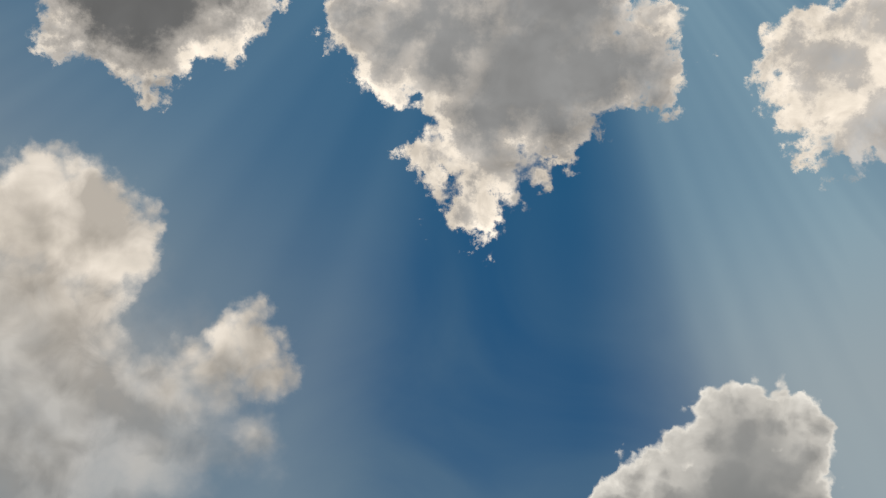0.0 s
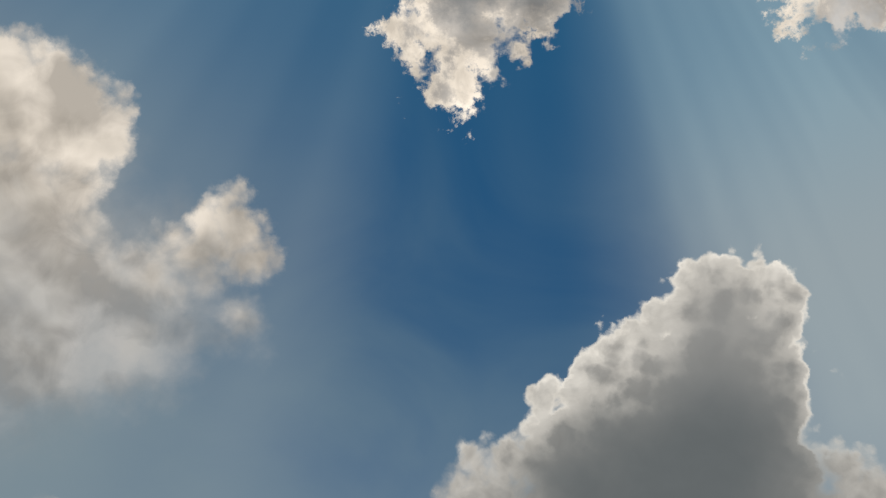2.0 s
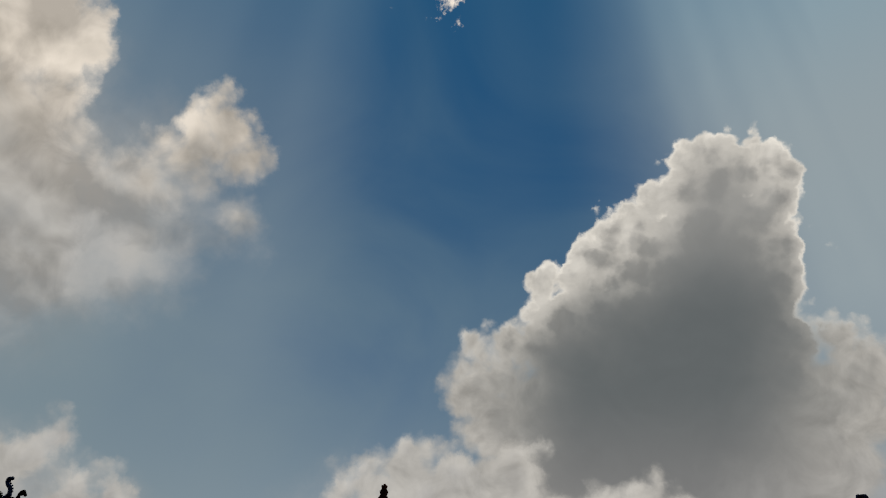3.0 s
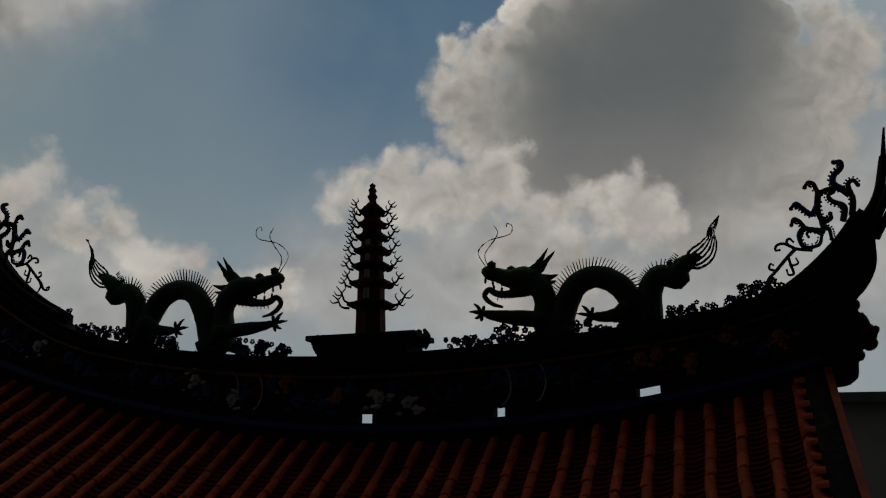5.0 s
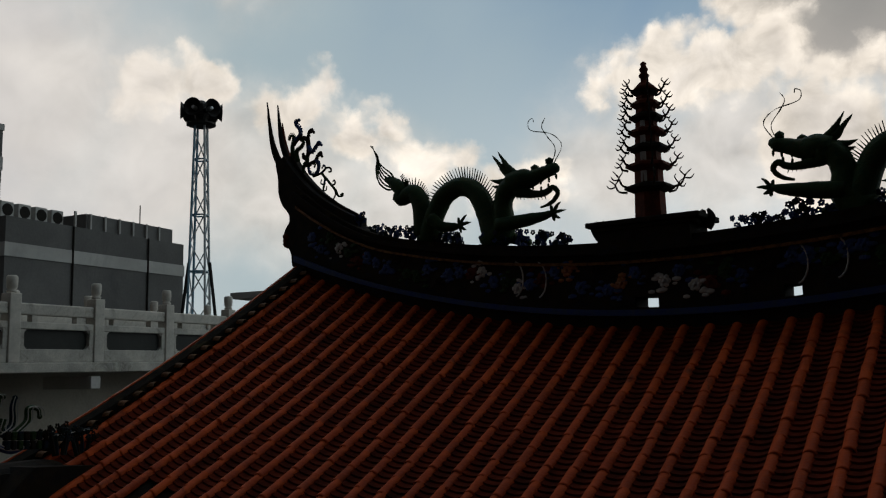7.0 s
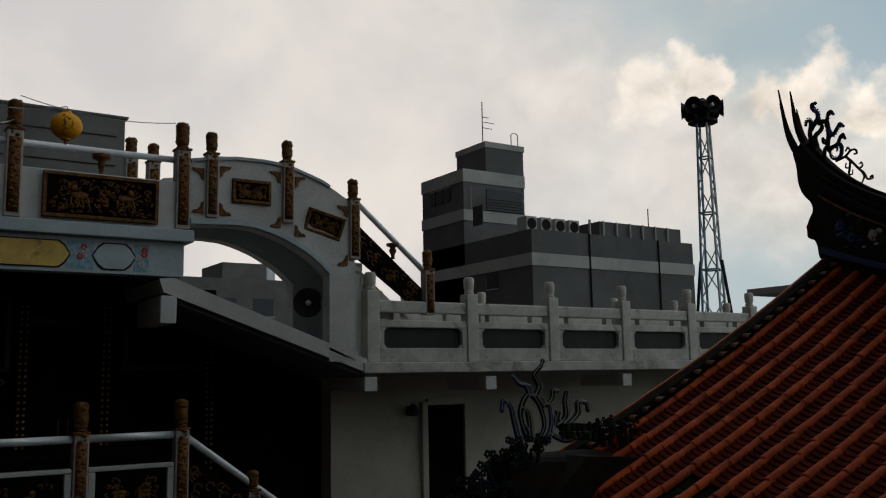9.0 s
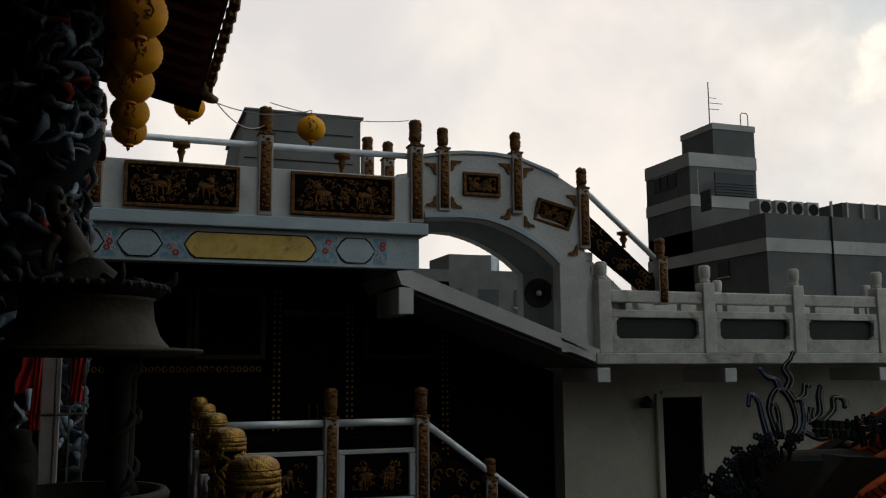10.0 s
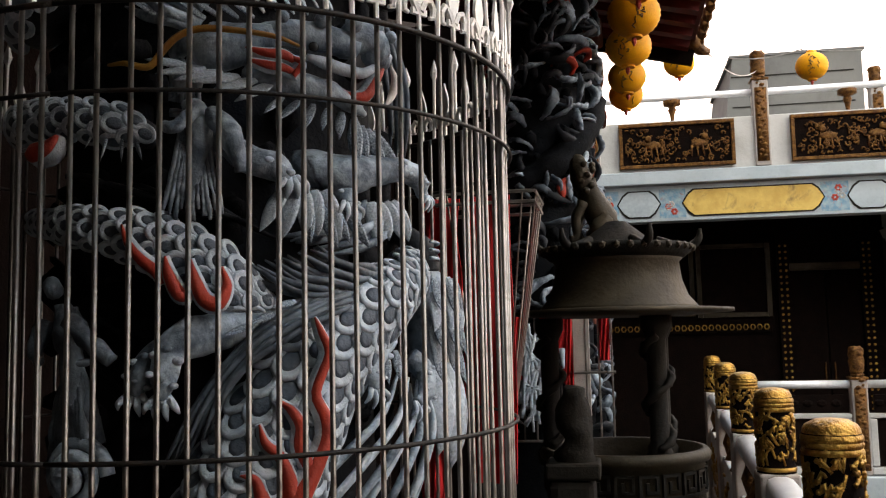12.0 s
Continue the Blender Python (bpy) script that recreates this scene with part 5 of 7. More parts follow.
# the two ridge dragons face the pagoda
def dragon(fit):
    """One crawling dragon, in x (towards its head) and z; fit maps to the ridge's s and z."""
    bm = B()

    def run(ctrl, n=22, seg=9, y=0.0, thin=0.8):
        limb(bm, [(fit(a, b)[0], y, fit(a, b)[1], c * thin) for a, b, c in ctrl], n, seg)
    run([(-0.98, 0.87, 0.03), (-0.86, 0.80, 0.085), (-0.77, 0.71, 0.10), (-0.78, 0.62, 0.10), (-0.60, 0.66, 0.12), (-0.50, 0.50, 0.13), (-0.48, 0.18, 0.14)], 30)
    run([(-0.44, 0.10, 0.15), (-0.34, 0.36, 0.135), (-0.20, 0.57, 0.13), (0.01, 0.65, 0.125), (0.20, 0.56, 0.13), (0.32, 0.34, 0.14), (0.43, 0.03, 0.17)], 34)
    run([(0.34, 0.0, 0.18), (0.50, 0.15, 0.16), (0.51, 0.39, 0.125), (0.57, 0.54, 0.13), (0.70, 0.59, 0.13)], 22)
    run([(0.60, 0.60, 0.13), (0.74, 0.62, 0.14), (0.86, 0.62, 0.105), (1.0, 0.66, 0.08), (1.10, 0.68, 0.075), (1.14, 0.66, 0.04)], 20)
    run([(0.68, 0.52, 0.09), (0.86, 0.46, 0.05), (1.00, 0.46, 0.04), (1.08, 0.50, 0.035), (1.13, 0.43, 0.03), (1.05, 0.35, 0.025), (0.94, 0.32, 0.012)], 24)
    ball(bm, (fit(1.05, 0.76)[0], 0, fit(1.05, 0.76)[1]), 0.045, 1)
    ball(bm, (fit(0.86, 0.72)[0], 0.05, fit(0.86, 0.72)[1]), 0.05, 1)
    for a, b in ((0.86, 0.53), (0.95, 0.57), (1.04, 0.58), (1.12, 0.60), (0.95, 0.50), (1.03, 0.52)):
        x, z = fit(a, b)
        ball(bm, (x, 0, z), 0.022, 1, (0.6, 0.6, 1.5))
    # fore and hind legs with claws
    for leg, y in (([(0.50, 0.18, 0.09), (0.77, 0.19, 0.085), (1.0, 0.21, 0.06), (1.12, 0.23, 0.035)], -0.1), ([(-0.31, 0.34, 0.09), (-0.17, 0.24, 0.07), (-0.01, 0.22, 0.05), (0.05, 0.23, 0.03)], -0.1)):
        run(leg, 14, 8, y)
        a, b = leg[-1][:2]
        for da, db in ((0.14, 0.02), (0.09, 0.12), (0.02, -0.1), (0.08, -0.07), (-0.02, 0.1)):
            run([(a, b, 0.025), (a + da * 0.6, b + db * 0.6, 0.02), (a + da, b + db * 0.8, 0.006)], 6, 5, y)
    for leg in ([(0.45, 0.1, 0.09), (0.6, 0.05, 0.07), (0.75, 0.0, 0.05)], [(-0.4, 0.2, 0.09), (-0.55, 0.1, 0.07), (-0.6, 0.0, 0.05)]):
        run(leg, 10, 7, 0.1)
    # mane and horns
    for a1, b1, a2, b2 in ((0.63, 0.68, 0.40, 0.92), (0.60, 0.68, 0.46, 0.84), (0.57, 0.64, 0.37, 0.67), (0.55, 0.60, 0.40, 0.60), (0.66, 0.70, 0.54, 0.86), (0.55, 0.55, 0.42, 0.52), (0.50, 0.45, 0.38, 0.42), (0.52, 0.50, 0.41, 0.47), (0.64, 0.70, 0.47, 0.95)):
        run([(a1, b1, 0.045), ((a1 + a2) / 2, (b1 + b2) / 2 - 0.02, 0.035), (a2, b2, 0.006)], 8, 5)
    for k in range(9):
        run([(0.66 + 0.04 * k, 0.50 - 0.006 * k, 0.012), (0.68 + 0.04 * k, 0.43 - 0.005 * k, 0.003)], 3, 4)
    # whiskers
    run([(1.10, 0.73, 0.007), (1.19, 0.90, 0.006), (1.08, 1.03, 0.006), (0.86, 1.10, 0.006), (0.83, 1.19, 0.006), (0.88, 1.22, 0.005), (0.89, 1.18, 0.004)], 26, 4)
    run([(1.08, 0.73, 0.006), (1.12, 0.88, 0.006), (1.03, 1.02, 0.006), (0.98, 1.12, 0.006), (1.02, 1.20, 0.005)], 20, 4)
    # spines along the back
    def spines(ctrl, n, lo, hi, tall):
        p = curve_pts(ctrl, n)
        for i in range(1, n):
            d = np.array(p[i + 1][:2]) - np.array(p[i - 1][:2])
            d /= max(1e-6, np.hypot(*d))
            nx, nz = -d[1], d[0]
            if nz < -0.35:
                continue
            a, b, r = p[i][:3]
            h = tall * (0.5 + 0.5 * math.sin(math.pi * i / n))
            run([(a + nx * r * 0.7, b + nz * r * 0.7, 0.010), (a + nx * (r * 0.85 + h) - d[0] * h * 0.35, b + nz * (r * 0.85 + h) - d[1] * h * 0.35, 0.004)], 2, 4)
    spines([(-0.40, 0.22, 0.135), (-0.34, 0.36, 0.135), (-0.20, 0.57, 0.13), (0.01, 0.65, 0.125), (0.20, 0.56, 0.13), (0.32, 0.34, 0.14), (0.38, 0.2, 0.15)], 62, 0, 1, 0.10)
    spines([(-0.84, 0.85, 0.085), (-0.74, 0.68, 0.10), (-0.60, 0.66, 0.12), (-0.50, 0.50, 0.13)], 30, 0, 1, 0.065)
    # flame tail
    wave = curve_pts([(-0.80, 0.77), (-0.92, 0.82), (-1.03, 0.91), (-1.09, 1.03), (-1.10, 1.12), (-1.18, 1.27)], 15)
    for k in range(6):
        e = (k - 2.5) / 2.5
        out = []
        for i, q in enumerate(wave):
            d = np.array(wave[min(i + 1, 15)]) - np.array(wave[max(i - 1, 0)])
            d = d / max(1e-6, np.hypot(*d))
            wide = (0.0, 0.03, 0.06, 0.085, 0.095, 0.095, 0.09, 0.078, 0.062, 0.048, 0.036, 0.03, 0.028, 0.022, 0.01, 0.0)[i]
            out.append((q[0] - d[1] * wide * e, q[1] + d[0] * wide * e, 0.0165 - 0.0008 * i))
        run(out, 30, 5, 0.02 * e)
    lump(bm, 0.006, 40)
    return bm


left_dragon = part("ridge_dragon", dragon(lambda a, b: (a - 2.06, b + 2.75)), CERAMIC_GREEN, None, "", True)
left_dragon.matrix_basis = on_roof(0, 0, 0)
tagged(left_dragon, "dark green ceramic dragon sculpture crawling along the roof ridge", "dragon sculpture", "ridge dragons")
right_dragon = part("ridge_dragon", dragon(lambda a, b: (1.08 + 0.885 * (1.14 - a), 3.31 + 0.85 * (b - 0.65) - 0.08 * 0.885 * (1.14 - a))), CERAMIC_GREEN, None, "", True)
right_dragon.matrix_basis = on_roof(0, 0, 0)
tagged(right_dragon, "dark green ceramic dragon sculpture with upraised tail on the ridge", "dragon sculpture", "ridge dragons")


# ceramic foliage clumps on the ridge
def clump(name, m, size, seed, label, group="ridge foliage", mats=None):
    rnd = random.Random(seed)
    t = thing(name, label, "ornament", m, group)
    for k in range(4):
        bm = B()
        x0, z0 = rnd.uniform(-1, 1) * size, rnd.uniform(0, 0.3) * size
        limb(bm, [(x0 * 0.5, 0, -0.1, 0.02), (x0 * 0.8, 0, z0 * 0.5, 0.016), (x0, 0, z0 + size * 0.4, 0.01)], 6, 5)
        for j in range(9):
            a, r = rnd.uniform(0, 6.28), rnd.uniform(0.2, 0.55) * size
            c = Vector((x0 + r * math.cos(a), rnd.uniform(-0.4, 0.4) * size, z0 + size * 0.45 + r * 0.8 * math.sin(a)))
            for q in range(5):
                b = q * 1.257 + a
                ball(bm, c + Vector((math.cos(b), 0, math.sin(b))) * size * 0.11, size * 0.085, 1, (1, 0.5, 1))
        part("spray", bm, (mats or (FOLIAGE, CERAMIC_BLUE))[k % 2], t)
    return t


rnd = random.Random(12)
for s in (-3.42, -3.16, -2.92, -2.7, -2.35, -2.05, -1.75, -1.45, -1.15, -0.92, 0.88, 1.1, 1.35, 1.65, 2.0, 2.3, 2.62, 2.88, 3.15, 3.4):
    clump("ceramic_foliage", on_roof(s, rnd.uniform(-0.08, 0.02), ridge_top(s) - 0.02), rnd.uniform(0.11, 0.16), int(s * 100) + 500, "blue and green cut-ceramic foliage on the ridge")

# pictures along the ridge wall: flowers, mounts, framed ovals
for i in range(58):
    s = -4.0 + i * 0.134
    f = rnd.uniform(0.34, 0.64) if all(abs(s - g) > 0.16 for g in gaps) else 0.58
    z = ridge_foot(s) * (1 - f) + ridge_top(s) * f
    bm = B()
    for q in range(6):
        b = q * 1.047
        ball(bm, (0.035 * math.cos(b), 0, 0.035 * math.sin(b)), 0.028, 1, (1, 0.5, 1))
    ball(bm, (0, -0.01, 0), 0.022, 1)
    for q in range(7):
        ball(bm, (rnd.uniform(-0.13, 0.13), 0, rnd.uniform(-0.1, 0.1)), rnd.uniform(0.015, 0.035), 1, (1.5, 0.4, 0.8))
    ob = part("ceramic_flower", bm, rnd.choice((CERAMIC_ORANGE, CERAMIC_PALE, CERAMIC_BLUE, CERAMIC_BLUE, CERAMIC_GREEN, PAGODA_RED, RIDGE_DARK)), roof)
    ob.matrix_basis = Matrix.Translation((s, -0.155, z))
for s in (-1.35, 1.25, 1.55, -1.1):
    z = ridge_foot(s) * 0.5 + ridge_top(s) * 0.5
    bm = B()
    tube(bm, [(s + 0.10 * math.cos(a), -0.16, z + 0.17 * math.sin(a)) for a in [0.35 * i - 1.4 for i in range(9)]], 0.008, 5)
    part("oval_frame", bm, CERAMIC_PALE, roof)

# ornament at the foot of the side gable
t = thing("gable_ornament", "blue and white ceramic dragon scrolls on a low gable", "ornament", Matrix.Translation((-6.3, 5.3, 0)) @ RAIL_FACE)
GABLE_SCROLLS = [
    [(-0.32, 0.95), (-0.38, 1.17), (-0.41, 1.28), (-0.48, 1.33), (-0.50, 1.25)], [(-0.24, 1.00), (-0.31, 1.21), (-0.24, 1.36), (-0.15, 1.34), (-0.08, 1.23), (-0.06, 1.09), (-0.15, 0.97)], [(-0.21, 1.00), (-0.23, 1.21), (-0.29, 1.27)],
    [(-0.20, 1.36), (-0.24, 1.44), (-0.31, 1.46), (-0.37, 1.52)], [(-0.15, 1.35), (-0.10, 1.44), (-0.15, 1.53), (-0.08, 1.60), (-0.05, 1.65)], [(-0.11, 1.34), (-0.05, 1.28), (0.03, 1.32), (0.05, 1.40), (0.09, 1.39)],
    [(-0.06, 0.95), (0.02, 1.11), (0.01, 1.25)], [(0.08, 1.10), (0.18, 1.17), (0.18, 1.31), (0.20, 1.38)], [(0.21, 1.10), (0.32, 1.19), (0.33, 1.29), (0.42, 1.28), (0.44, 1.22)], [(0.0, 1.04), (0.18, 0.97), (0.38, 1.02)], [(0.38, 1.03), (0.64, 1.06), (0.95, 1.08)], [(0.10, 1.22), (0.08, 1.13), (0.14, 1.11)]]
for k, way in enumerate(GABLE_SCROLLS):
    bm = B()
    stroke(bm, way, 0.032)
    part("scroll", bm, (CERAMIC_BLUE, FOLIAGE, CERAMIC_GREEN)[k % 3], t, "", True)
    for side_off in (-1, 1):
        bm = B()
        stroke(bm, [(y + 0.022 * side_off, z + 0.006) for y, z in way], 0.0055)
        ob = part("pale_edge", bm, CERAMIC_PALE, t, "", True)
        ob.location = (0, -0.03, 0)
for k in range(14):
    y, z = 0.12 + 0.06 * (k % 7), 1.02 + 0.10 * (k // 7) - 0.004 * k
    part("fret", box(B(), (y, -0.02, z), (0.045, 0.05, 0.07), None, 0.01), (FOLIAGE, RIDGE_DARK, CERAMIC_GREEN)[k % 3], t)
part("base_mass", lump(box(B(), (0.35, 0.1, 0.35), (1.7, 0.4, 1.0), None, 0.1), 0.1, 5), RIDGE_DARK, t)
bm = slab(B(), [(-1.1, -5.0), (1.6, -5.0), (1.6, 0.55), (0.9, 0.8), (0.2, 0.85), (-0.5, 0.3), (-0.9, -0.2)], 0.5)
part("gable_wall", bm, RIDGE_DARK, t, "dark gable wall below the ornament")
for k, (y, z, s) in enumerate(((4.75, 0.75, 0.2), (4.55, 0.55, 0.2), (5.05, 0.85, 0.18), (4.4, 0.35, 0.22), (5.9, 1.0, 0.15), (6.15, 0.98, 0.13), (4.8, 0.45, 0.2))):
    clump("ceramic_foliage", Matrix.Translation((-6.25, y, z)) @ RAIL_FACE, s, 70 + k, "dark ceramic foliage on the low gable", "gable foliage", (FOLIAGE, RIDGE_DARK))


# ---- the main hall's deep eaves over the terrace ----
eave = thing("hall_eave", "dark red boarded eave of the main hall with carved edge", "eave", kind="structure")
bm = B()
q = [bm.verts.new(v) for v in ((-7.6, 0.70, 3.76), (4.5, 0.70, 3.76), (4.5, -5.0, 5.2), (-7.6, -5.0, 5.2), (-7.6, 0.70, 3.95), (4.5, 0.70, 3.95), (4.5, -5.0, 5.6), (-7.6, -5.0, 5.6))]
for f in ((0, 1, 2, 3), (7, 6, 5, 4), (0, 4, 5, 1), (1, 5, 6, 2), (2, 6, 7, 3), (3, 7, 4, 0)):
    bm.faces.new([q[i] for i in f])
part("boarding", bm, RED_BOARD, eave)
for k in range(44):
    x = -7.5 + k * 0.27
    part("rafter", box(B(), (x, -0.75, 4.075), (0.10, 2.9, 0.07), Matrix.Rotation(math.atan2(-1.44, 5.85), 3, "X")), RED_BOARD, eave)
bm = B()
for k in range(60):
    x = -7.62 + k * 0.2
    ball(bm, (x, 0.75, 3.80), 0.07, 1, (1.2, 0.6, 1.0))
part("edge_tiles", bm, GOLD_OLD, eave, "weathered gilded eave tiles")
bm = B()
limb(bm, [(-7.5, 0.65, 3.8, 0.06), (-7.66, 0.75, 3.74, 0.05), (-7.74, 0.82, 3.74, 0.03)], 8, 7)
ball(bm, (-7.6, 0.75, 3.88), 0.07, 2)
ball(bm, (-7.63, 0.77, 3.98), 0.045, 2)
limb(bm, [(-7.66, 0.75, 3.86, 0.03), (-7.72, 0.79, 3.92, 0.02), (-7.7, 0.80, 3.99, 0.01)], 6, 5)
part("corner_ornament", bm, GOLD_OLD, eave, "carved gilded corner of the eave", True)
bm = B()
box(bm, (-7.62, -2.15, 4.45), (0.06, 5.9, 0.3), Matrix.Rotation(math.atan2(-1.44, 5.85), 3, "X"))
part("barge_board", bm, SHADED_LACQUER, eave)
for k in range(9):
    x = -6.9 + (k % 3) * 0.05
    bm = B()
    box(bm, (-7.3, -0.1 - 0.1 * (k % 3), 3.15 + 0.11 * k), (0.34 + 0.03 * k, 0.2, 0.08), None, 0.02)
    lump(bm, 0.02, 12, k)
    part("carved_bracket", bm, GOLD_OLD if k % 2 else PAGODA_RED, eave, "gilded carved bracket")

hall_column = thing("hall_column", "slim red granite column behind the dragon column", "column", Matrix.Translation((-7.35, -0.22, 0)))
part("shaft", turned(B(), [(0.17, 0), (0.17, 0.15), (0.13, 0.2), (0.13, 3.2)], 16), PAGODA_RED, hall_column, "", True)

# ---- carved columns ----
def feature(ctrl, axis, r0=0.0):
    """(angle round the column, height, radius out, thickness) to points in space."""
    out = []
    for a, z, r, w in ctrl:
        t = radians(a + axis)
        out.append((r * math.cos(t), r * math.sin(t), z, w))
    return out


col = thing("dragon_column", "grey painted stone column carved with a scaly dragon and red flames", "column", Matrix.Translation((-2.383, -0.882, 0)), "dragon columns")
AX = 24.0


def carve(name, ctrl, material, n=24, seg=8, flat=1.0, label="", rough=0.0, parent=None):
    bm = B()
    limb(bm, feature(ctrl, AX), n, seg, flat)
    if rough:
        lump(bm, rough, 30)
    return part(name, bm, material, parent or col, label, True)


# the shaft's near-black colour carries the shade behind the coils
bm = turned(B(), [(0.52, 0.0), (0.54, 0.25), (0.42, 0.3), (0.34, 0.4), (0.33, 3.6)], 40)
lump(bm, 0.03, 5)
part("shaft", bm, GREY_SHADE, col, "carved shaft, near-black as in the shade of the coils", True)
# the coils of the body
coil_low = [(1, 1.02, 0.41, 0.115), (2.6, 1.17, 0.42, 0.12), (7.4, 1.267, 0.42, 0.12), (13.2, 1.361, 0.42, 0.112), (20.3, 1.453, 0.425, 0.10), (31, 1.54, 0.43, 0.085), (44, 1.61, 0.44, 0.067), (60, 1.66, 0.43, 0.05), (77, 1.70, 0.41, 0.04)]
coil_high = [(-66, 1.78, 0.40, 0.017), (-38, 1.751, 0.43, 0.030), (-23.8, 1.731, 0.44, 0.040), (-12.7, 1.704, 0.44, 0.050), (-4.1, 1.668, 0.44, 0.055), (2.4, 1.623, 0.44, 0.050), (9.4, 1.584, 0.43, 0.030)]
coil_mid = [(-75, 1.98, 0.41, 0.035), (-59.7, 1.971, 0.43, 0.038), (-37.3, 1.951, 0.44, 0.035), (-24.9, 1.931, 0.44, 0.036), (-16.8, 1.909, 0.43, 0.022)]
coil_top = [(-85, 2.25, 0.4, 0.07), (-60, 2.26, 0.42, 0.08), (-30, 2.34, 0.43, 0.08), (0, 2.40, 0.43, 0.08), (30, 2.42, 0.42, 0.07), (70, 2.34, 0.4, 0.07)]
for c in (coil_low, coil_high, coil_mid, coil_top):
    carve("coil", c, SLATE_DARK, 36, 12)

# overlapping scales: a pale raised rim round a slate heart
scale_first = part("scale", turned(B(), [(0.0, -0.006), (0.032, -0.005), (0.034, 0.0), (0.0315, 0.0055), (0.027, 0.007), (0.021, 0.0045), (0.012, 0.005), (0.0, 0.0055)], 16, Matrix.Diagonal((1.12, 0.96, 1, 1))), SCALE_PALE, col, "", True)
heart_first = part("scale_heart", turned(B(), [(0.021, -0.002), (0.0205, 0.0015), (0.014, 0.004), (0.0, 0.005)], 12, Matrix.Diagonal((1.15, 0.85, 1, 1))), SCALE_BLUE, col, "", True)
count = 0
for c, step, k0, reach in ((coil_low, 0.036, 1.0, 1.35), (coil_high, 0.031, 0.82, 1.2), (coil_mid, 0.034, 0.86, 1.1), (coil_top, 0.05, 1.0, 1.2)):
    p = [Vector(q) for q in curve_pts([list(q) for q in feature(c, AX)], 160)]
    walked, i = step, 0
    row = 0
    while i < 158:
        a, b = p[i].to_3d(), p[i + 1].to_3d()
        walked += (b - a).length
        i += 1
        thick = p[i][3]
        if walked < step * (0.55 + 0.45 * min(1.0, thick / 0.10)):
            continue
        walked = 0.0
        row += 1
        fit_k = k0 * (0.62 + 0.38 * min(1.0, thick / 0.11))
        d = (b - a).normalized()
        out = Vector((a.x, a.y, 0)).normalized()
        out = (out - d * out.dot(d)).normalized()
        side = d.cross(out)
        gap = 0.052 * fit_k / thick
        n = int(reach / gap) + 1
        for j in range(-n, n + 1):
            turn = (j + (0.5 if row % 2 else 0)) * gap
            if abs(turn) > reach:
                continue
            nrm = (out * math.cos(turn) + side * math.sin(turn)).normalized()
            lean = (nrm + d * 0.30).normalized()
            ax_d = (d - lean * d.dot(lean)).normalized()
            m = Matrix((ax_d, lean.cross(ax_d), lean)).transposed().to_4x4()
            m = Matrix.Translation(a + nrm * (thick + 0.003)) @ m @ Matrix.Rotation(random.uniform(-0.12, 0.12), 4, "Z") @ Matrix.Scale(fit_k * random.uniform(0.93, 1.07), 4)
            h = m @ Matrix.Translation((0.004, 0, 0.0045))
            if count:
                shared("scale", scale_first, m, col)
                shared("scale_heart", heart_first, h, col)
            else:
                scale_first.matrix_basis, heart_first.matrix_basis = m, h
            count += 1

# red flames with pale rims, lying on the coils
flames = [
    [(16.4, 1.57, 0.55, 0.002), (17.7, 1.542, 0.55, 0.008), (19, 1.507, 0.55, 0.011), (17.4, 1.468, 0.55, 0.011), (16.3, 1.434, 0.55, 0.012), (18, 1.398, 0.55, 0.014), (18.3, 1.359, 0.55, 0.015), (16.2, 1.312, 0.55, 0.018), (13.3, 1.267, 0.55, 0.024), (9, 1.20, 0.55, 0.03)],
    [(9.5, 1.429, 0.55, 0.002), (11.9, 1.409, 0.55, 0.009), (13.4, 1.382, 0.55, 0.011), (13.2, 1.348, 0.55, 0.012), (15, 1.313, 0.55, 0.014)],
    [(6.1, 1.389, 0.55, 0.002), (7.2, 1.357, 0.55, 0.009), (9.5, 1.336, 0.55, 0.011), (11.1, 1.302, 0.55, 0.014), (11.8, 1.263, 0.55, 0.02)],
    [(2.8, 1.306, 0.55, 0.002), (5.3, 1.297, 0.55, 0.009), (6.4, 1.268, 0.55, 0.014), (8, 1.22, 0.55, 0.018)],
    [(-20.4, 1.74, 0.50, 0.002), (-19, 1.707, 0.50, 0.008), (-16.2, 1.678, 0.505, 0.011), (-13.1, 1.655, 0.505, 0.012), (-12.1, 1.633, 0.50, 0.006)],
    [(-11.2, 1.681, 0.51, 0.002), (-10.4, 1.648, 0.51, 0.011), (-8.4, 1.614, 0.51, 0.014), (-6.2, 1.611, 0.51, 0.008)],
    [(-6.3, 1.676, 0.515, 0.002), (-5.5, 1.642, 0.515, 0.011), (-3.7, 1.605, 0.515, 0.015), (-1.1, 1.597, 0.515, 0.015), (0.6, 1.627, 0.515, 0.01), (-0.4, 1.661, 0.515, 0.003)],
    [(-47, 1.887, 0.49, 0.003), (-43, 1.883, 0.49, 0.022), (-39, 1.892, 0.49, 0.018), (-37, 1.913, 0.49, 0.004)],
    [(4, 2.053, 0.53, 0.002), (7.5, 2.044, 0.535, 0.008), (11.2, 2.043, 0.535, 0.010), (13.7, 2.035, 0.53, 0.006)],
    [(4.4, 2.031, 0.53, 0.002), (8, 2.022, 0.535, 0.008), (11.2, 2.019, 0.535, 0.008), (14.1, 2.011, 0.53, 0.005)],
    [(12.8, 2.041, 0.535, 0.004), (14.6, 2.029, 0.54, 0.007), (13, 2.006, 0.535, 0.006)],
    [(24, 2.009, 0.50, 0.003), (27.5, 1.99, 0.505, 0.011), (31.2, 1.998, 0.51, 0.013), (35, 2.044, 0.51, 0.009), (37, 2.073, 0.51, 0.003)]]
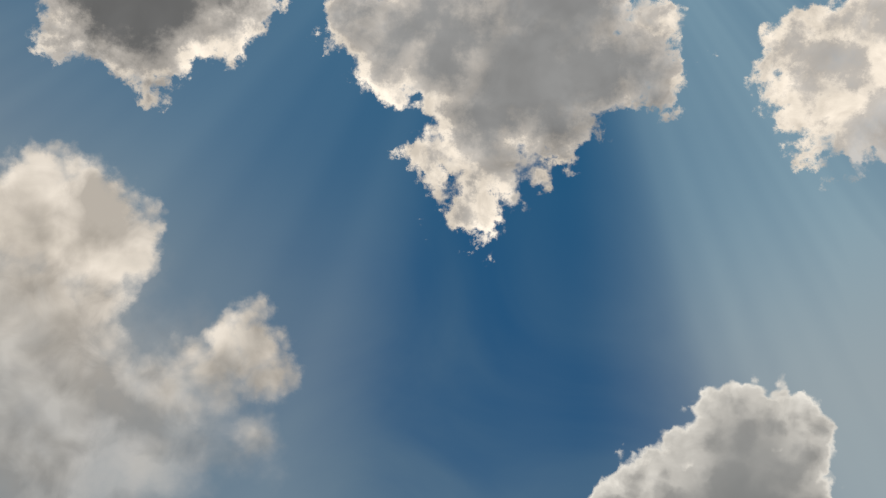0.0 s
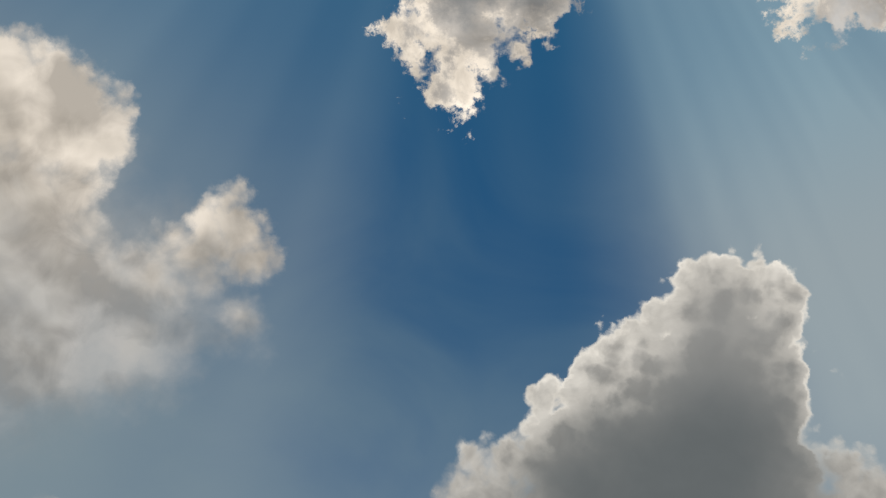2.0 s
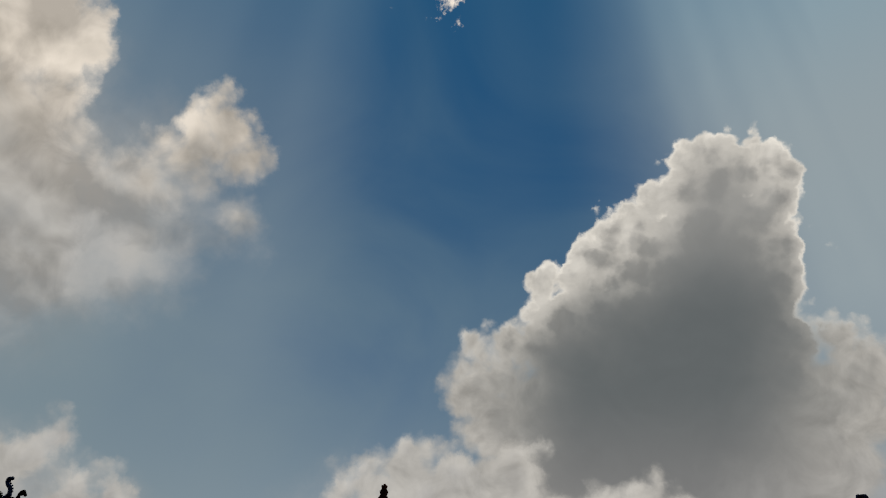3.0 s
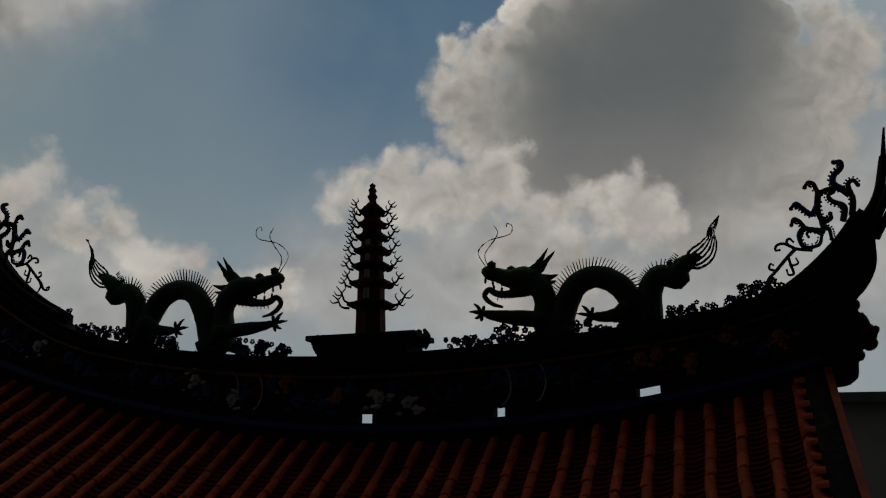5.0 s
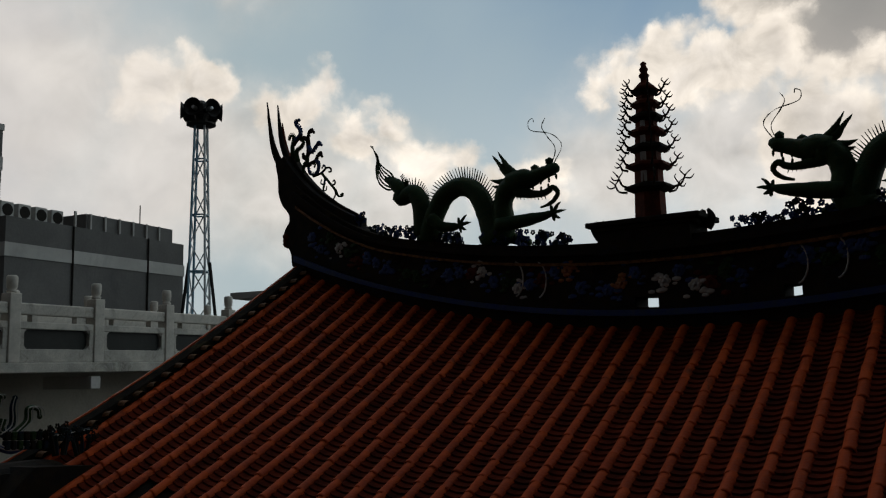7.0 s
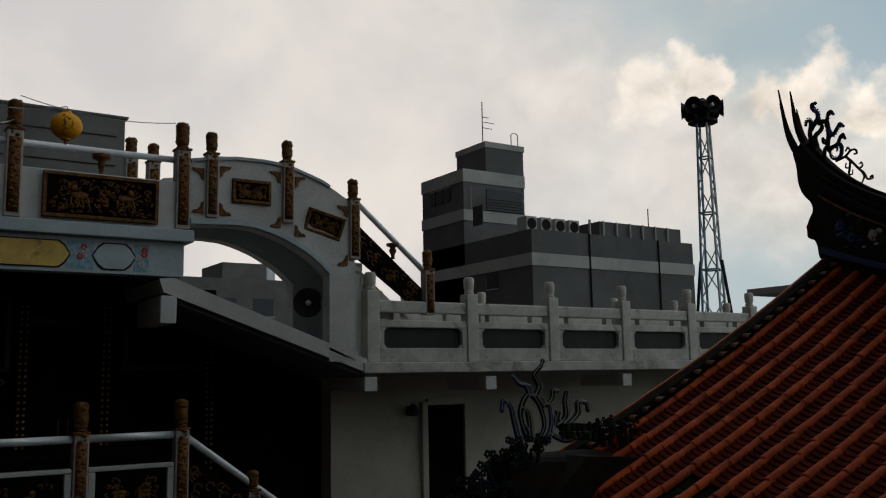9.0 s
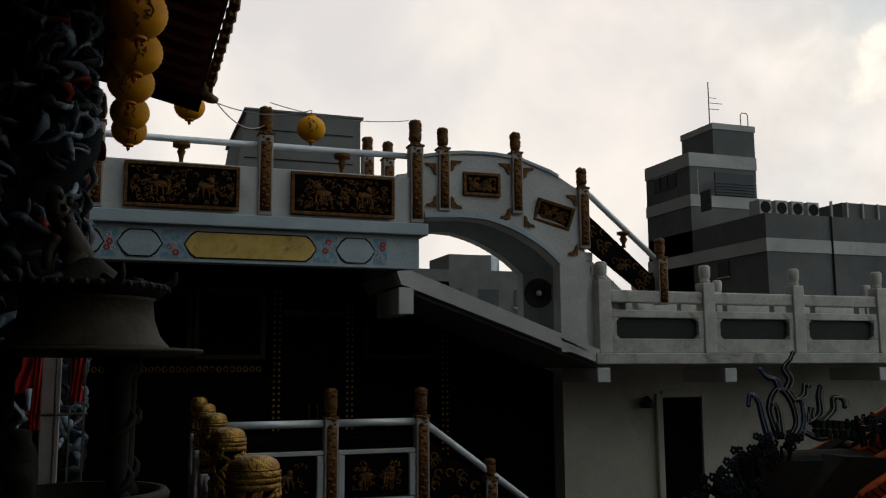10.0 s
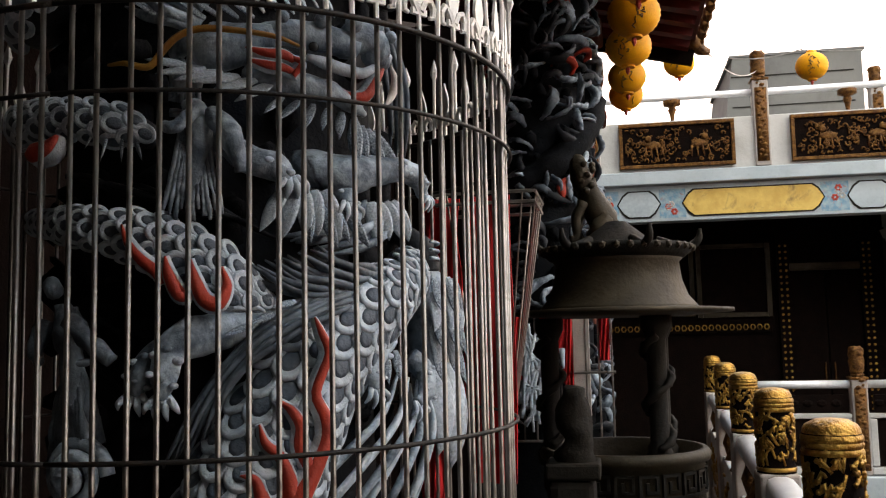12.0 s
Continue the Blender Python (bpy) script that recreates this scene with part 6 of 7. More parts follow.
for f in flames:
    carve("flame_rim", [(a, z, r - 0.005, w + 0.005) for a, z, r, w in f], SCALE_PALE, 26, 8, 0.9)
    carve("flame", [(a, z, r + 0.004, w) for a, z, r, w in f], FLAME_RED, 26, 8, 0.9)

# head: cheek, brow, snout with rolled lip, jaw, tusk, whisker
carve("cheek", [(-12, 2.06, 0.44, 0.012), (-7.6, 2.078, 0.46, 0.022), (-2.7, 2.068, 0.47, 0.044), (4.1, 2.077, 0.48, 0.036), (10.5, 2.093, 0.49, 0.022)], GREY_CARVING, 24, 12, 1, "grey dragon cheek", 0.006)
carve("brow", [(6.9, 2.095, 0.48, 0.017), (15, 2.103, 0.49, 0.026), (23.1, 2.10, 0.50, 0.025), (29.2, 2.09, 0.51, 0.023)], GREY_CARVING, 20, 10, 1, "", 0.008)
carve("snout", [(25.4, 2.092, 0.50, 0.022), (30.3, 2.115, 0.51, 0.032), (33.6, 2.107, 0.515, 0.030), (35, 2.078, 0.51, 0.024), (40, 2.092, 0.50, 0.009)], GREY_CARVING, 22, 12, 1, "", 0.008)
carve("lip", [(17, 2.055, 0.51, 0.006), (21, 2.046, 0.515, 0.012), (26, 2.038, 0.52, 0.012), (31, 2.043, 0.52, 0.010), (39, 2.095, 0.51, 0.005)], SCALE_PALE, 20, 8)
carve("lower_jaw", [(5, 2.02, 0.47, 0.020), (9.9, 2.012, 0.49, 0.022), (17.5, 2.0, 0.50, 0.022), (23.8, 1.995, 0.50, 0.020), (28.2, 1.978, 0.50, 0.016), (33, 1.968, 0.49, 0.006)], GREY_CARVING, 22, 10, 1, "", 0.006)
carve("tusk", [(37, 2.066, 0.53, 0.002), (38.4, 2.037, 0.53, 0.008), (37.2, 2.004, 0.53, 0.008), (35, 1.980, 0.53, 0.003)], WHITE_PAINT, 14, 6, 1, "pale curved tusk")
carve("whisker", [(-22, 2.02, 0.53, 0.003), (-17.9, 2.017, 0.545, 0.0055), (-13.6, 2.009, 0.545, 0.007), (-11.1, 2.036, 0.545, 0.007), (-8.2, 2.064, 0.545, 0.007), (-3.9, 2.079, 0.545, 0.007), (3.4, 2.077, 0.548, 0.006), (9.7, 2.072, 0.548, 0.005), (14.1, 2.061, 0.545, 0.003)], WHISKER, 34, 6, 1, "ochre whisker")
for a, z, r, q in ((27, 2.128, 0.018, 0.53), (33, 2.137, 0.016, 0.53), (36, 2.118, 0.013, 0.54), (20, 2.125, 0.015, 0.52), (12, 2.125, 0.012, 0.51)):
    bm = B()
    ball(bm, feature([(a, z, q, 0)], AX)[0][:3], r, 2)
    part("brow_boss", bm, GREY_CARVING, col, "", True)
bm = B()
ball(bm, feature([(18.5, 2.075, 0.512, 0)], AX)[0][:3], 0.010, 2)
part("eye", bm, GLASS, col, "dark glossy eye", True)

# limbs with swelling muscles, knuckles and claws
LEGS = [
    [(11.5, 1.607, 0.43, 0.026), (1.7, 1.556, 0.46, 0.033), (-7.1, 1.537, 0.48, 0.037), (-10.6, 1.51, 0.50, 0.029), (-11.3, 1.468, 0.51, 0.023), (-11.6, 1.434, 0.51, 0.014)],
    [(-9.3, 1.527, 0.46, 0.027), (-15.7, 1.499, 0.48, 0.023), (-16.9, 1.465, 0.49, 0.021), (-17.7, 1.441, 0.49, 0.013)],
    [(18, 1.87, 0.42, 0.03), (22, 1.857, 0.45, 0.037), (28, 1.846, 0.475, 0.042), (35, 1.856, 0.49, 0.031), (42.5, 1.868, 0.50, 0.026), (51, 1.862, 0.50, 0.022), (58, 1.834, 0.49, 0.012)],
    [(27.3, 1.824, 0.47, 0.026), (27.5, 1.799, 0.49, 0.017), (27.2, 1.785, 0.50, 0.010)],
    [(-3, 1.905, 0.43, 0.019), (0.4, 1.892, 0.46, 0.020), (5.2, 1.862, 0.48, 0.028), (11.1, 1.845, 0.49, 0.027), (13.8, 1.823, 0.50, 0.016)],
    [(45.9, 1.529, 0.45, 0.023), (37, 1.506, 0.48, 0.024), (33.5, 1.466, 0.50, 0.017), (34, 1.434, 0.50, 0.010)],
    [(58, 1.49, 0.45, 0.024), (60, 1.455, 0.48, 0.022), (54.5, 1.415, 0.50, 0.015), (49.5, 1.397, 0.50, 0.009)]]
for c in LEGS:
    leg = carve("limb", c, GREY_CARVING, 26, 10, 1, "", 0.006)
    for i, (a, z, r, w) in enumerate(c[-3:-1]):
        for k in range(3):
            bm = B()
            q = feature([(a + (k - 1) * 2.2, z + 0.012 * math.sin(2.1 * k + i), r + w * 0.72, 0)], AX)[0][:3]
            ball(bm, q, w * 0.38, 2, (1, 1, 0.7))
            part("knuckle", bm, GREY_CARVING if k % 2 else SCALE_PALE, leg, "", True)
    a, z, r, w = c[-1]
    for da, dz in ((-3.4, -0.024), (-1.2, -0.036), (1.2, -0.036), (3.4, -0.024)):
        carve("claw", [(a + da * 0.3, z + 0.004, r, w * 0.55), (a + da * 0.8, z + dz * 0.5, r + 0.014, w * 0.5), (a + da, z + dz, r + 0.006, 0.002)], SCALE_PALE, 8, 6, 1, "", 0, leg)


# combed manes: strands that run between two lines
def comb(first, last, n, material, w=1.0, stray=0.004):
    a, b = np.array(curve_pts(first, 9)), np.array(curve_pts(last, 9))
    for k in range(n):
        f = k / max(1, n - 1)
        lift = 0.012 * math.sin(k * 2.4)
        c = [(q[0] + stray * 60 * math.sin(k * 1.7 + i), q[1] + stray * math.sin(k * 2.9 + i * 0.8), q[2] + lift, max(0.002, q[3] * w)) for i, q in enumerate(a * (1 - f) + b * f)]
        c[-1] = (*c[-1][:3], 0.002)
        carve("strand", c, material, 16, 5, 0.75)


# the long mane down the outer flank of the lower coil, and a tuft above it
comb([(30, 1.645, 0.46, 0.006), (21, 1.620, 0.475, 0.008), (10.3, 1.567, 0.475, 0.009), (0.5, 1.493, 0.47, 0.009), (-7.2, 1.403, 0.47, 0.008), (-13.2, 1.31, 0.46, 0.004)],
     [(27, 1.59, 0.50, 0.006), (17, 1.562, 0.51, 0.008), (8, 1.515, 0.51, 0.009), (2.5, 1.468, 0.50, 0.008), (-0.5, 1.42, 0.49, 0.006), (-2, 1.37, 0.48, 0.003)], 15, SLATE_CARVING)
comb([(40, 1.66, 0.46, 0.008), (33.7, 1.668, 0.48, 0.009), (27, 1.676, 0.48, 0.008), (21.1, 1.704, 0.47, 0.003)],
     [(27, 1.61, 0.48, 0.007), (20, 1.606, 0.49, 0.008), (12, 1.622, 0.48, 0.008), (4, 1.664, 0.46, 0.003)], 11, SLATE_CARVING)
# hair behind the head, and the plumes over the cheek
comb([(46, 2.20, 0.42, 0.010), (48, 2.10, 0.44, 0.010), (51, 2.02, 0.44, 0.008), (55, 1.96, 0.43, 0.003)], [(66, 2.20, 0.40, 0.010), (68, 2.10, 0.42, 0.010), (70, 2.0, 0.42, 0.008), (73, 1.90, 0.40, 0.003)], 8, SLATE_CARVING)
comb([(-6, 2.10, 0.46, 0.012), (-12, 2.115, 0.48, 0.014), (-18, 2.135, 0.47, 0.010), (-23, 2.15, 0.46, 0.002)], [(-4, 2.16, 0.45, 0.012), (-9, 2.175, 0.47, 0.014), (-14, 2.19, 0.46, 0.010), (-19, 2.21, 0.45, 0.002)], 5, GREY_CARVING)
# the fin over the upper limb and the folds under it
comb([(34, 1.80, 0.45, 0.010), (28, 1.765, 0.48, 0.012), (20, 1.735, 0.48, 0.012), (13, 1.72, 0.46, 0.003)], [(48, 1.79, 0.44, 0.010), (42, 1.745, 0.47, 0.012), (34, 1.712, 0.48, 0.012), (25, 1.695, 0.46, 0.003)], 7, GREY_CARVING)
# near-black roots and fronds put the shade between the coils into paint
comb([(-58, 1.70, 0.39, 0.010), (-44, 1.66, 0.41, 0.010), (-30, 1.60, 0.41, 0.008), (-20, 1.58, 0.40, 0.003)], [(-58, 1.56, 0.39, 0.010), (-46, 1.55, 0.41, 0.010), (-36, 1.50, 0.41, 0.008), (-26, 1.44, 0.40, 0.003)], 4, GREY_SHADE)
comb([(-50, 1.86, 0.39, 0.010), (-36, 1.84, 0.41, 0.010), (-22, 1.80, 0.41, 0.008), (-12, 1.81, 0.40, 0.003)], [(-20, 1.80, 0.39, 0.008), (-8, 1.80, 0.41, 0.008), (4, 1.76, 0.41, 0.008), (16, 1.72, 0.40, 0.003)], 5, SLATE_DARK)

# broad leaf-shaped blades
bm = B()
limb(bm, [(-0.10, 0, 0, 0.10), (0.15, 0, 0.03, 0.20), (0.5, 0, 0.08, 0.19), (0.8, 0, 0.07, 0.11), (1.0, 0, 0.02, 0.004)], 10, 8, 0.32)
blade_pale = part("feather", bm, SCALE_PALE, col, "", True)
bm = B()
limb(bm, [(-0.10, 0, 0, 0.09), (0.2, 0, 0.05, 0.16), (0.6, 0, 0.12, 0.13), (1.0, 0, 0.22, 0.004)], 10, 8, 0.32)
blade_grey = part("feather", bm, GREY_CARVING, col, "", True)
used = {}
rnd = random.Random(21)


def feathers(start, end, n, heading, size, like, r=0.48, tilt=0.3, r_mid=0.0):
    """A comb of blades from start to end (angle, height), each pointing along heading (sideways, up)."""
    for k in range(n):
        f = k / max(1, n - 1)
        a, z = start[0] + (end[0] - start[0]) * f, start[1] + (end[1] - start[1]) * f
        t = radians(a + AX)
        out, side = Vector((math.cos(t), math.sin(t), 0)), Vector((-math.sin(t), math.cos(t), 0))
        swing = heading[2] * (f - 0.5) if len(heading) > 2 else 0.0
        way = math.atan2(heading[1], heading[0]) + swing + rnd.uniform(-0.12, 0.12)
        d = (side * math.cos(way) + Vector((0, 0, math.sin(way))) + out * tilt * rnd.uniform(0.6, 1.2)).normalized()
        nrm = (out - d * out.dot(d)).normalized()
        m = Matrix((d, nrm.cross(d), nrm)).transposed().to_4x4()
        rr = r + r_mid * math.sin(math.pi * f)
        m = Matrix.Translation(out * rr + Vector((0, 0, z))) @ m @ Matrix.Scale(size * rnd.uniform(0.85, 1.15), 4)
        if like.name in used:
            shared("feather", like, m, col)
        else:
            like.matrix_basis = m
            used[like.name] = True


# tufts: under the upper limb, beard below the jaw, over the brow, at the hind limb
feathers((12, 1.80), (22, 1.80), 5, (-0.1, -1, 0.7), 0.085, blade_pale, 0.49, 0.15)
feathers((18, 1.765), (27, 1.77), 4, (0.2, -1, 0.5), 0.07, blade_grey, 0.50, 0.15)
feathers((36, 1.79), (44, 1.80), 4, (0.3, -1, 0.5), 0.075, blade_pale, 0.48, 0.2)
feathers((-8, 2.025), (9, 1.995), 6, (-0.95, -0.25, 0.6), 0.075, blade_pale, 0.50, 0.15)
feathers((12, 1.975), (30, 1.955), 6, (-0.5, -0.85, 0.5), 0.06, blade_grey, 0.49, 0.2)
feathers((31, 1.945), (37, 1.93), 4, (0.1, -1, 0.8), 0.09, blade_grey, 0.48, 0.15)
feathers((-12, 2.12), (6, 2.135), 6, (-0.8, 0.5), 0.07, blade_grey, 0.47, 0.2)
feathers((8, 2.135), (24, 2.15), 6, (-0.6, 0.7), 0.045, blade_pale, 0.50, 0.3)
feathers((6, 1.56), (14, 1.60), 3, (-0.9, -0.3), 0.06, blade_grey, 0.50, 0.2)
feathers((-30, 1.93), (-20, 1.90), 4, (0.1, -1, 0.6), 0.06, blade_grey, 0.46, 0.2)
feathers((30, 1.46), (44, 1.50), 5, (-0.5, -0.85, 0.8), 0.06, blade_grey, 0.48, 0.2)

# the bird: dark banded head, pale folded wings, long tail feathers
for c, m in (([(76, 1.78, 0.40, 0.02), (75, 1.74, 0.44, 0.034), (74, 1.70, 0.46, 0.036), (73, 1.67, 0.47, 0.030)], SLATE_DARK), ([(74, 1.69, 0.45, 0.034), (74, 1.62, 0.47, 0.052), (74, 1.53, 0.47, 0.052), (75, 1.44, 0.46, 0.034), (75, 1.38, 0.45, 0.015)], GREY_CARVING)):
    carve("feathered_body", c, m, 20, 12, 1, "", 0.006)
for k in range(3):
    carve("head_band", [(66 + 2 * i, 1.705 + 0.018 * k, 0.485 + 0.012 * math.sin(i * 0.6), 0.004) for i in range(6)], GREY_CARVING, 12, 5)
for i in range(5):
    z = 1.655 - 0.036 * i
    feathers((66, z), (83, z), 5, (0.0, -1, 0.5), 0.085, blade_pale if i % 2 else blade_grey, 0.49, 0.06, 0.038)
feathers((68, 1.45), (80, 1.45), 4, (-0.05, -1, 0.2), 0.19, blade_pale, 0.49, 0.0, 0.02)
for k, (a0, a1, zz) in enumerate(((52, 15, 1.455), (55, 22, 1.445), (58, 28, 1.44), (60, 34, 1.43), (62, 40, 1.42), (65, 47, 1.42), (68, 55, 1.41))):
    r = 0.455 + 0.012 * (k % 3)
    carve("tail_feather", [(a0, zz, r - 0.01, 0.006), (a0 + (a1 - a0) * 0.35, zz - 0.075, r + 0.02, 0.013), (a0 + (a1 - a0) * 0.7, zz - 0.15, r + 0.02, 0.015), (a1, zz - 0.235, r, 0.012), (a1 - 6, zz - 0.31, r, 0.003)], SCALE_PALE if k % 2 else GREY_CARVING, 18, 8, 0.6)

# two plain carved shapes and a rolled cloud between the coils
for body, arms, top in (([(-36, 1.35, 0.43, 0.042), (-36, 1.44, 0.445, 0.030), (-36.5, 1.501, 0.455, 0.021), (-37.8, 1.563, 0.455, 0.027), (-39.5, 1.605, 0.455, 0.014)], ([(-33, 1.575, 0.49, 0.019), (-27, 1.541, 0.51, 0.016), (-21.5, 1.503, 0.515, 0.012)], [(-43, 1.575, 0.46, 0.018), (-44, 1.53, 0.48, 0.015), (-40, 1.50, 0.50, 0.011)]), (-39.8, 1.635, 0.475, 0.018)),
                         ([(-6.8, 1.80, 0.45, 0.022), (-5.7, 1.873, 0.465, 0.021), (-5.4, 1.93, 0.47, 0.027), (-7.2, 1.967, 0.47, 0.017)], ([(-5.3, 1.949, 0.49, 0.016), (-9.3, 1.911, 0.515, 0.012), (-11.6, 1.909, 0.52, 0.009)], [(-3, 1.945, 0.48, 0.016), (0.5, 1.91, 0.50, 0.022), (2.4, 1.87, 0.505, 0.018), (3.4, 1.835, 0.50, 0.010)]), (-9, 1.998, 0.48, 0.018))):
    bm = B()
    for c in (body, *arms):
        limb(bm, feature(c, AX), 18, 12)
    ball(bm, feature([top], AX)[0][:3], top[3], 2, (1, 1, 1.2))
    a, z, r, w = body[0]
    for k in range(11):  # hanging folds and a sash
        limb(bm, feature([(a - 6.5 + 1.3 * k, z - 0.03 - 0.01 * (k % 3), r + w * 0.7, 0.004), (a - 4 + 0.8 * k, z + 0.05, r + w * 0.85, 0.0075), (a - 2.4 + 0.48 * k, z + 0.13, r + w * 0.6, 0.004)], AX), 10, 5)
    limb(bm, feature([(a - 5, z + 0.15, r + w * 0.3, 0.007), (a - 0.5, z + 0.145, r + w * 0.85, 0.008), (a + 4, z + 0.15, r + w * 0.3, 0.007)], AX), 10, 6)
    for k in range(6):
        limb(bm, feature([(a - 5 + 1.2 * k, z + 0.17, r + 0.01, 0.006), (a - 4.5 + 1.1 * k, z + 0.22, r + w * 0.6, 0.008), (a - 3 + 0.5 * k, z + 0.25, r + 0.015, 0.004)], AX), 8, 5)
    lump(bm, 0.007, 44)
    part("carved_shape", bm, GREY_CARVING if top[0] > -20 else SLATE_CARVING, col, "plain grey carved shape", True)
bm = B()
face = radians(AX - 33)
heart = Vector(feature([(-33, 1.30, 0.46, 0)], AX)[0][:3])
turn_pts = []
for i in range(44):
    q, r = i * 0.36, 0.062 - 0.0012 * i
    turn_pts.append((*(heart + r * (Vector((-math.sin(face), math.cos(face), 0)) * math.cos(q) + Vector((0, 0, 1)) * math.sin(q)) + Vector((math.cos(face), math.sin(face), 0)) * 0.0009 * i), 0.014 - 0.0001 * i))
tube(bm, [q[:3] for q in turn_pts], [q[3] for q in turn_pts], 8)
part("spiral_cloud", bm, GREY_CARVING, col, "", True)
# near-black filler: shade between the coils, painted on
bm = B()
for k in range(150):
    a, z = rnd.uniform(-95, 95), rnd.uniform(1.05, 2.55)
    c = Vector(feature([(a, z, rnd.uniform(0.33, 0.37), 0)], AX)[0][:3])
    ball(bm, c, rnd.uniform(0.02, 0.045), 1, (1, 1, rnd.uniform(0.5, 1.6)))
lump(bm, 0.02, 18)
tagged(part("carved_clouds", bm, GREY_SHADE, col, "carved clouds between the coils, near-black as in shade", True), kind="stuff")

# the cage round it
cage = thing("column_cage", "round cage of thin grey steel bars with white lily-shaped spikes", "cage", Matrix.Translation((-2.383, -0.882, 0)))
RC = 0.665
for z, w in ((2.085, 0.0055), (1.935, 0.0042), (1.347, 0.0042), (0.75, 0.0042), (0.12, 0.0055)):
    ring = [(RC * math.cos(i * math.pi / 40), RC * math.sin(i * math.pi / 40), z) for i in range(81)]
    bm = B()
    tube(bm, ring, w, 6)
    part("hoop", bm, IRON, cage, "dark flat hoop", True)
NB = 87
first = part("bar", tube(B(), [(0, 0, 0.02), (0, 0, 2.085)], 0.0048, 7), CAGE_STEEL, cage, "", True)
for k in range(NB):
    a = 2 * math.pi * k / NB - radians(5.9)
    m = Matrix.Translation(((RC - 0.012) * math.cos(a), (RC - 0.012) * math.sin(a), 0)) @ Matrix.Rotation(random.uniform(-0.003, 0.003), 4, "X")
    if k:
        shared("bar", first, m, cage)
    else:
        first.matrix_basis = m
lily = B()
slab(lily, [(0, 0.03), (0.010, 0.05), (0.019, 0.085), (0.014, 0.11), (0.0, 0.15), (-0.014, 0.11), (-0.019, 0.085), (-0.010, 0.05)], 0.006)
for s in (-1, 1):
    tube(lily, [(s * 0.004, 0, 0.035), (s * 0.014, 0, 0.055), (s * 0.028, 0, 0.062), (s * 0.037, 0, 0.048), (s * 0.035, 0, 0.030), (s * 0.026, 0, 0.028)], [0.008, 0.008, 0.0075, 0.007, 0.006, 0.004], 6)
box(lily, (0, 0, 0.034), (0.036, 0.007, 0.012))
tube(lily, [(0, 0, 0), (0, 0, 0.05)], 0.005, 6)
lily_first = part("lily_spike", lily, WHITE_PAINT, cage, "white painted lily spike")
spear = tube(B(), [(0, 0, 0), (0, 0, 0.17), (0, 0, 0.19), (0, 0, 0.23)], [0.005, 0.005, 0.012, 0.001], 6)
spear_first = part("spear", spear, WHITE_PAINT, cage, "white painted spear point")
NL = 43
for k in range(NL):
    a = 2 * math.pi * k / NL + radians(5.2)
    m = Matrix.Translation((RC * math.cos(a), RC * math.sin(a), 2.09)) @ Matrix.Rotation(a + math.pi / 2, 4, "Z")
    b = a + math.pi / NL
    m2 = Matrix.Translation((RC * math.cos(b), RC * math.sin(b), 2.09)) @ Matrix.Rotation(random.uniform(-0.04, 0.04), 4, "X")
    if k:
        shared("lily_spike", lily_first, m, cage)
        shared("spear", spear_first, m2, cage)
    else:
        lily_first.matrix_basis, spear_first.matrix_basis = m, m2

# wire basket and red cloth beside the cage
t = thing("wire_basket", "tapering wire basket beside the cage", "basket", Matrix.Translation((-3.2, -0.365, 0)))
for z, w in ((1.95, 0.15), (1.92, 0.147), (1.30, 0.055)):
    part("frame", tube(B(), [(-w, -w, z), (w, -w, z), (w, w, z), (-w, w, z), (-w, -w, z)], 0.006, 5), CAGE_STEEL, t)
for k in range(16):
    f = (k % 4) / 4.0 * 2 - 1 + 0.25
    sx, sy = ((f, -1), (1, f), (-f, 1), (-1, -f))[k // 4]
    part("wire", tube(B(), [(sx * 0.15, sy * 0.15, 1.95), (sx * 0.055, sy * 0.055, 1.30)], 0.003, 5), CAGE_STEEL, t)
part("stand", tube(B(), [(0, 0, 0), (0, 0, 1.30)], 0.016, 8), IRON, t)


def drape(name, label, m, w, h, seed, cat="cloth"):
    """A hanging cloth with folds."""
    bm = B()
    rnd = random.Random(seed)
    ph = rnd.uniform(0, 6)
    g = []
    for i in range(13):
        x = -w / 2 + w * i / 12
        g.append([[bm.verts.new((x, s * 0.004 + 0.02 * math.sin(i * 1.3 + ph + z * 0.8), -h * z / 8)) for z in range(9)] for s in (-1, 1)])
    for a, b in zip(g, g[1:]):
        for z in range(8):
            bm.faces.new((a[0][z], b[0][z], b[0][z + 1], a[0][z + 1]))
            bm.faces.new((a[1][z], a[1][z + 1], b[1][z + 1], b[1][z]))
    for e in (g[0], g[-1]):
        for z in range(8):
            bm.faces.new((e[0][z], e[0][z + 1], e[1][z + 1], e[1][z]))
    ob = part(name, bm, RED_CLOTH, None, "", True)
    ob.matrix_basis = m
    return tagged(ob, label, cat, "red cloths")


drape("red_cloth", "bright red cloth hanging beside the cage", Matrix.Translation((-3.13, -0.37, 1.95)) @ Matrix.Rotation(radians(84), 4, "Z"), 0.15, 0.85, 1)
drape("red_cloth", "red cloth strip tied to the far side of the column", Matrix.Translation((-3.08, -0.50, 1.94)) @ Matrix.Rotation(radians(80), 4, "Z"), 0.11, 0.30, 2)
drape("red_cloth", "red cloth strip hanging low beside the cage", Matrix.Translation((-2.98, -0.52, 1.36)) @ Matrix.Rotation(radians(70), 4, "Z"), 0.06, 0.4, 3)


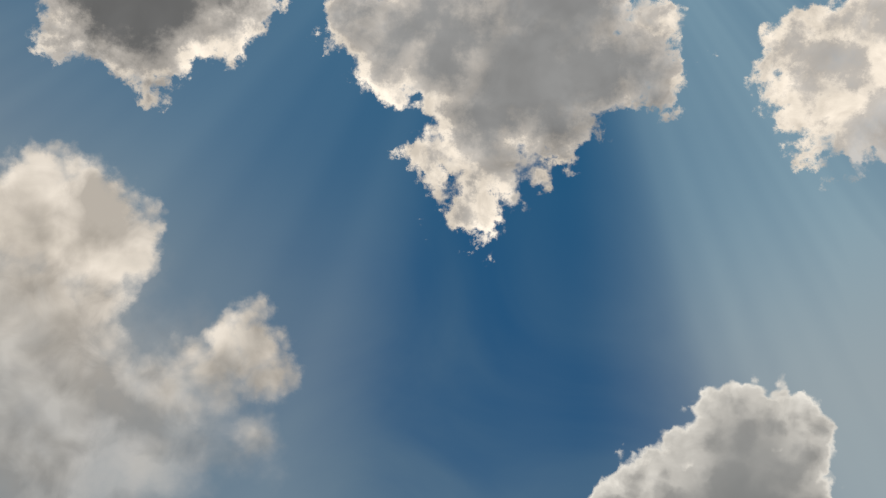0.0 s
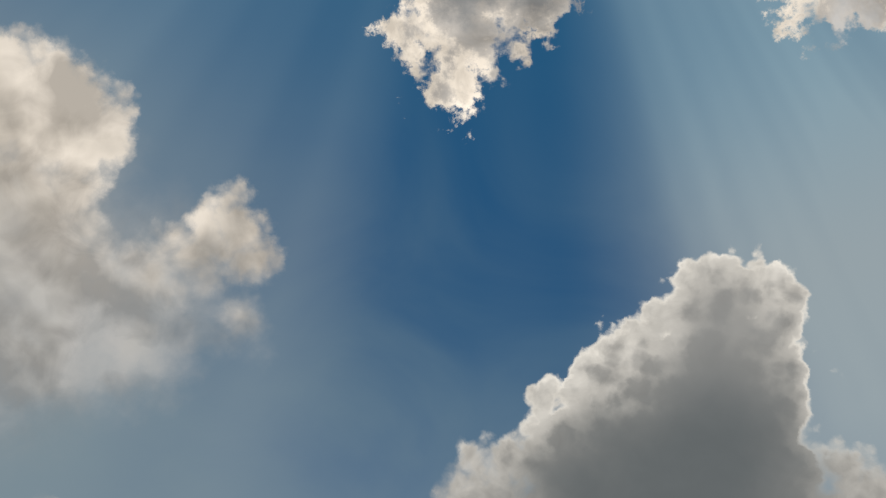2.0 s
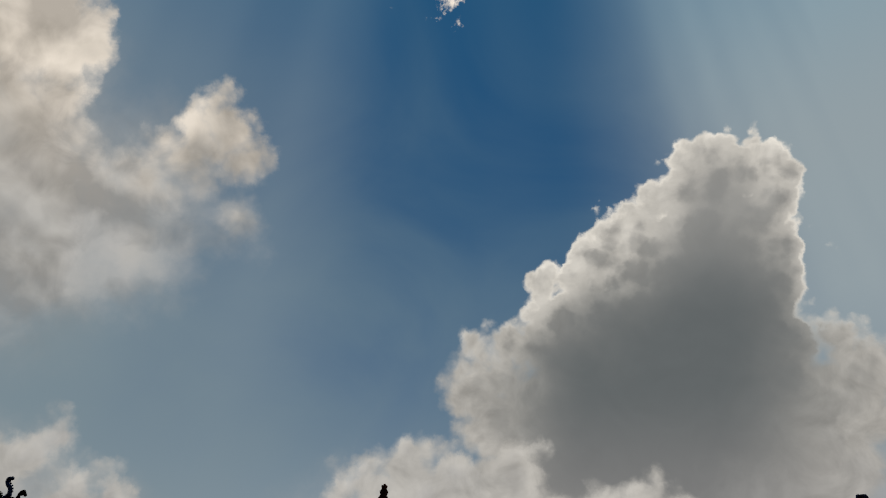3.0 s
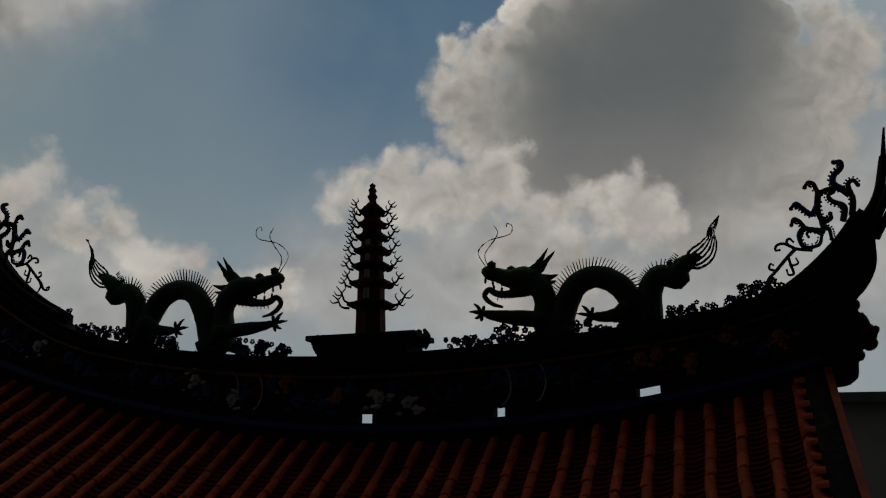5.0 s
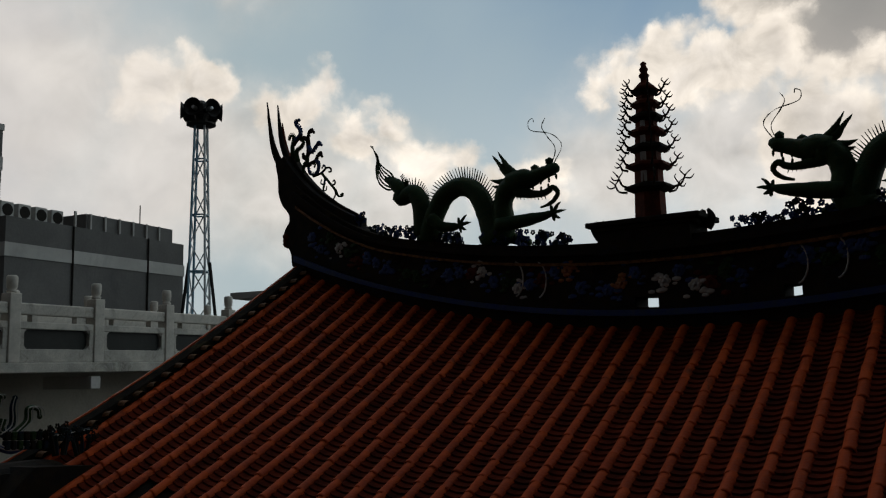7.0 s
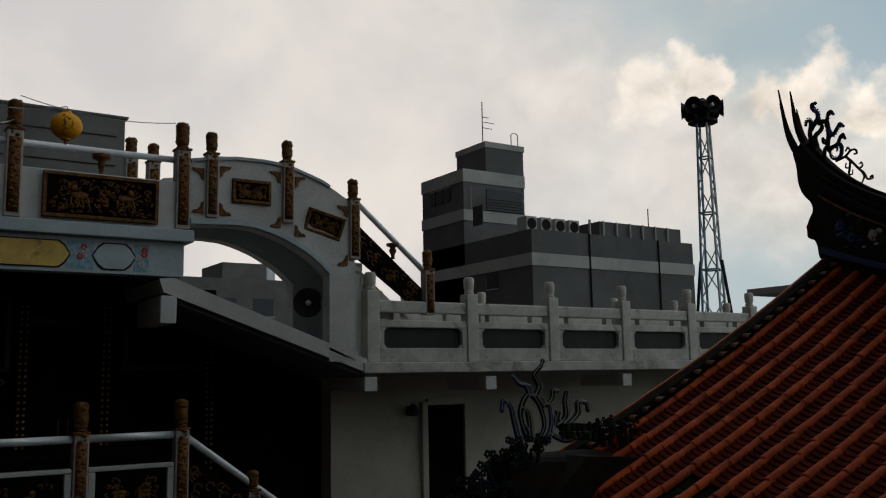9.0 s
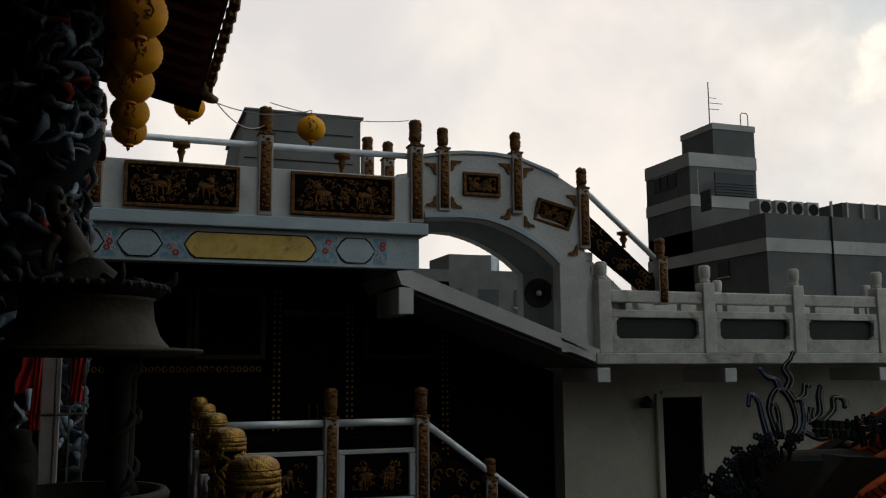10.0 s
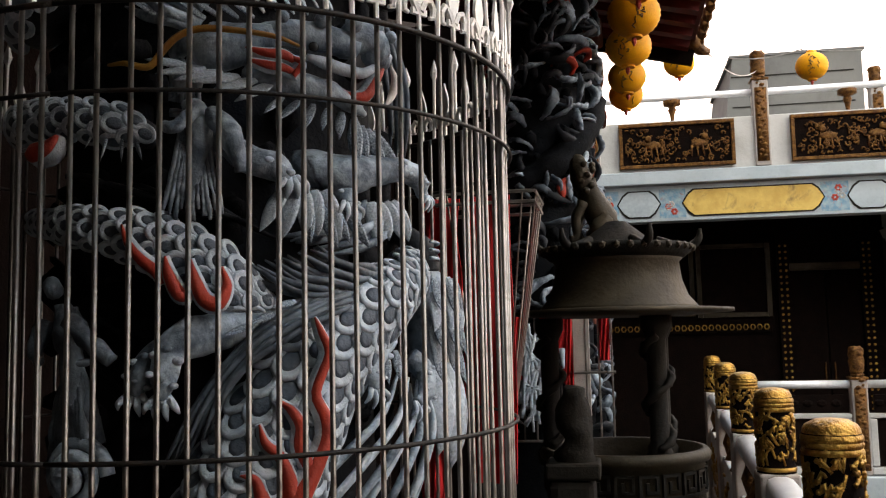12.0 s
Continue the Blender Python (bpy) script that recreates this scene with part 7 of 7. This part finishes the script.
# second dragon column, farther along the hall front
def far_column(x, y, seed, r=0.30):
    rnd = random.Random(seed)
    t = thing("dragon_column", "dark grey stone column densely carved with dragons and clouds", "column", Matrix.Translation((x, y, 0)), "dragon columns")
    bm = turned(B(), [(r * 1.4, 0), (r * 1.5, 0.2), (r * 1.1, 0.3), (r, 0.45), (r, 4.2)], 24)
    part("shaft", lump(bm, 0.04, 6), GREY_SHADE, t, "", True)
    c = [(40 + 70 * k, 0.6 + 0.42 * k + 0.1 * math.sin(k * 2), r + 0.05, 0.085) for k in range(9)]
    bm = B()
    limb(bm, feature(c, 0), 90, 10)
    lump(bm, 0.03, 22)
    part("coil", bm, GREY_SHADE, t, "", True)
    for k in range(240):
        bm = B()
        a, z = rnd.uniform(-60, 120), rnd.uniform(0.9, 3.9)
        s = rnd.uniform(0.35, 0.85)
        turn_way, hook, run_len = rnd.uniform(0, 6.28), rnd.choice((-1, 1)) * rnd.uniform(0.2, 0.9), rnd.uniform(0.03, 0.055)
        q, aa, zz = [], a, z
        for i in range(6):
            q.append((aa, zz, r + 0.03 + 0.07 * math.sin(0.6 * i), (0.006 + 0.036 * math.sin(math.pi * (i + 0.4) / 6)) * s))
            aa += math.degrees(run_len / r) * math.cos(turn_way + hook * i * 0.7)
            zz += run_len * math.sin(turn_way + hook * i * 0.7)
        limb(bm, feature(q, 0), 14, 7, 0.55)
        lump(bm, 0.012, 34, k)
        part("carving", bm, (GREY_CARVING, SLATE_CARVING, SLATE_DARK, SLATE_CARVING)[k % 4] if k % 41 != 36 else FLAME_RED, t, "", True)
    bm = B()
    for k in range(170):
        a, z = rnd.uniform(-80, 120), rnd.uniform(0.9, 4.0)
        ball(bm, feature([(a, z, r + rnd.uniform(0, 0.06), 0)], 0)[0][:3], rnd.uniform(0.02, 0.05), 1, (1, 1, rnd.uniform(0.5, 1.5)))
    tagged(part("carved_clouds", lump(bm, 0.02, 20), GREY_SHADE, t, "", True), kind="stuff")


far_column(-6.35, -0.42, 5, 0.29)

# ---- incense burner ----
burner = thing("incense_burner", "dusty bronze incense burner with a flared canopy on carved posts", "incense burner", Matrix.Translation((-4.6, 0.02, 0)))
part("bowl", turned(B(), [(0.20, 0.0), (0.24, 0.1), (0.16, 0.3), (0.2, 0.5), (0.32, 0.7), (0.345, 0.82), (0.345, 0.97), (0.37, 0.985), (0.375, 1.01), (0.36, 1.03), (0.335, 1.03), (0.33, 0.9), (0.1, 0.88)], 40), BRONZE, burner, "", True)
for k in range(22):
    a = 2 * math.pi * k / 22
    m = Matrix.Rotation(a, 4, "Z") @ Matrix.Translation((0.348, 0, 0.90)) @ Matrix.Rotation(radians(90), 4, "Z")
    bm = B()
    for x0, z0, x1, z1 in ((-0.042, -0.045, -0.042, 0.045), (-0.042, 0.045, 0.03, 0.045), (0.03, 0.045, 0.03, -0.02), (0.03, -0.02, -0.012, -0.02), (-0.012, -0.02, -0.012, 0.015), (-0.042, -0.045, 0.048, -0.045)):
        box(bm, ((x0 + x1) / 2, 0, (z0 + z1) / 2), (abs(x1 - x0) + 0.012, 0.012, abs(z1 - z0) + 0.012))
    ob = part("meander", bm, BRONZE_DARK, burner)
    ob.matrix_basis = m
for x, y in ((0.2, 0.15), (-0.2, 0.18), (0.0, -0.315)):
    post = part("post", turned(B(), [(0.06, 0.95), (0.07, 1.0), (0.04, 1.05), (0.042, 1.5), (0.065, 1.55), (0.065, 1.6)], 12, Matrix.Translation((x, y, 0))), BRONZE_DARK, burner, "", True)
    bm = B()
    limb(bm, [(x + 0.055 * math.cos(q * 0.9), y + 0.055 * math.sin(q * 0.9), 1.04 + q * 0.034, 0.018) for q in range(15)], 60, 6)
    lump(bm, 0.01, 40)
    part("coiled_dragon", bm, BRONZE_DARK, post, "", True)
part("canopy_plate", turned(B(), [(0.3, 1.60), (0.5, 1.615), (0.5, 1.63), (0.34, 1.64)], 40), BRONZE, burner, "thin round rim plate", True)
part("canopy", turned(B(), [(0.36, 1.63), (0.345, 1.65), (0.31, 1.69), (0.285, 1.76), (0.275, 1.84), (0.29, 1.855)], 40), BRONZE, burner, "flared canopy", True)
bm = turned(B(), [(0.27, 1.85), (0.30, 1.86), (0.34, 1.895), (0.335, 1.915), (0.27, 1.90), (0.16, 1.94), (0.05, 2.03), (0.0, 2.04)], 36)
part("upper_roof", bm, BRONZE_DARK, burner, "tiled upper roof", True)
for k in range(6):
    a = radians(60 * k + 22)
    bm = B()
    limb(bm, [(0.18 * math.cos(a), 0.18 * math.sin(a), 1.94, 0.02), (0.30 * math.cos(a), 0.30 * math.sin(a), 1.90, 0.022), (0.36 * math.cos(a), 0.36 * math.sin(a), 1.93, 0.018), (0.37 * math.cos(a), 0.37 * math.sin(a), 1.98, 0.008)], 12, 6)
    part("roof_horn", bm, BRONZE_DARK, burner, "upturned roof corner", True)
bm = B()
rnd = random.Random(3)
for k in range(36):
    a = 2 * math.pi * k / 36
    ball(bm, (0.335 * math.cos(a), 0.335 * math.sin(a), 1.90), 0.018, 1)
tagged(part("edge_beads", bm, BRONZE, burner), kind="stuff")
bm = B()
limb(bm, [(0.02, 0.12, 0.04, 0.06), (0.02, 0.06, 0.12, 0.085), (0.02, 0.0, 0.24, 0.075), (0.02, -0.03, 0.34, 0.06)], 14, 12)  # sloping back
limb(bm, [(0.05, -0.05, 0.30, 0.05), (0.07, -0.06, 0.38, 0.06), (0.06, -0.07, 0.45, 0.05), (0.05, -0.07, 0.50, 0.02)], 10, 12)
for sx in (-1, 1):
    limb(bm, [(0.03 + 0.05 * sx, -0.05, 0.22, 0.035), (0.03 + 0.06 * sx, -0.09, 0.12, 0.028), (0.03 + 0.06 * sx, -0.09, 0.02, 0.026), (0.03 + 0.06 * sx, -0.13, 0.0, 0.03)], 10, 8)
    limb(bm, [(0.02 + 0.06 * sx, 0.08, 0.12, 0.045), (0.02 + 0.09 * sx, 0.04, 0.07, 0.05), (0.02 + 0.08 * sx, -0.02, 0.01, 0.03)], 10, 8)
for k in range(16):
    a = k * 2.4
    ball(bm, (0.05 + 0.065 * math.cos(a), -0.03 + 0.04 * math.sin(a), 0.28 + 0.012 * k), 0.024, 1)
lump(bm, 0.012, 24)
ob = part("stone_lion", bm, BRONZE, None, "", True)
ob.matrix_basis = Matrix.Translation((-4.68, -0.08, 1.955)) @ Matrix.Scale(0.8, 4)
tagged(ob, "small dusty stone lion seated on the burner's roof", "statue")
for k in range(2):
    t = thing("stone_lantern", "dark weathered carved stone lantern beside the burner", "stone lantern", Matrix.Translation((-3.9 + 0.1 * k, -0.17 - 0.9 * k, 0)), "stone lanterns")
    part("shaft", lump(box(B(), (0, 0, 0.5), (0.17, 0.17, 1.0), None, 0.03), 0.02, 12, k), BRONZE_DARK, t)
    part("ledge", box(B(), (0, 0, 1.03), (0.2, 0.2, 0.06), None, 0.01), BRONZE_DARK, t)
    bm = B()
    limb(bm, [(0, 0, 1.05, 0.07), (0.02, 0.02, 1.14, 0.06), (0, 0, 1.22, 0.065), (0.02, 0.01, 1.33, 0.04)], 14, 10)
    part("carved_head", lump(bm, 0.03, 18, k), BRONZE_DARK, t, "", True)
# caged second column's foot: rack with red cloths
t = thing("offering_rack", "steel rack hung with offerings beside the far column", "rack", Matrix.Translation((-5.9, -0.32, 0)))
for k in range(9):
    part("rod", tube(B(), [(0, -0.3 + 0.075 * k, 0.9), (0, -0.3 + 0.075 * k, 1.66)], 0.006, 6), CAGE_STEEL, t)
for z in (0.9, 1.3, 1.66):
    part("cross_bar", tube(B(), [(0, -0.32, z), (0, 0.32, z)], 0.008, 6), CAGE_STEEL, t)
part("pillar", box(B(), (-0.05, 0.12, 1.2), (0.1, 0.1, 0.95)), STONE_PINK, t, "pale granite post")
rnd = random.Random(8)
bm = B()
for k in range(30):
    limb(bm, [(0.03, rnd.uniform(-0.25, 0.02), rnd.uniform(0.95, 1.6), 0.02), (0.05, rnd.uniform(-0.25, 0.02), rnd.uniform(0.95, 1.6), 0.008)], 6, 5)
tagged(part("silver_ware", bm, SCALE_PALE, t, "jumble of pale metal offerings", True), kind="stuff")
for k, (y, z, w, h) in enumerate(((-0.56, 1.66, 0.08, 0.4), (-0.36, 1.64, 0.16, 0.22), (-0.33, 1.34, 0.14, 0.1), (-0.06, 1.63, 0.06, 0.26), (-0.27, 1.62, 0.05, 0.4))):
    drape("red_cloth", "bright red cloth tied to the offering rack", Matrix.Translation((-5.885, y, z)) @ Matrix.Rotation(radians(90), 4, "Z"), w, h, 20 + k)

# ---- terrace balustrade with gilded drum posts ----
P_A, P_B = Vector((-2.87, 0.52, 0)), Vector((-8.9, 0.85, 0))
XS = [-1.6, -2.87, -4.15, -5.55, -7.1, -8.9]


def gilt_post(p):
    t = thing("drum_post", "pinkish granite post with a gilded drum cap carved with dragons", "post", Matrix.Translation(p), "gilded balustrade posts")
    part("shaft", box(B(), (0, 0, 0.4925), (0.15, 0.15, 0.985), None, 0.01), STONE_PINK, t)
    cap = turned(B(), [(0.072, 0.985), (0.073, 1.01), (0.067, 1.02), (0.068, 1.23), (0.071, 1.25), (0.071, 1.27), (0.065, 1.28), (0.06, 1.29), (0.04, 1.30), (0.0, 1.303)], 24)
    c = part("drum_cap", cap, SHADED_LACQUER, t, "gilded drum cap", True)
    part("crown", turned(B(), [(0.073, 1.248), (0.0755, 1.254), (0.075, 1.264), (0.071, 1.268), (0.069, 1.281), (0.062, 1.292), (0.04, 1.304), (0.0, 1.308)], 24), GOLD, c, "domed gilded crown", True)
    for z in (1.0, 1.225, 1.243):
        part("band", turned(B(), [(0.073, z - 0.008), (0.076, z), (0.073, z + 0.008)], 24), GOLD, c, "", True)
    rnd = random.Random(int(p.x * 10))
    bm = B()
    for k in range(120):
        a, z = rnd.uniform(0, 6.28), rnd.uniform(1.025, 1.215)
        limb(bm, [(0.069 * math.cos(a + 0.14 * i), 0.069 * math.sin(a + 0.14 * i), z + rnd.uniform(-0.015, 0.015) * i, 0.0085 - 0.0014 * i) for i in range(4)], 6, 5)
    tagged(part("relief", bm, GOLD, c, "gilded dragon relief", True), kind="stuff")
    return t


line = [Vector((x, P_A.y + (P_B.y - P_A.y) * (x - P_A.x) / (P_B.x - P_A.x), 0)) for x in XS]
for p in line:
    gilt_post(p)
for a, b in zip(line, line[1:]):
    d = b - a
    m = Matrix.Translation((a + b) / 2) @ Matrix.Rotation(math.atan2(d.y, d.x), 4, "Z")
    L = d.length - 0.17
    t = thing("balustrade_panel", "white stone balustrade with rounded rail and gilded relief", "balustrade", m, "terrace balustrades")
    bm = B()
    box(bm, (0, 0, 0.93), (L, 0.11, 0.11), None, 0.035)
    part("top_rail", bm, RAIL_STEEL, t, "", True)
    part("panel", box(B(), (0, 0, 0.42), (L, 0.09, 0.5), None, 0.01), PLASTER, t)
    part("foot", box(B(), (0, 0, 0.085), (L, 0.12, 0.17), None, 0.01), STONE_PINK, t)
    for s in (-1, 1):
        bm = B()
        carved_field(bm, L * 0.8, 0.34, int(a.x * 10) + s, 0.6)
        ob = tagged(part("relief", bm, GOLD, t, "gilded relief of beasts", True), kind="stuff")
        ob.matrix_basis = Matrix.Translation((0, s * 0.048, 0.42)) @ Matrix.Rotation(0 if s < 0 else math.pi, 4, "Z")
    for k in range(3):
        part("strut", turned(B(), [(0.05, 0.67), (0.03, 0.7), (0.055, 0.78), (0.03, 0.85), (0.045, 0.88)], 10, Matrix.Translation((L * (k - 1) * 0.36, 0, 0))), GOLD_OLD, t, "gilded vase strut", True)

# lower gallery balustrade, facing the terrace
GX = -8.9
plain("gallery_kerb", (GX, 1.95, 0.13), (0.24, 2.2, 0.27), PLASTER_BLUE, "pale plastered kerb of the lower gallery", "kerb", 0.01)
for y in (2.06, 2.96):
    carved_post(y, 0.27, 1.08, 1.37, GX, 0.13)
for y0, y1 in ((0.93, 1.99), (2.13, 2.89)):
    L, yc = y1 - y0, (y0 + y1) / 2
    t = thing("gallery_panel", "white framed carved brown panel of the lower gallery balustrade", "balustrade", Matrix.Translation((GX, yc, 0.27)) @ RAIL_FACE, "gallery balustrades")
    part("pipe", tube(B(), [(-L / 2, 0, 0.77), (L / 2, 0, 0.77)], 0.036, 12), RAIL_STEEL, t, "pale pipe rail", True)
    part("frame_top", box(B(), (0, 0, 0.50), (L, 0.09, 0.04), None, 0.008), PLASTER, t)
    part("frame_foot", box(B(), (0, 0, 0.035), (L, 0.09, 0.06), None, 0.008), PLASTER, t)
    for s in (-1, 1):
        part("frame_side", box(B(), (s * (L / 2 - 0.03), 0, 0.275), (0.06, 0.09, 0.40), None, 0.008), PLASTER, t)
    part("board", box(B(), (0, 0, 0.275), (L - 0.13, 0.04, 0.40)), SHADED_LACQUER, t)
    bm = B()
    carved_field(bm, L - 0.26, 0.28, int(y0 * 31), 0.8)
    ob = tagged(part("relief", bm, GOLD_OLD, t, "gilded relief", True), kind="stuff")
    ob.location = (0, -0.022, 0.275)
    bm = B()
    box(bm, (0, 0, 0.61), (L - 0.1, 0.05, 0.14))
    for k in range(8):
        ball(bm, ((k - 3.5) * L * 0.11, -0.03, 0.61), 0.035, 1, (1.4, 0.5, 1))
    part("carved_strip", bm, SHADED_LACQUER, t, "dark carved strip")
t = thing("stair_balustrade", "carved brown stair balustrade with pale pipe rail going down", "balustrade", Matrix.Translation((GX, 0, 0)))
part("pipe", tube(B(), [(0, 3.0, 1.02), (0, 3.9, 0.36), (0, 6.0, -1.2)], 0.034, 12), RAIL_STEEL, t, "pale pipe rail", True)
part("side_board", slab(B(), [(3.03, 0.86), (3.9, 0.22), (6.0, -1.34), (6.0, -1.8), (3.03, 0.36)], 0.06, RAIL_FACE), SHADED_LACQUER, t)
bm = B()
rnd = random.Random(5)
for k in range(40):
    f = rnd.random()
    y, z = 3.08 + 1.5 * f, 0.58 - 1.1 * f + rnd.uniform(-0.16, 0.16)
    tube(bm, [(0.036, y + 0.04 * math.cos(i * 0.9), z + 0.04 * math.sin(i * 0.9)) for i in range(6)], 0.008, 4)
part("relief", bm, GOLD_OLD, t, "gilded scrolls")
carved_post(3.68, -0.1, 0.46, 0.66, GX, 0.12)
for k, (x, y, z) in enumerate(((-7.5, 4.1, 0.28), (-7.2, 5.0, 0.3))):
    t = thing("pale_post", "short pale round post standing in the court", "post", Matrix.Translation((x, y, -4.6)), "court posts")
    part("shaft", turned(B(), [(0.05, 0), (0.05, 4.7 + z), (0.055, 4.72 + z), (0.0, 4.76 + z)], 12), STONE_WHITE, t, "", True)

# doors and panels of the hall front behind the gallery
HX = -11.19
for y0, y1, z0, z1, mt in ((-3.0, 0.9, 1.72, 2.45, SHADED_LACQUER), (0.98, 1.74, 1.70, 2.48, SHADED_LACQUER), (3.0, 3.9, 1.70, 2.48, SHADED_LACQUER)):
    t = thing("wall_panel", "dark framed painted panel on the hall front", "wall panel", Matrix.Translation((HX, (y0 + y1) / 2, (z0 + z1) / 2)), "hall wall panels")
    w, h = y1 - y0, z1 - z0
    part("board", box(B(), (0, 0, 0), (0.03, w, h)), mt, t)
    for s in (-1, 1):
        part("frame", box(B(), (0.02, s * (w / 2), 0), (0.05, 0.05, h + 0.05)), BRONZE, t)
        part("frame", box(B(), (0.02, 0, s * (h / 2)), (0.05, w - 0.06, 0.05)), BRONZE, t)
for y0, y1 in ((-3.0, 1.78),):
    t = thing("gilded_frieze", "gilded pierced frieze along the hall front", "frieze", Matrix.Translation((HX + 0.03, (y0 + y1) / 2, 1.56)))
    part("board", box(B(), (0, 0, 0), (0.03, y1 - y0, 0.12)), SHADED_LACQUER, t)
    bm = B()
    for k in range(int((y1 - y0) / 0.075)):
        tube(bm, [(0.02, -(y1 - y0) / 2 + 0.04 + 0.075 * k + 0.026 * math.cos(q * 1.05), 0.032 * math.sin(q * 1.05)) for q in range(7)], 0.007, 4)
    tagged(part("fretwork", bm, GOLD, t), kind="stuff")
for y in (1.9, 2.78, 4.0):
    t = thing("door_jamb", "dark door jamb studded with gilded flowers", "door frame", Matrix.Translation((HX + 0.03, y, 0)), "gilded door jambs", "structure")
    part("board", box(B(), (0, 0, 1.35), (0.06, 0.13, 2.6)), SHADED_LACQUER, t)
    bm = B()
    for k in range(34):
        for s in (-1, 1):
            ball(bm, (0.032, s * 0.03, 0.15 + k * 0.07), 0.016, 1, (0.5, 1, 1))
    tagged(part("stud", bm, GOLD, t), kind="stuff")
t = thing("door_2", "dark double door standing between gilded jambs", "door", Matrix.Translation((HX, 2.34, 0)), kind="structure")
for s in (-1, 1):
    part("leaf", box(B(), (0, s * 0.19, 1.1), (0.05, 0.37, 2.1), None, 0.008), SHADED_LACQUER, t)
    part("handle", tube(B(), [(0.04, s * 0.05, 0.95), (0.05, s * 0.05, 1.15)], 0.008, 6), GOLD_OLD, t, "dull brass handle")
part("lintel", box(B(), (0.02, 0, 2.22), (0.06, 0.74, 0.08)), BRONZE, t)

# ---- lanterns ----
def lantern(p, r, label="round yellow paper lantern with dark brush marks"):
    t = thing("paper_lantern", label, "lantern", Matrix.Translation(p) @ Matrix.Rotation(random.uniform(-0.3, 0.3), 4, "Z") @ Matrix.Rotation(random.uniform(-0.06, 0.06), 4, "X"), "yellow lanterns")
    prof = []
    for k in range(31):
        a = -math.pi / 2 + math.pi * k / 30
        rr = r * math.cos(a) * (1 + 0.018 * math.cos(k * math.pi))
        if rr > r * 0.26:
            prof.append((rr, r * 0.9 * math.sin(a)))
    part("shade", turned(B(), prof, 24), LANTERN, t, "ribbed yellow shade", True)
    for s in (-1, 1):
        part("ring", turned(B(), [(r * 0.3, s * r * 0.86 - 0.012), (r * 0.32, s * r * 0.86), (r * 0.3, s * r * 0.86 + 0.018)], 16), LANTERN, t)
    part("tassel", tube(B(), [(0, 0, -r * 0.9), (0, 0, -r * 1.1), (0, 0, -r * 1.25)], [0.012, 0.016, 0.004], 6), FLAME_RED, t, "small red tassel")
    part("cord", tube(B(), [(0, 0, r * 0.86), (0, 0, r * 1.3)], 0.004, 5), IRON, t)
    rnd = random.Random(int(p[0] * 100))
    for k in range(3):
        bm = B()
        for q in range(3):
            a0 = rnd.uniform(-0.35, 0.35)
            z0 = 0.45 - 0.4 * k + rnd.uniform(-0.1, 0.1)
            pts = []
            for i in range(5):
                a, e = a0 + rnd.uniform(-0.12, 0.12), z0 - 0.09 * i * (q - 0.6)
                pts.append((1.01 * r * math.cos(a) * math.cos(e), 1.01 * r * math.sin(a) * math.cos(e), 0.91 * r * math.sin(e)))
            tube(bm, pts, r * 0.035, 4)
        part("brush_mark", bm, INK, t, "dark brush mark")


for x, r in ((-4.4, 0.15), (-5.0, 0.15), (-5.6, 0.15), (-6.2, 0.145), (-6.9, 0.135), (-7.4, 0.13)):
    lantern((x, 0.16 + (0.02 if x > -6 else 0.0), 3.345), r)
lantern((-8.8, 0.68, 3.97), 0.14, "round yellow paper lantern hung beyond the eave corner")
lantern((-8.6, 1.78, 3.80), 0.135, "round yellow paper lantern hung before the balcony")
for k, (a, b, sag) in enumerate((((-7.7, 0.80, 3.74), (-9.7, 1.5, 4.1), 0.12), ((-7.7, 0.80, 3.76), (-8.8, 0.68, 4.12), 0.03), ((-8.8, 0.68, 4.13), (-8.6, 1.78, 3.98), 0.12), ((-9.7, 1.55, 4.35), (-9.75, 3.1, 4.3), 0.08))):
    pts = [Vector(a).lerp(Vector(b), i / 14) - Vector((0, 0, sag * 4 * (i / 14) * (1 - i / 14))) for i in range(15)]
    ob = part("cable", tube(B(), pts, 0.005, 4), CAGE_STEEL)
    tagged(ob, "thin pale cable strung from the eave", "cable", "cables")
row = part("cable", tube(B(), [(x, 0.17, 3.55) for x in (-4.0, -5.5, -7.6)], 0.005, 4), IRON)
tagged(row, "dark cord carrying the row of lanterns", "cable", "cables")
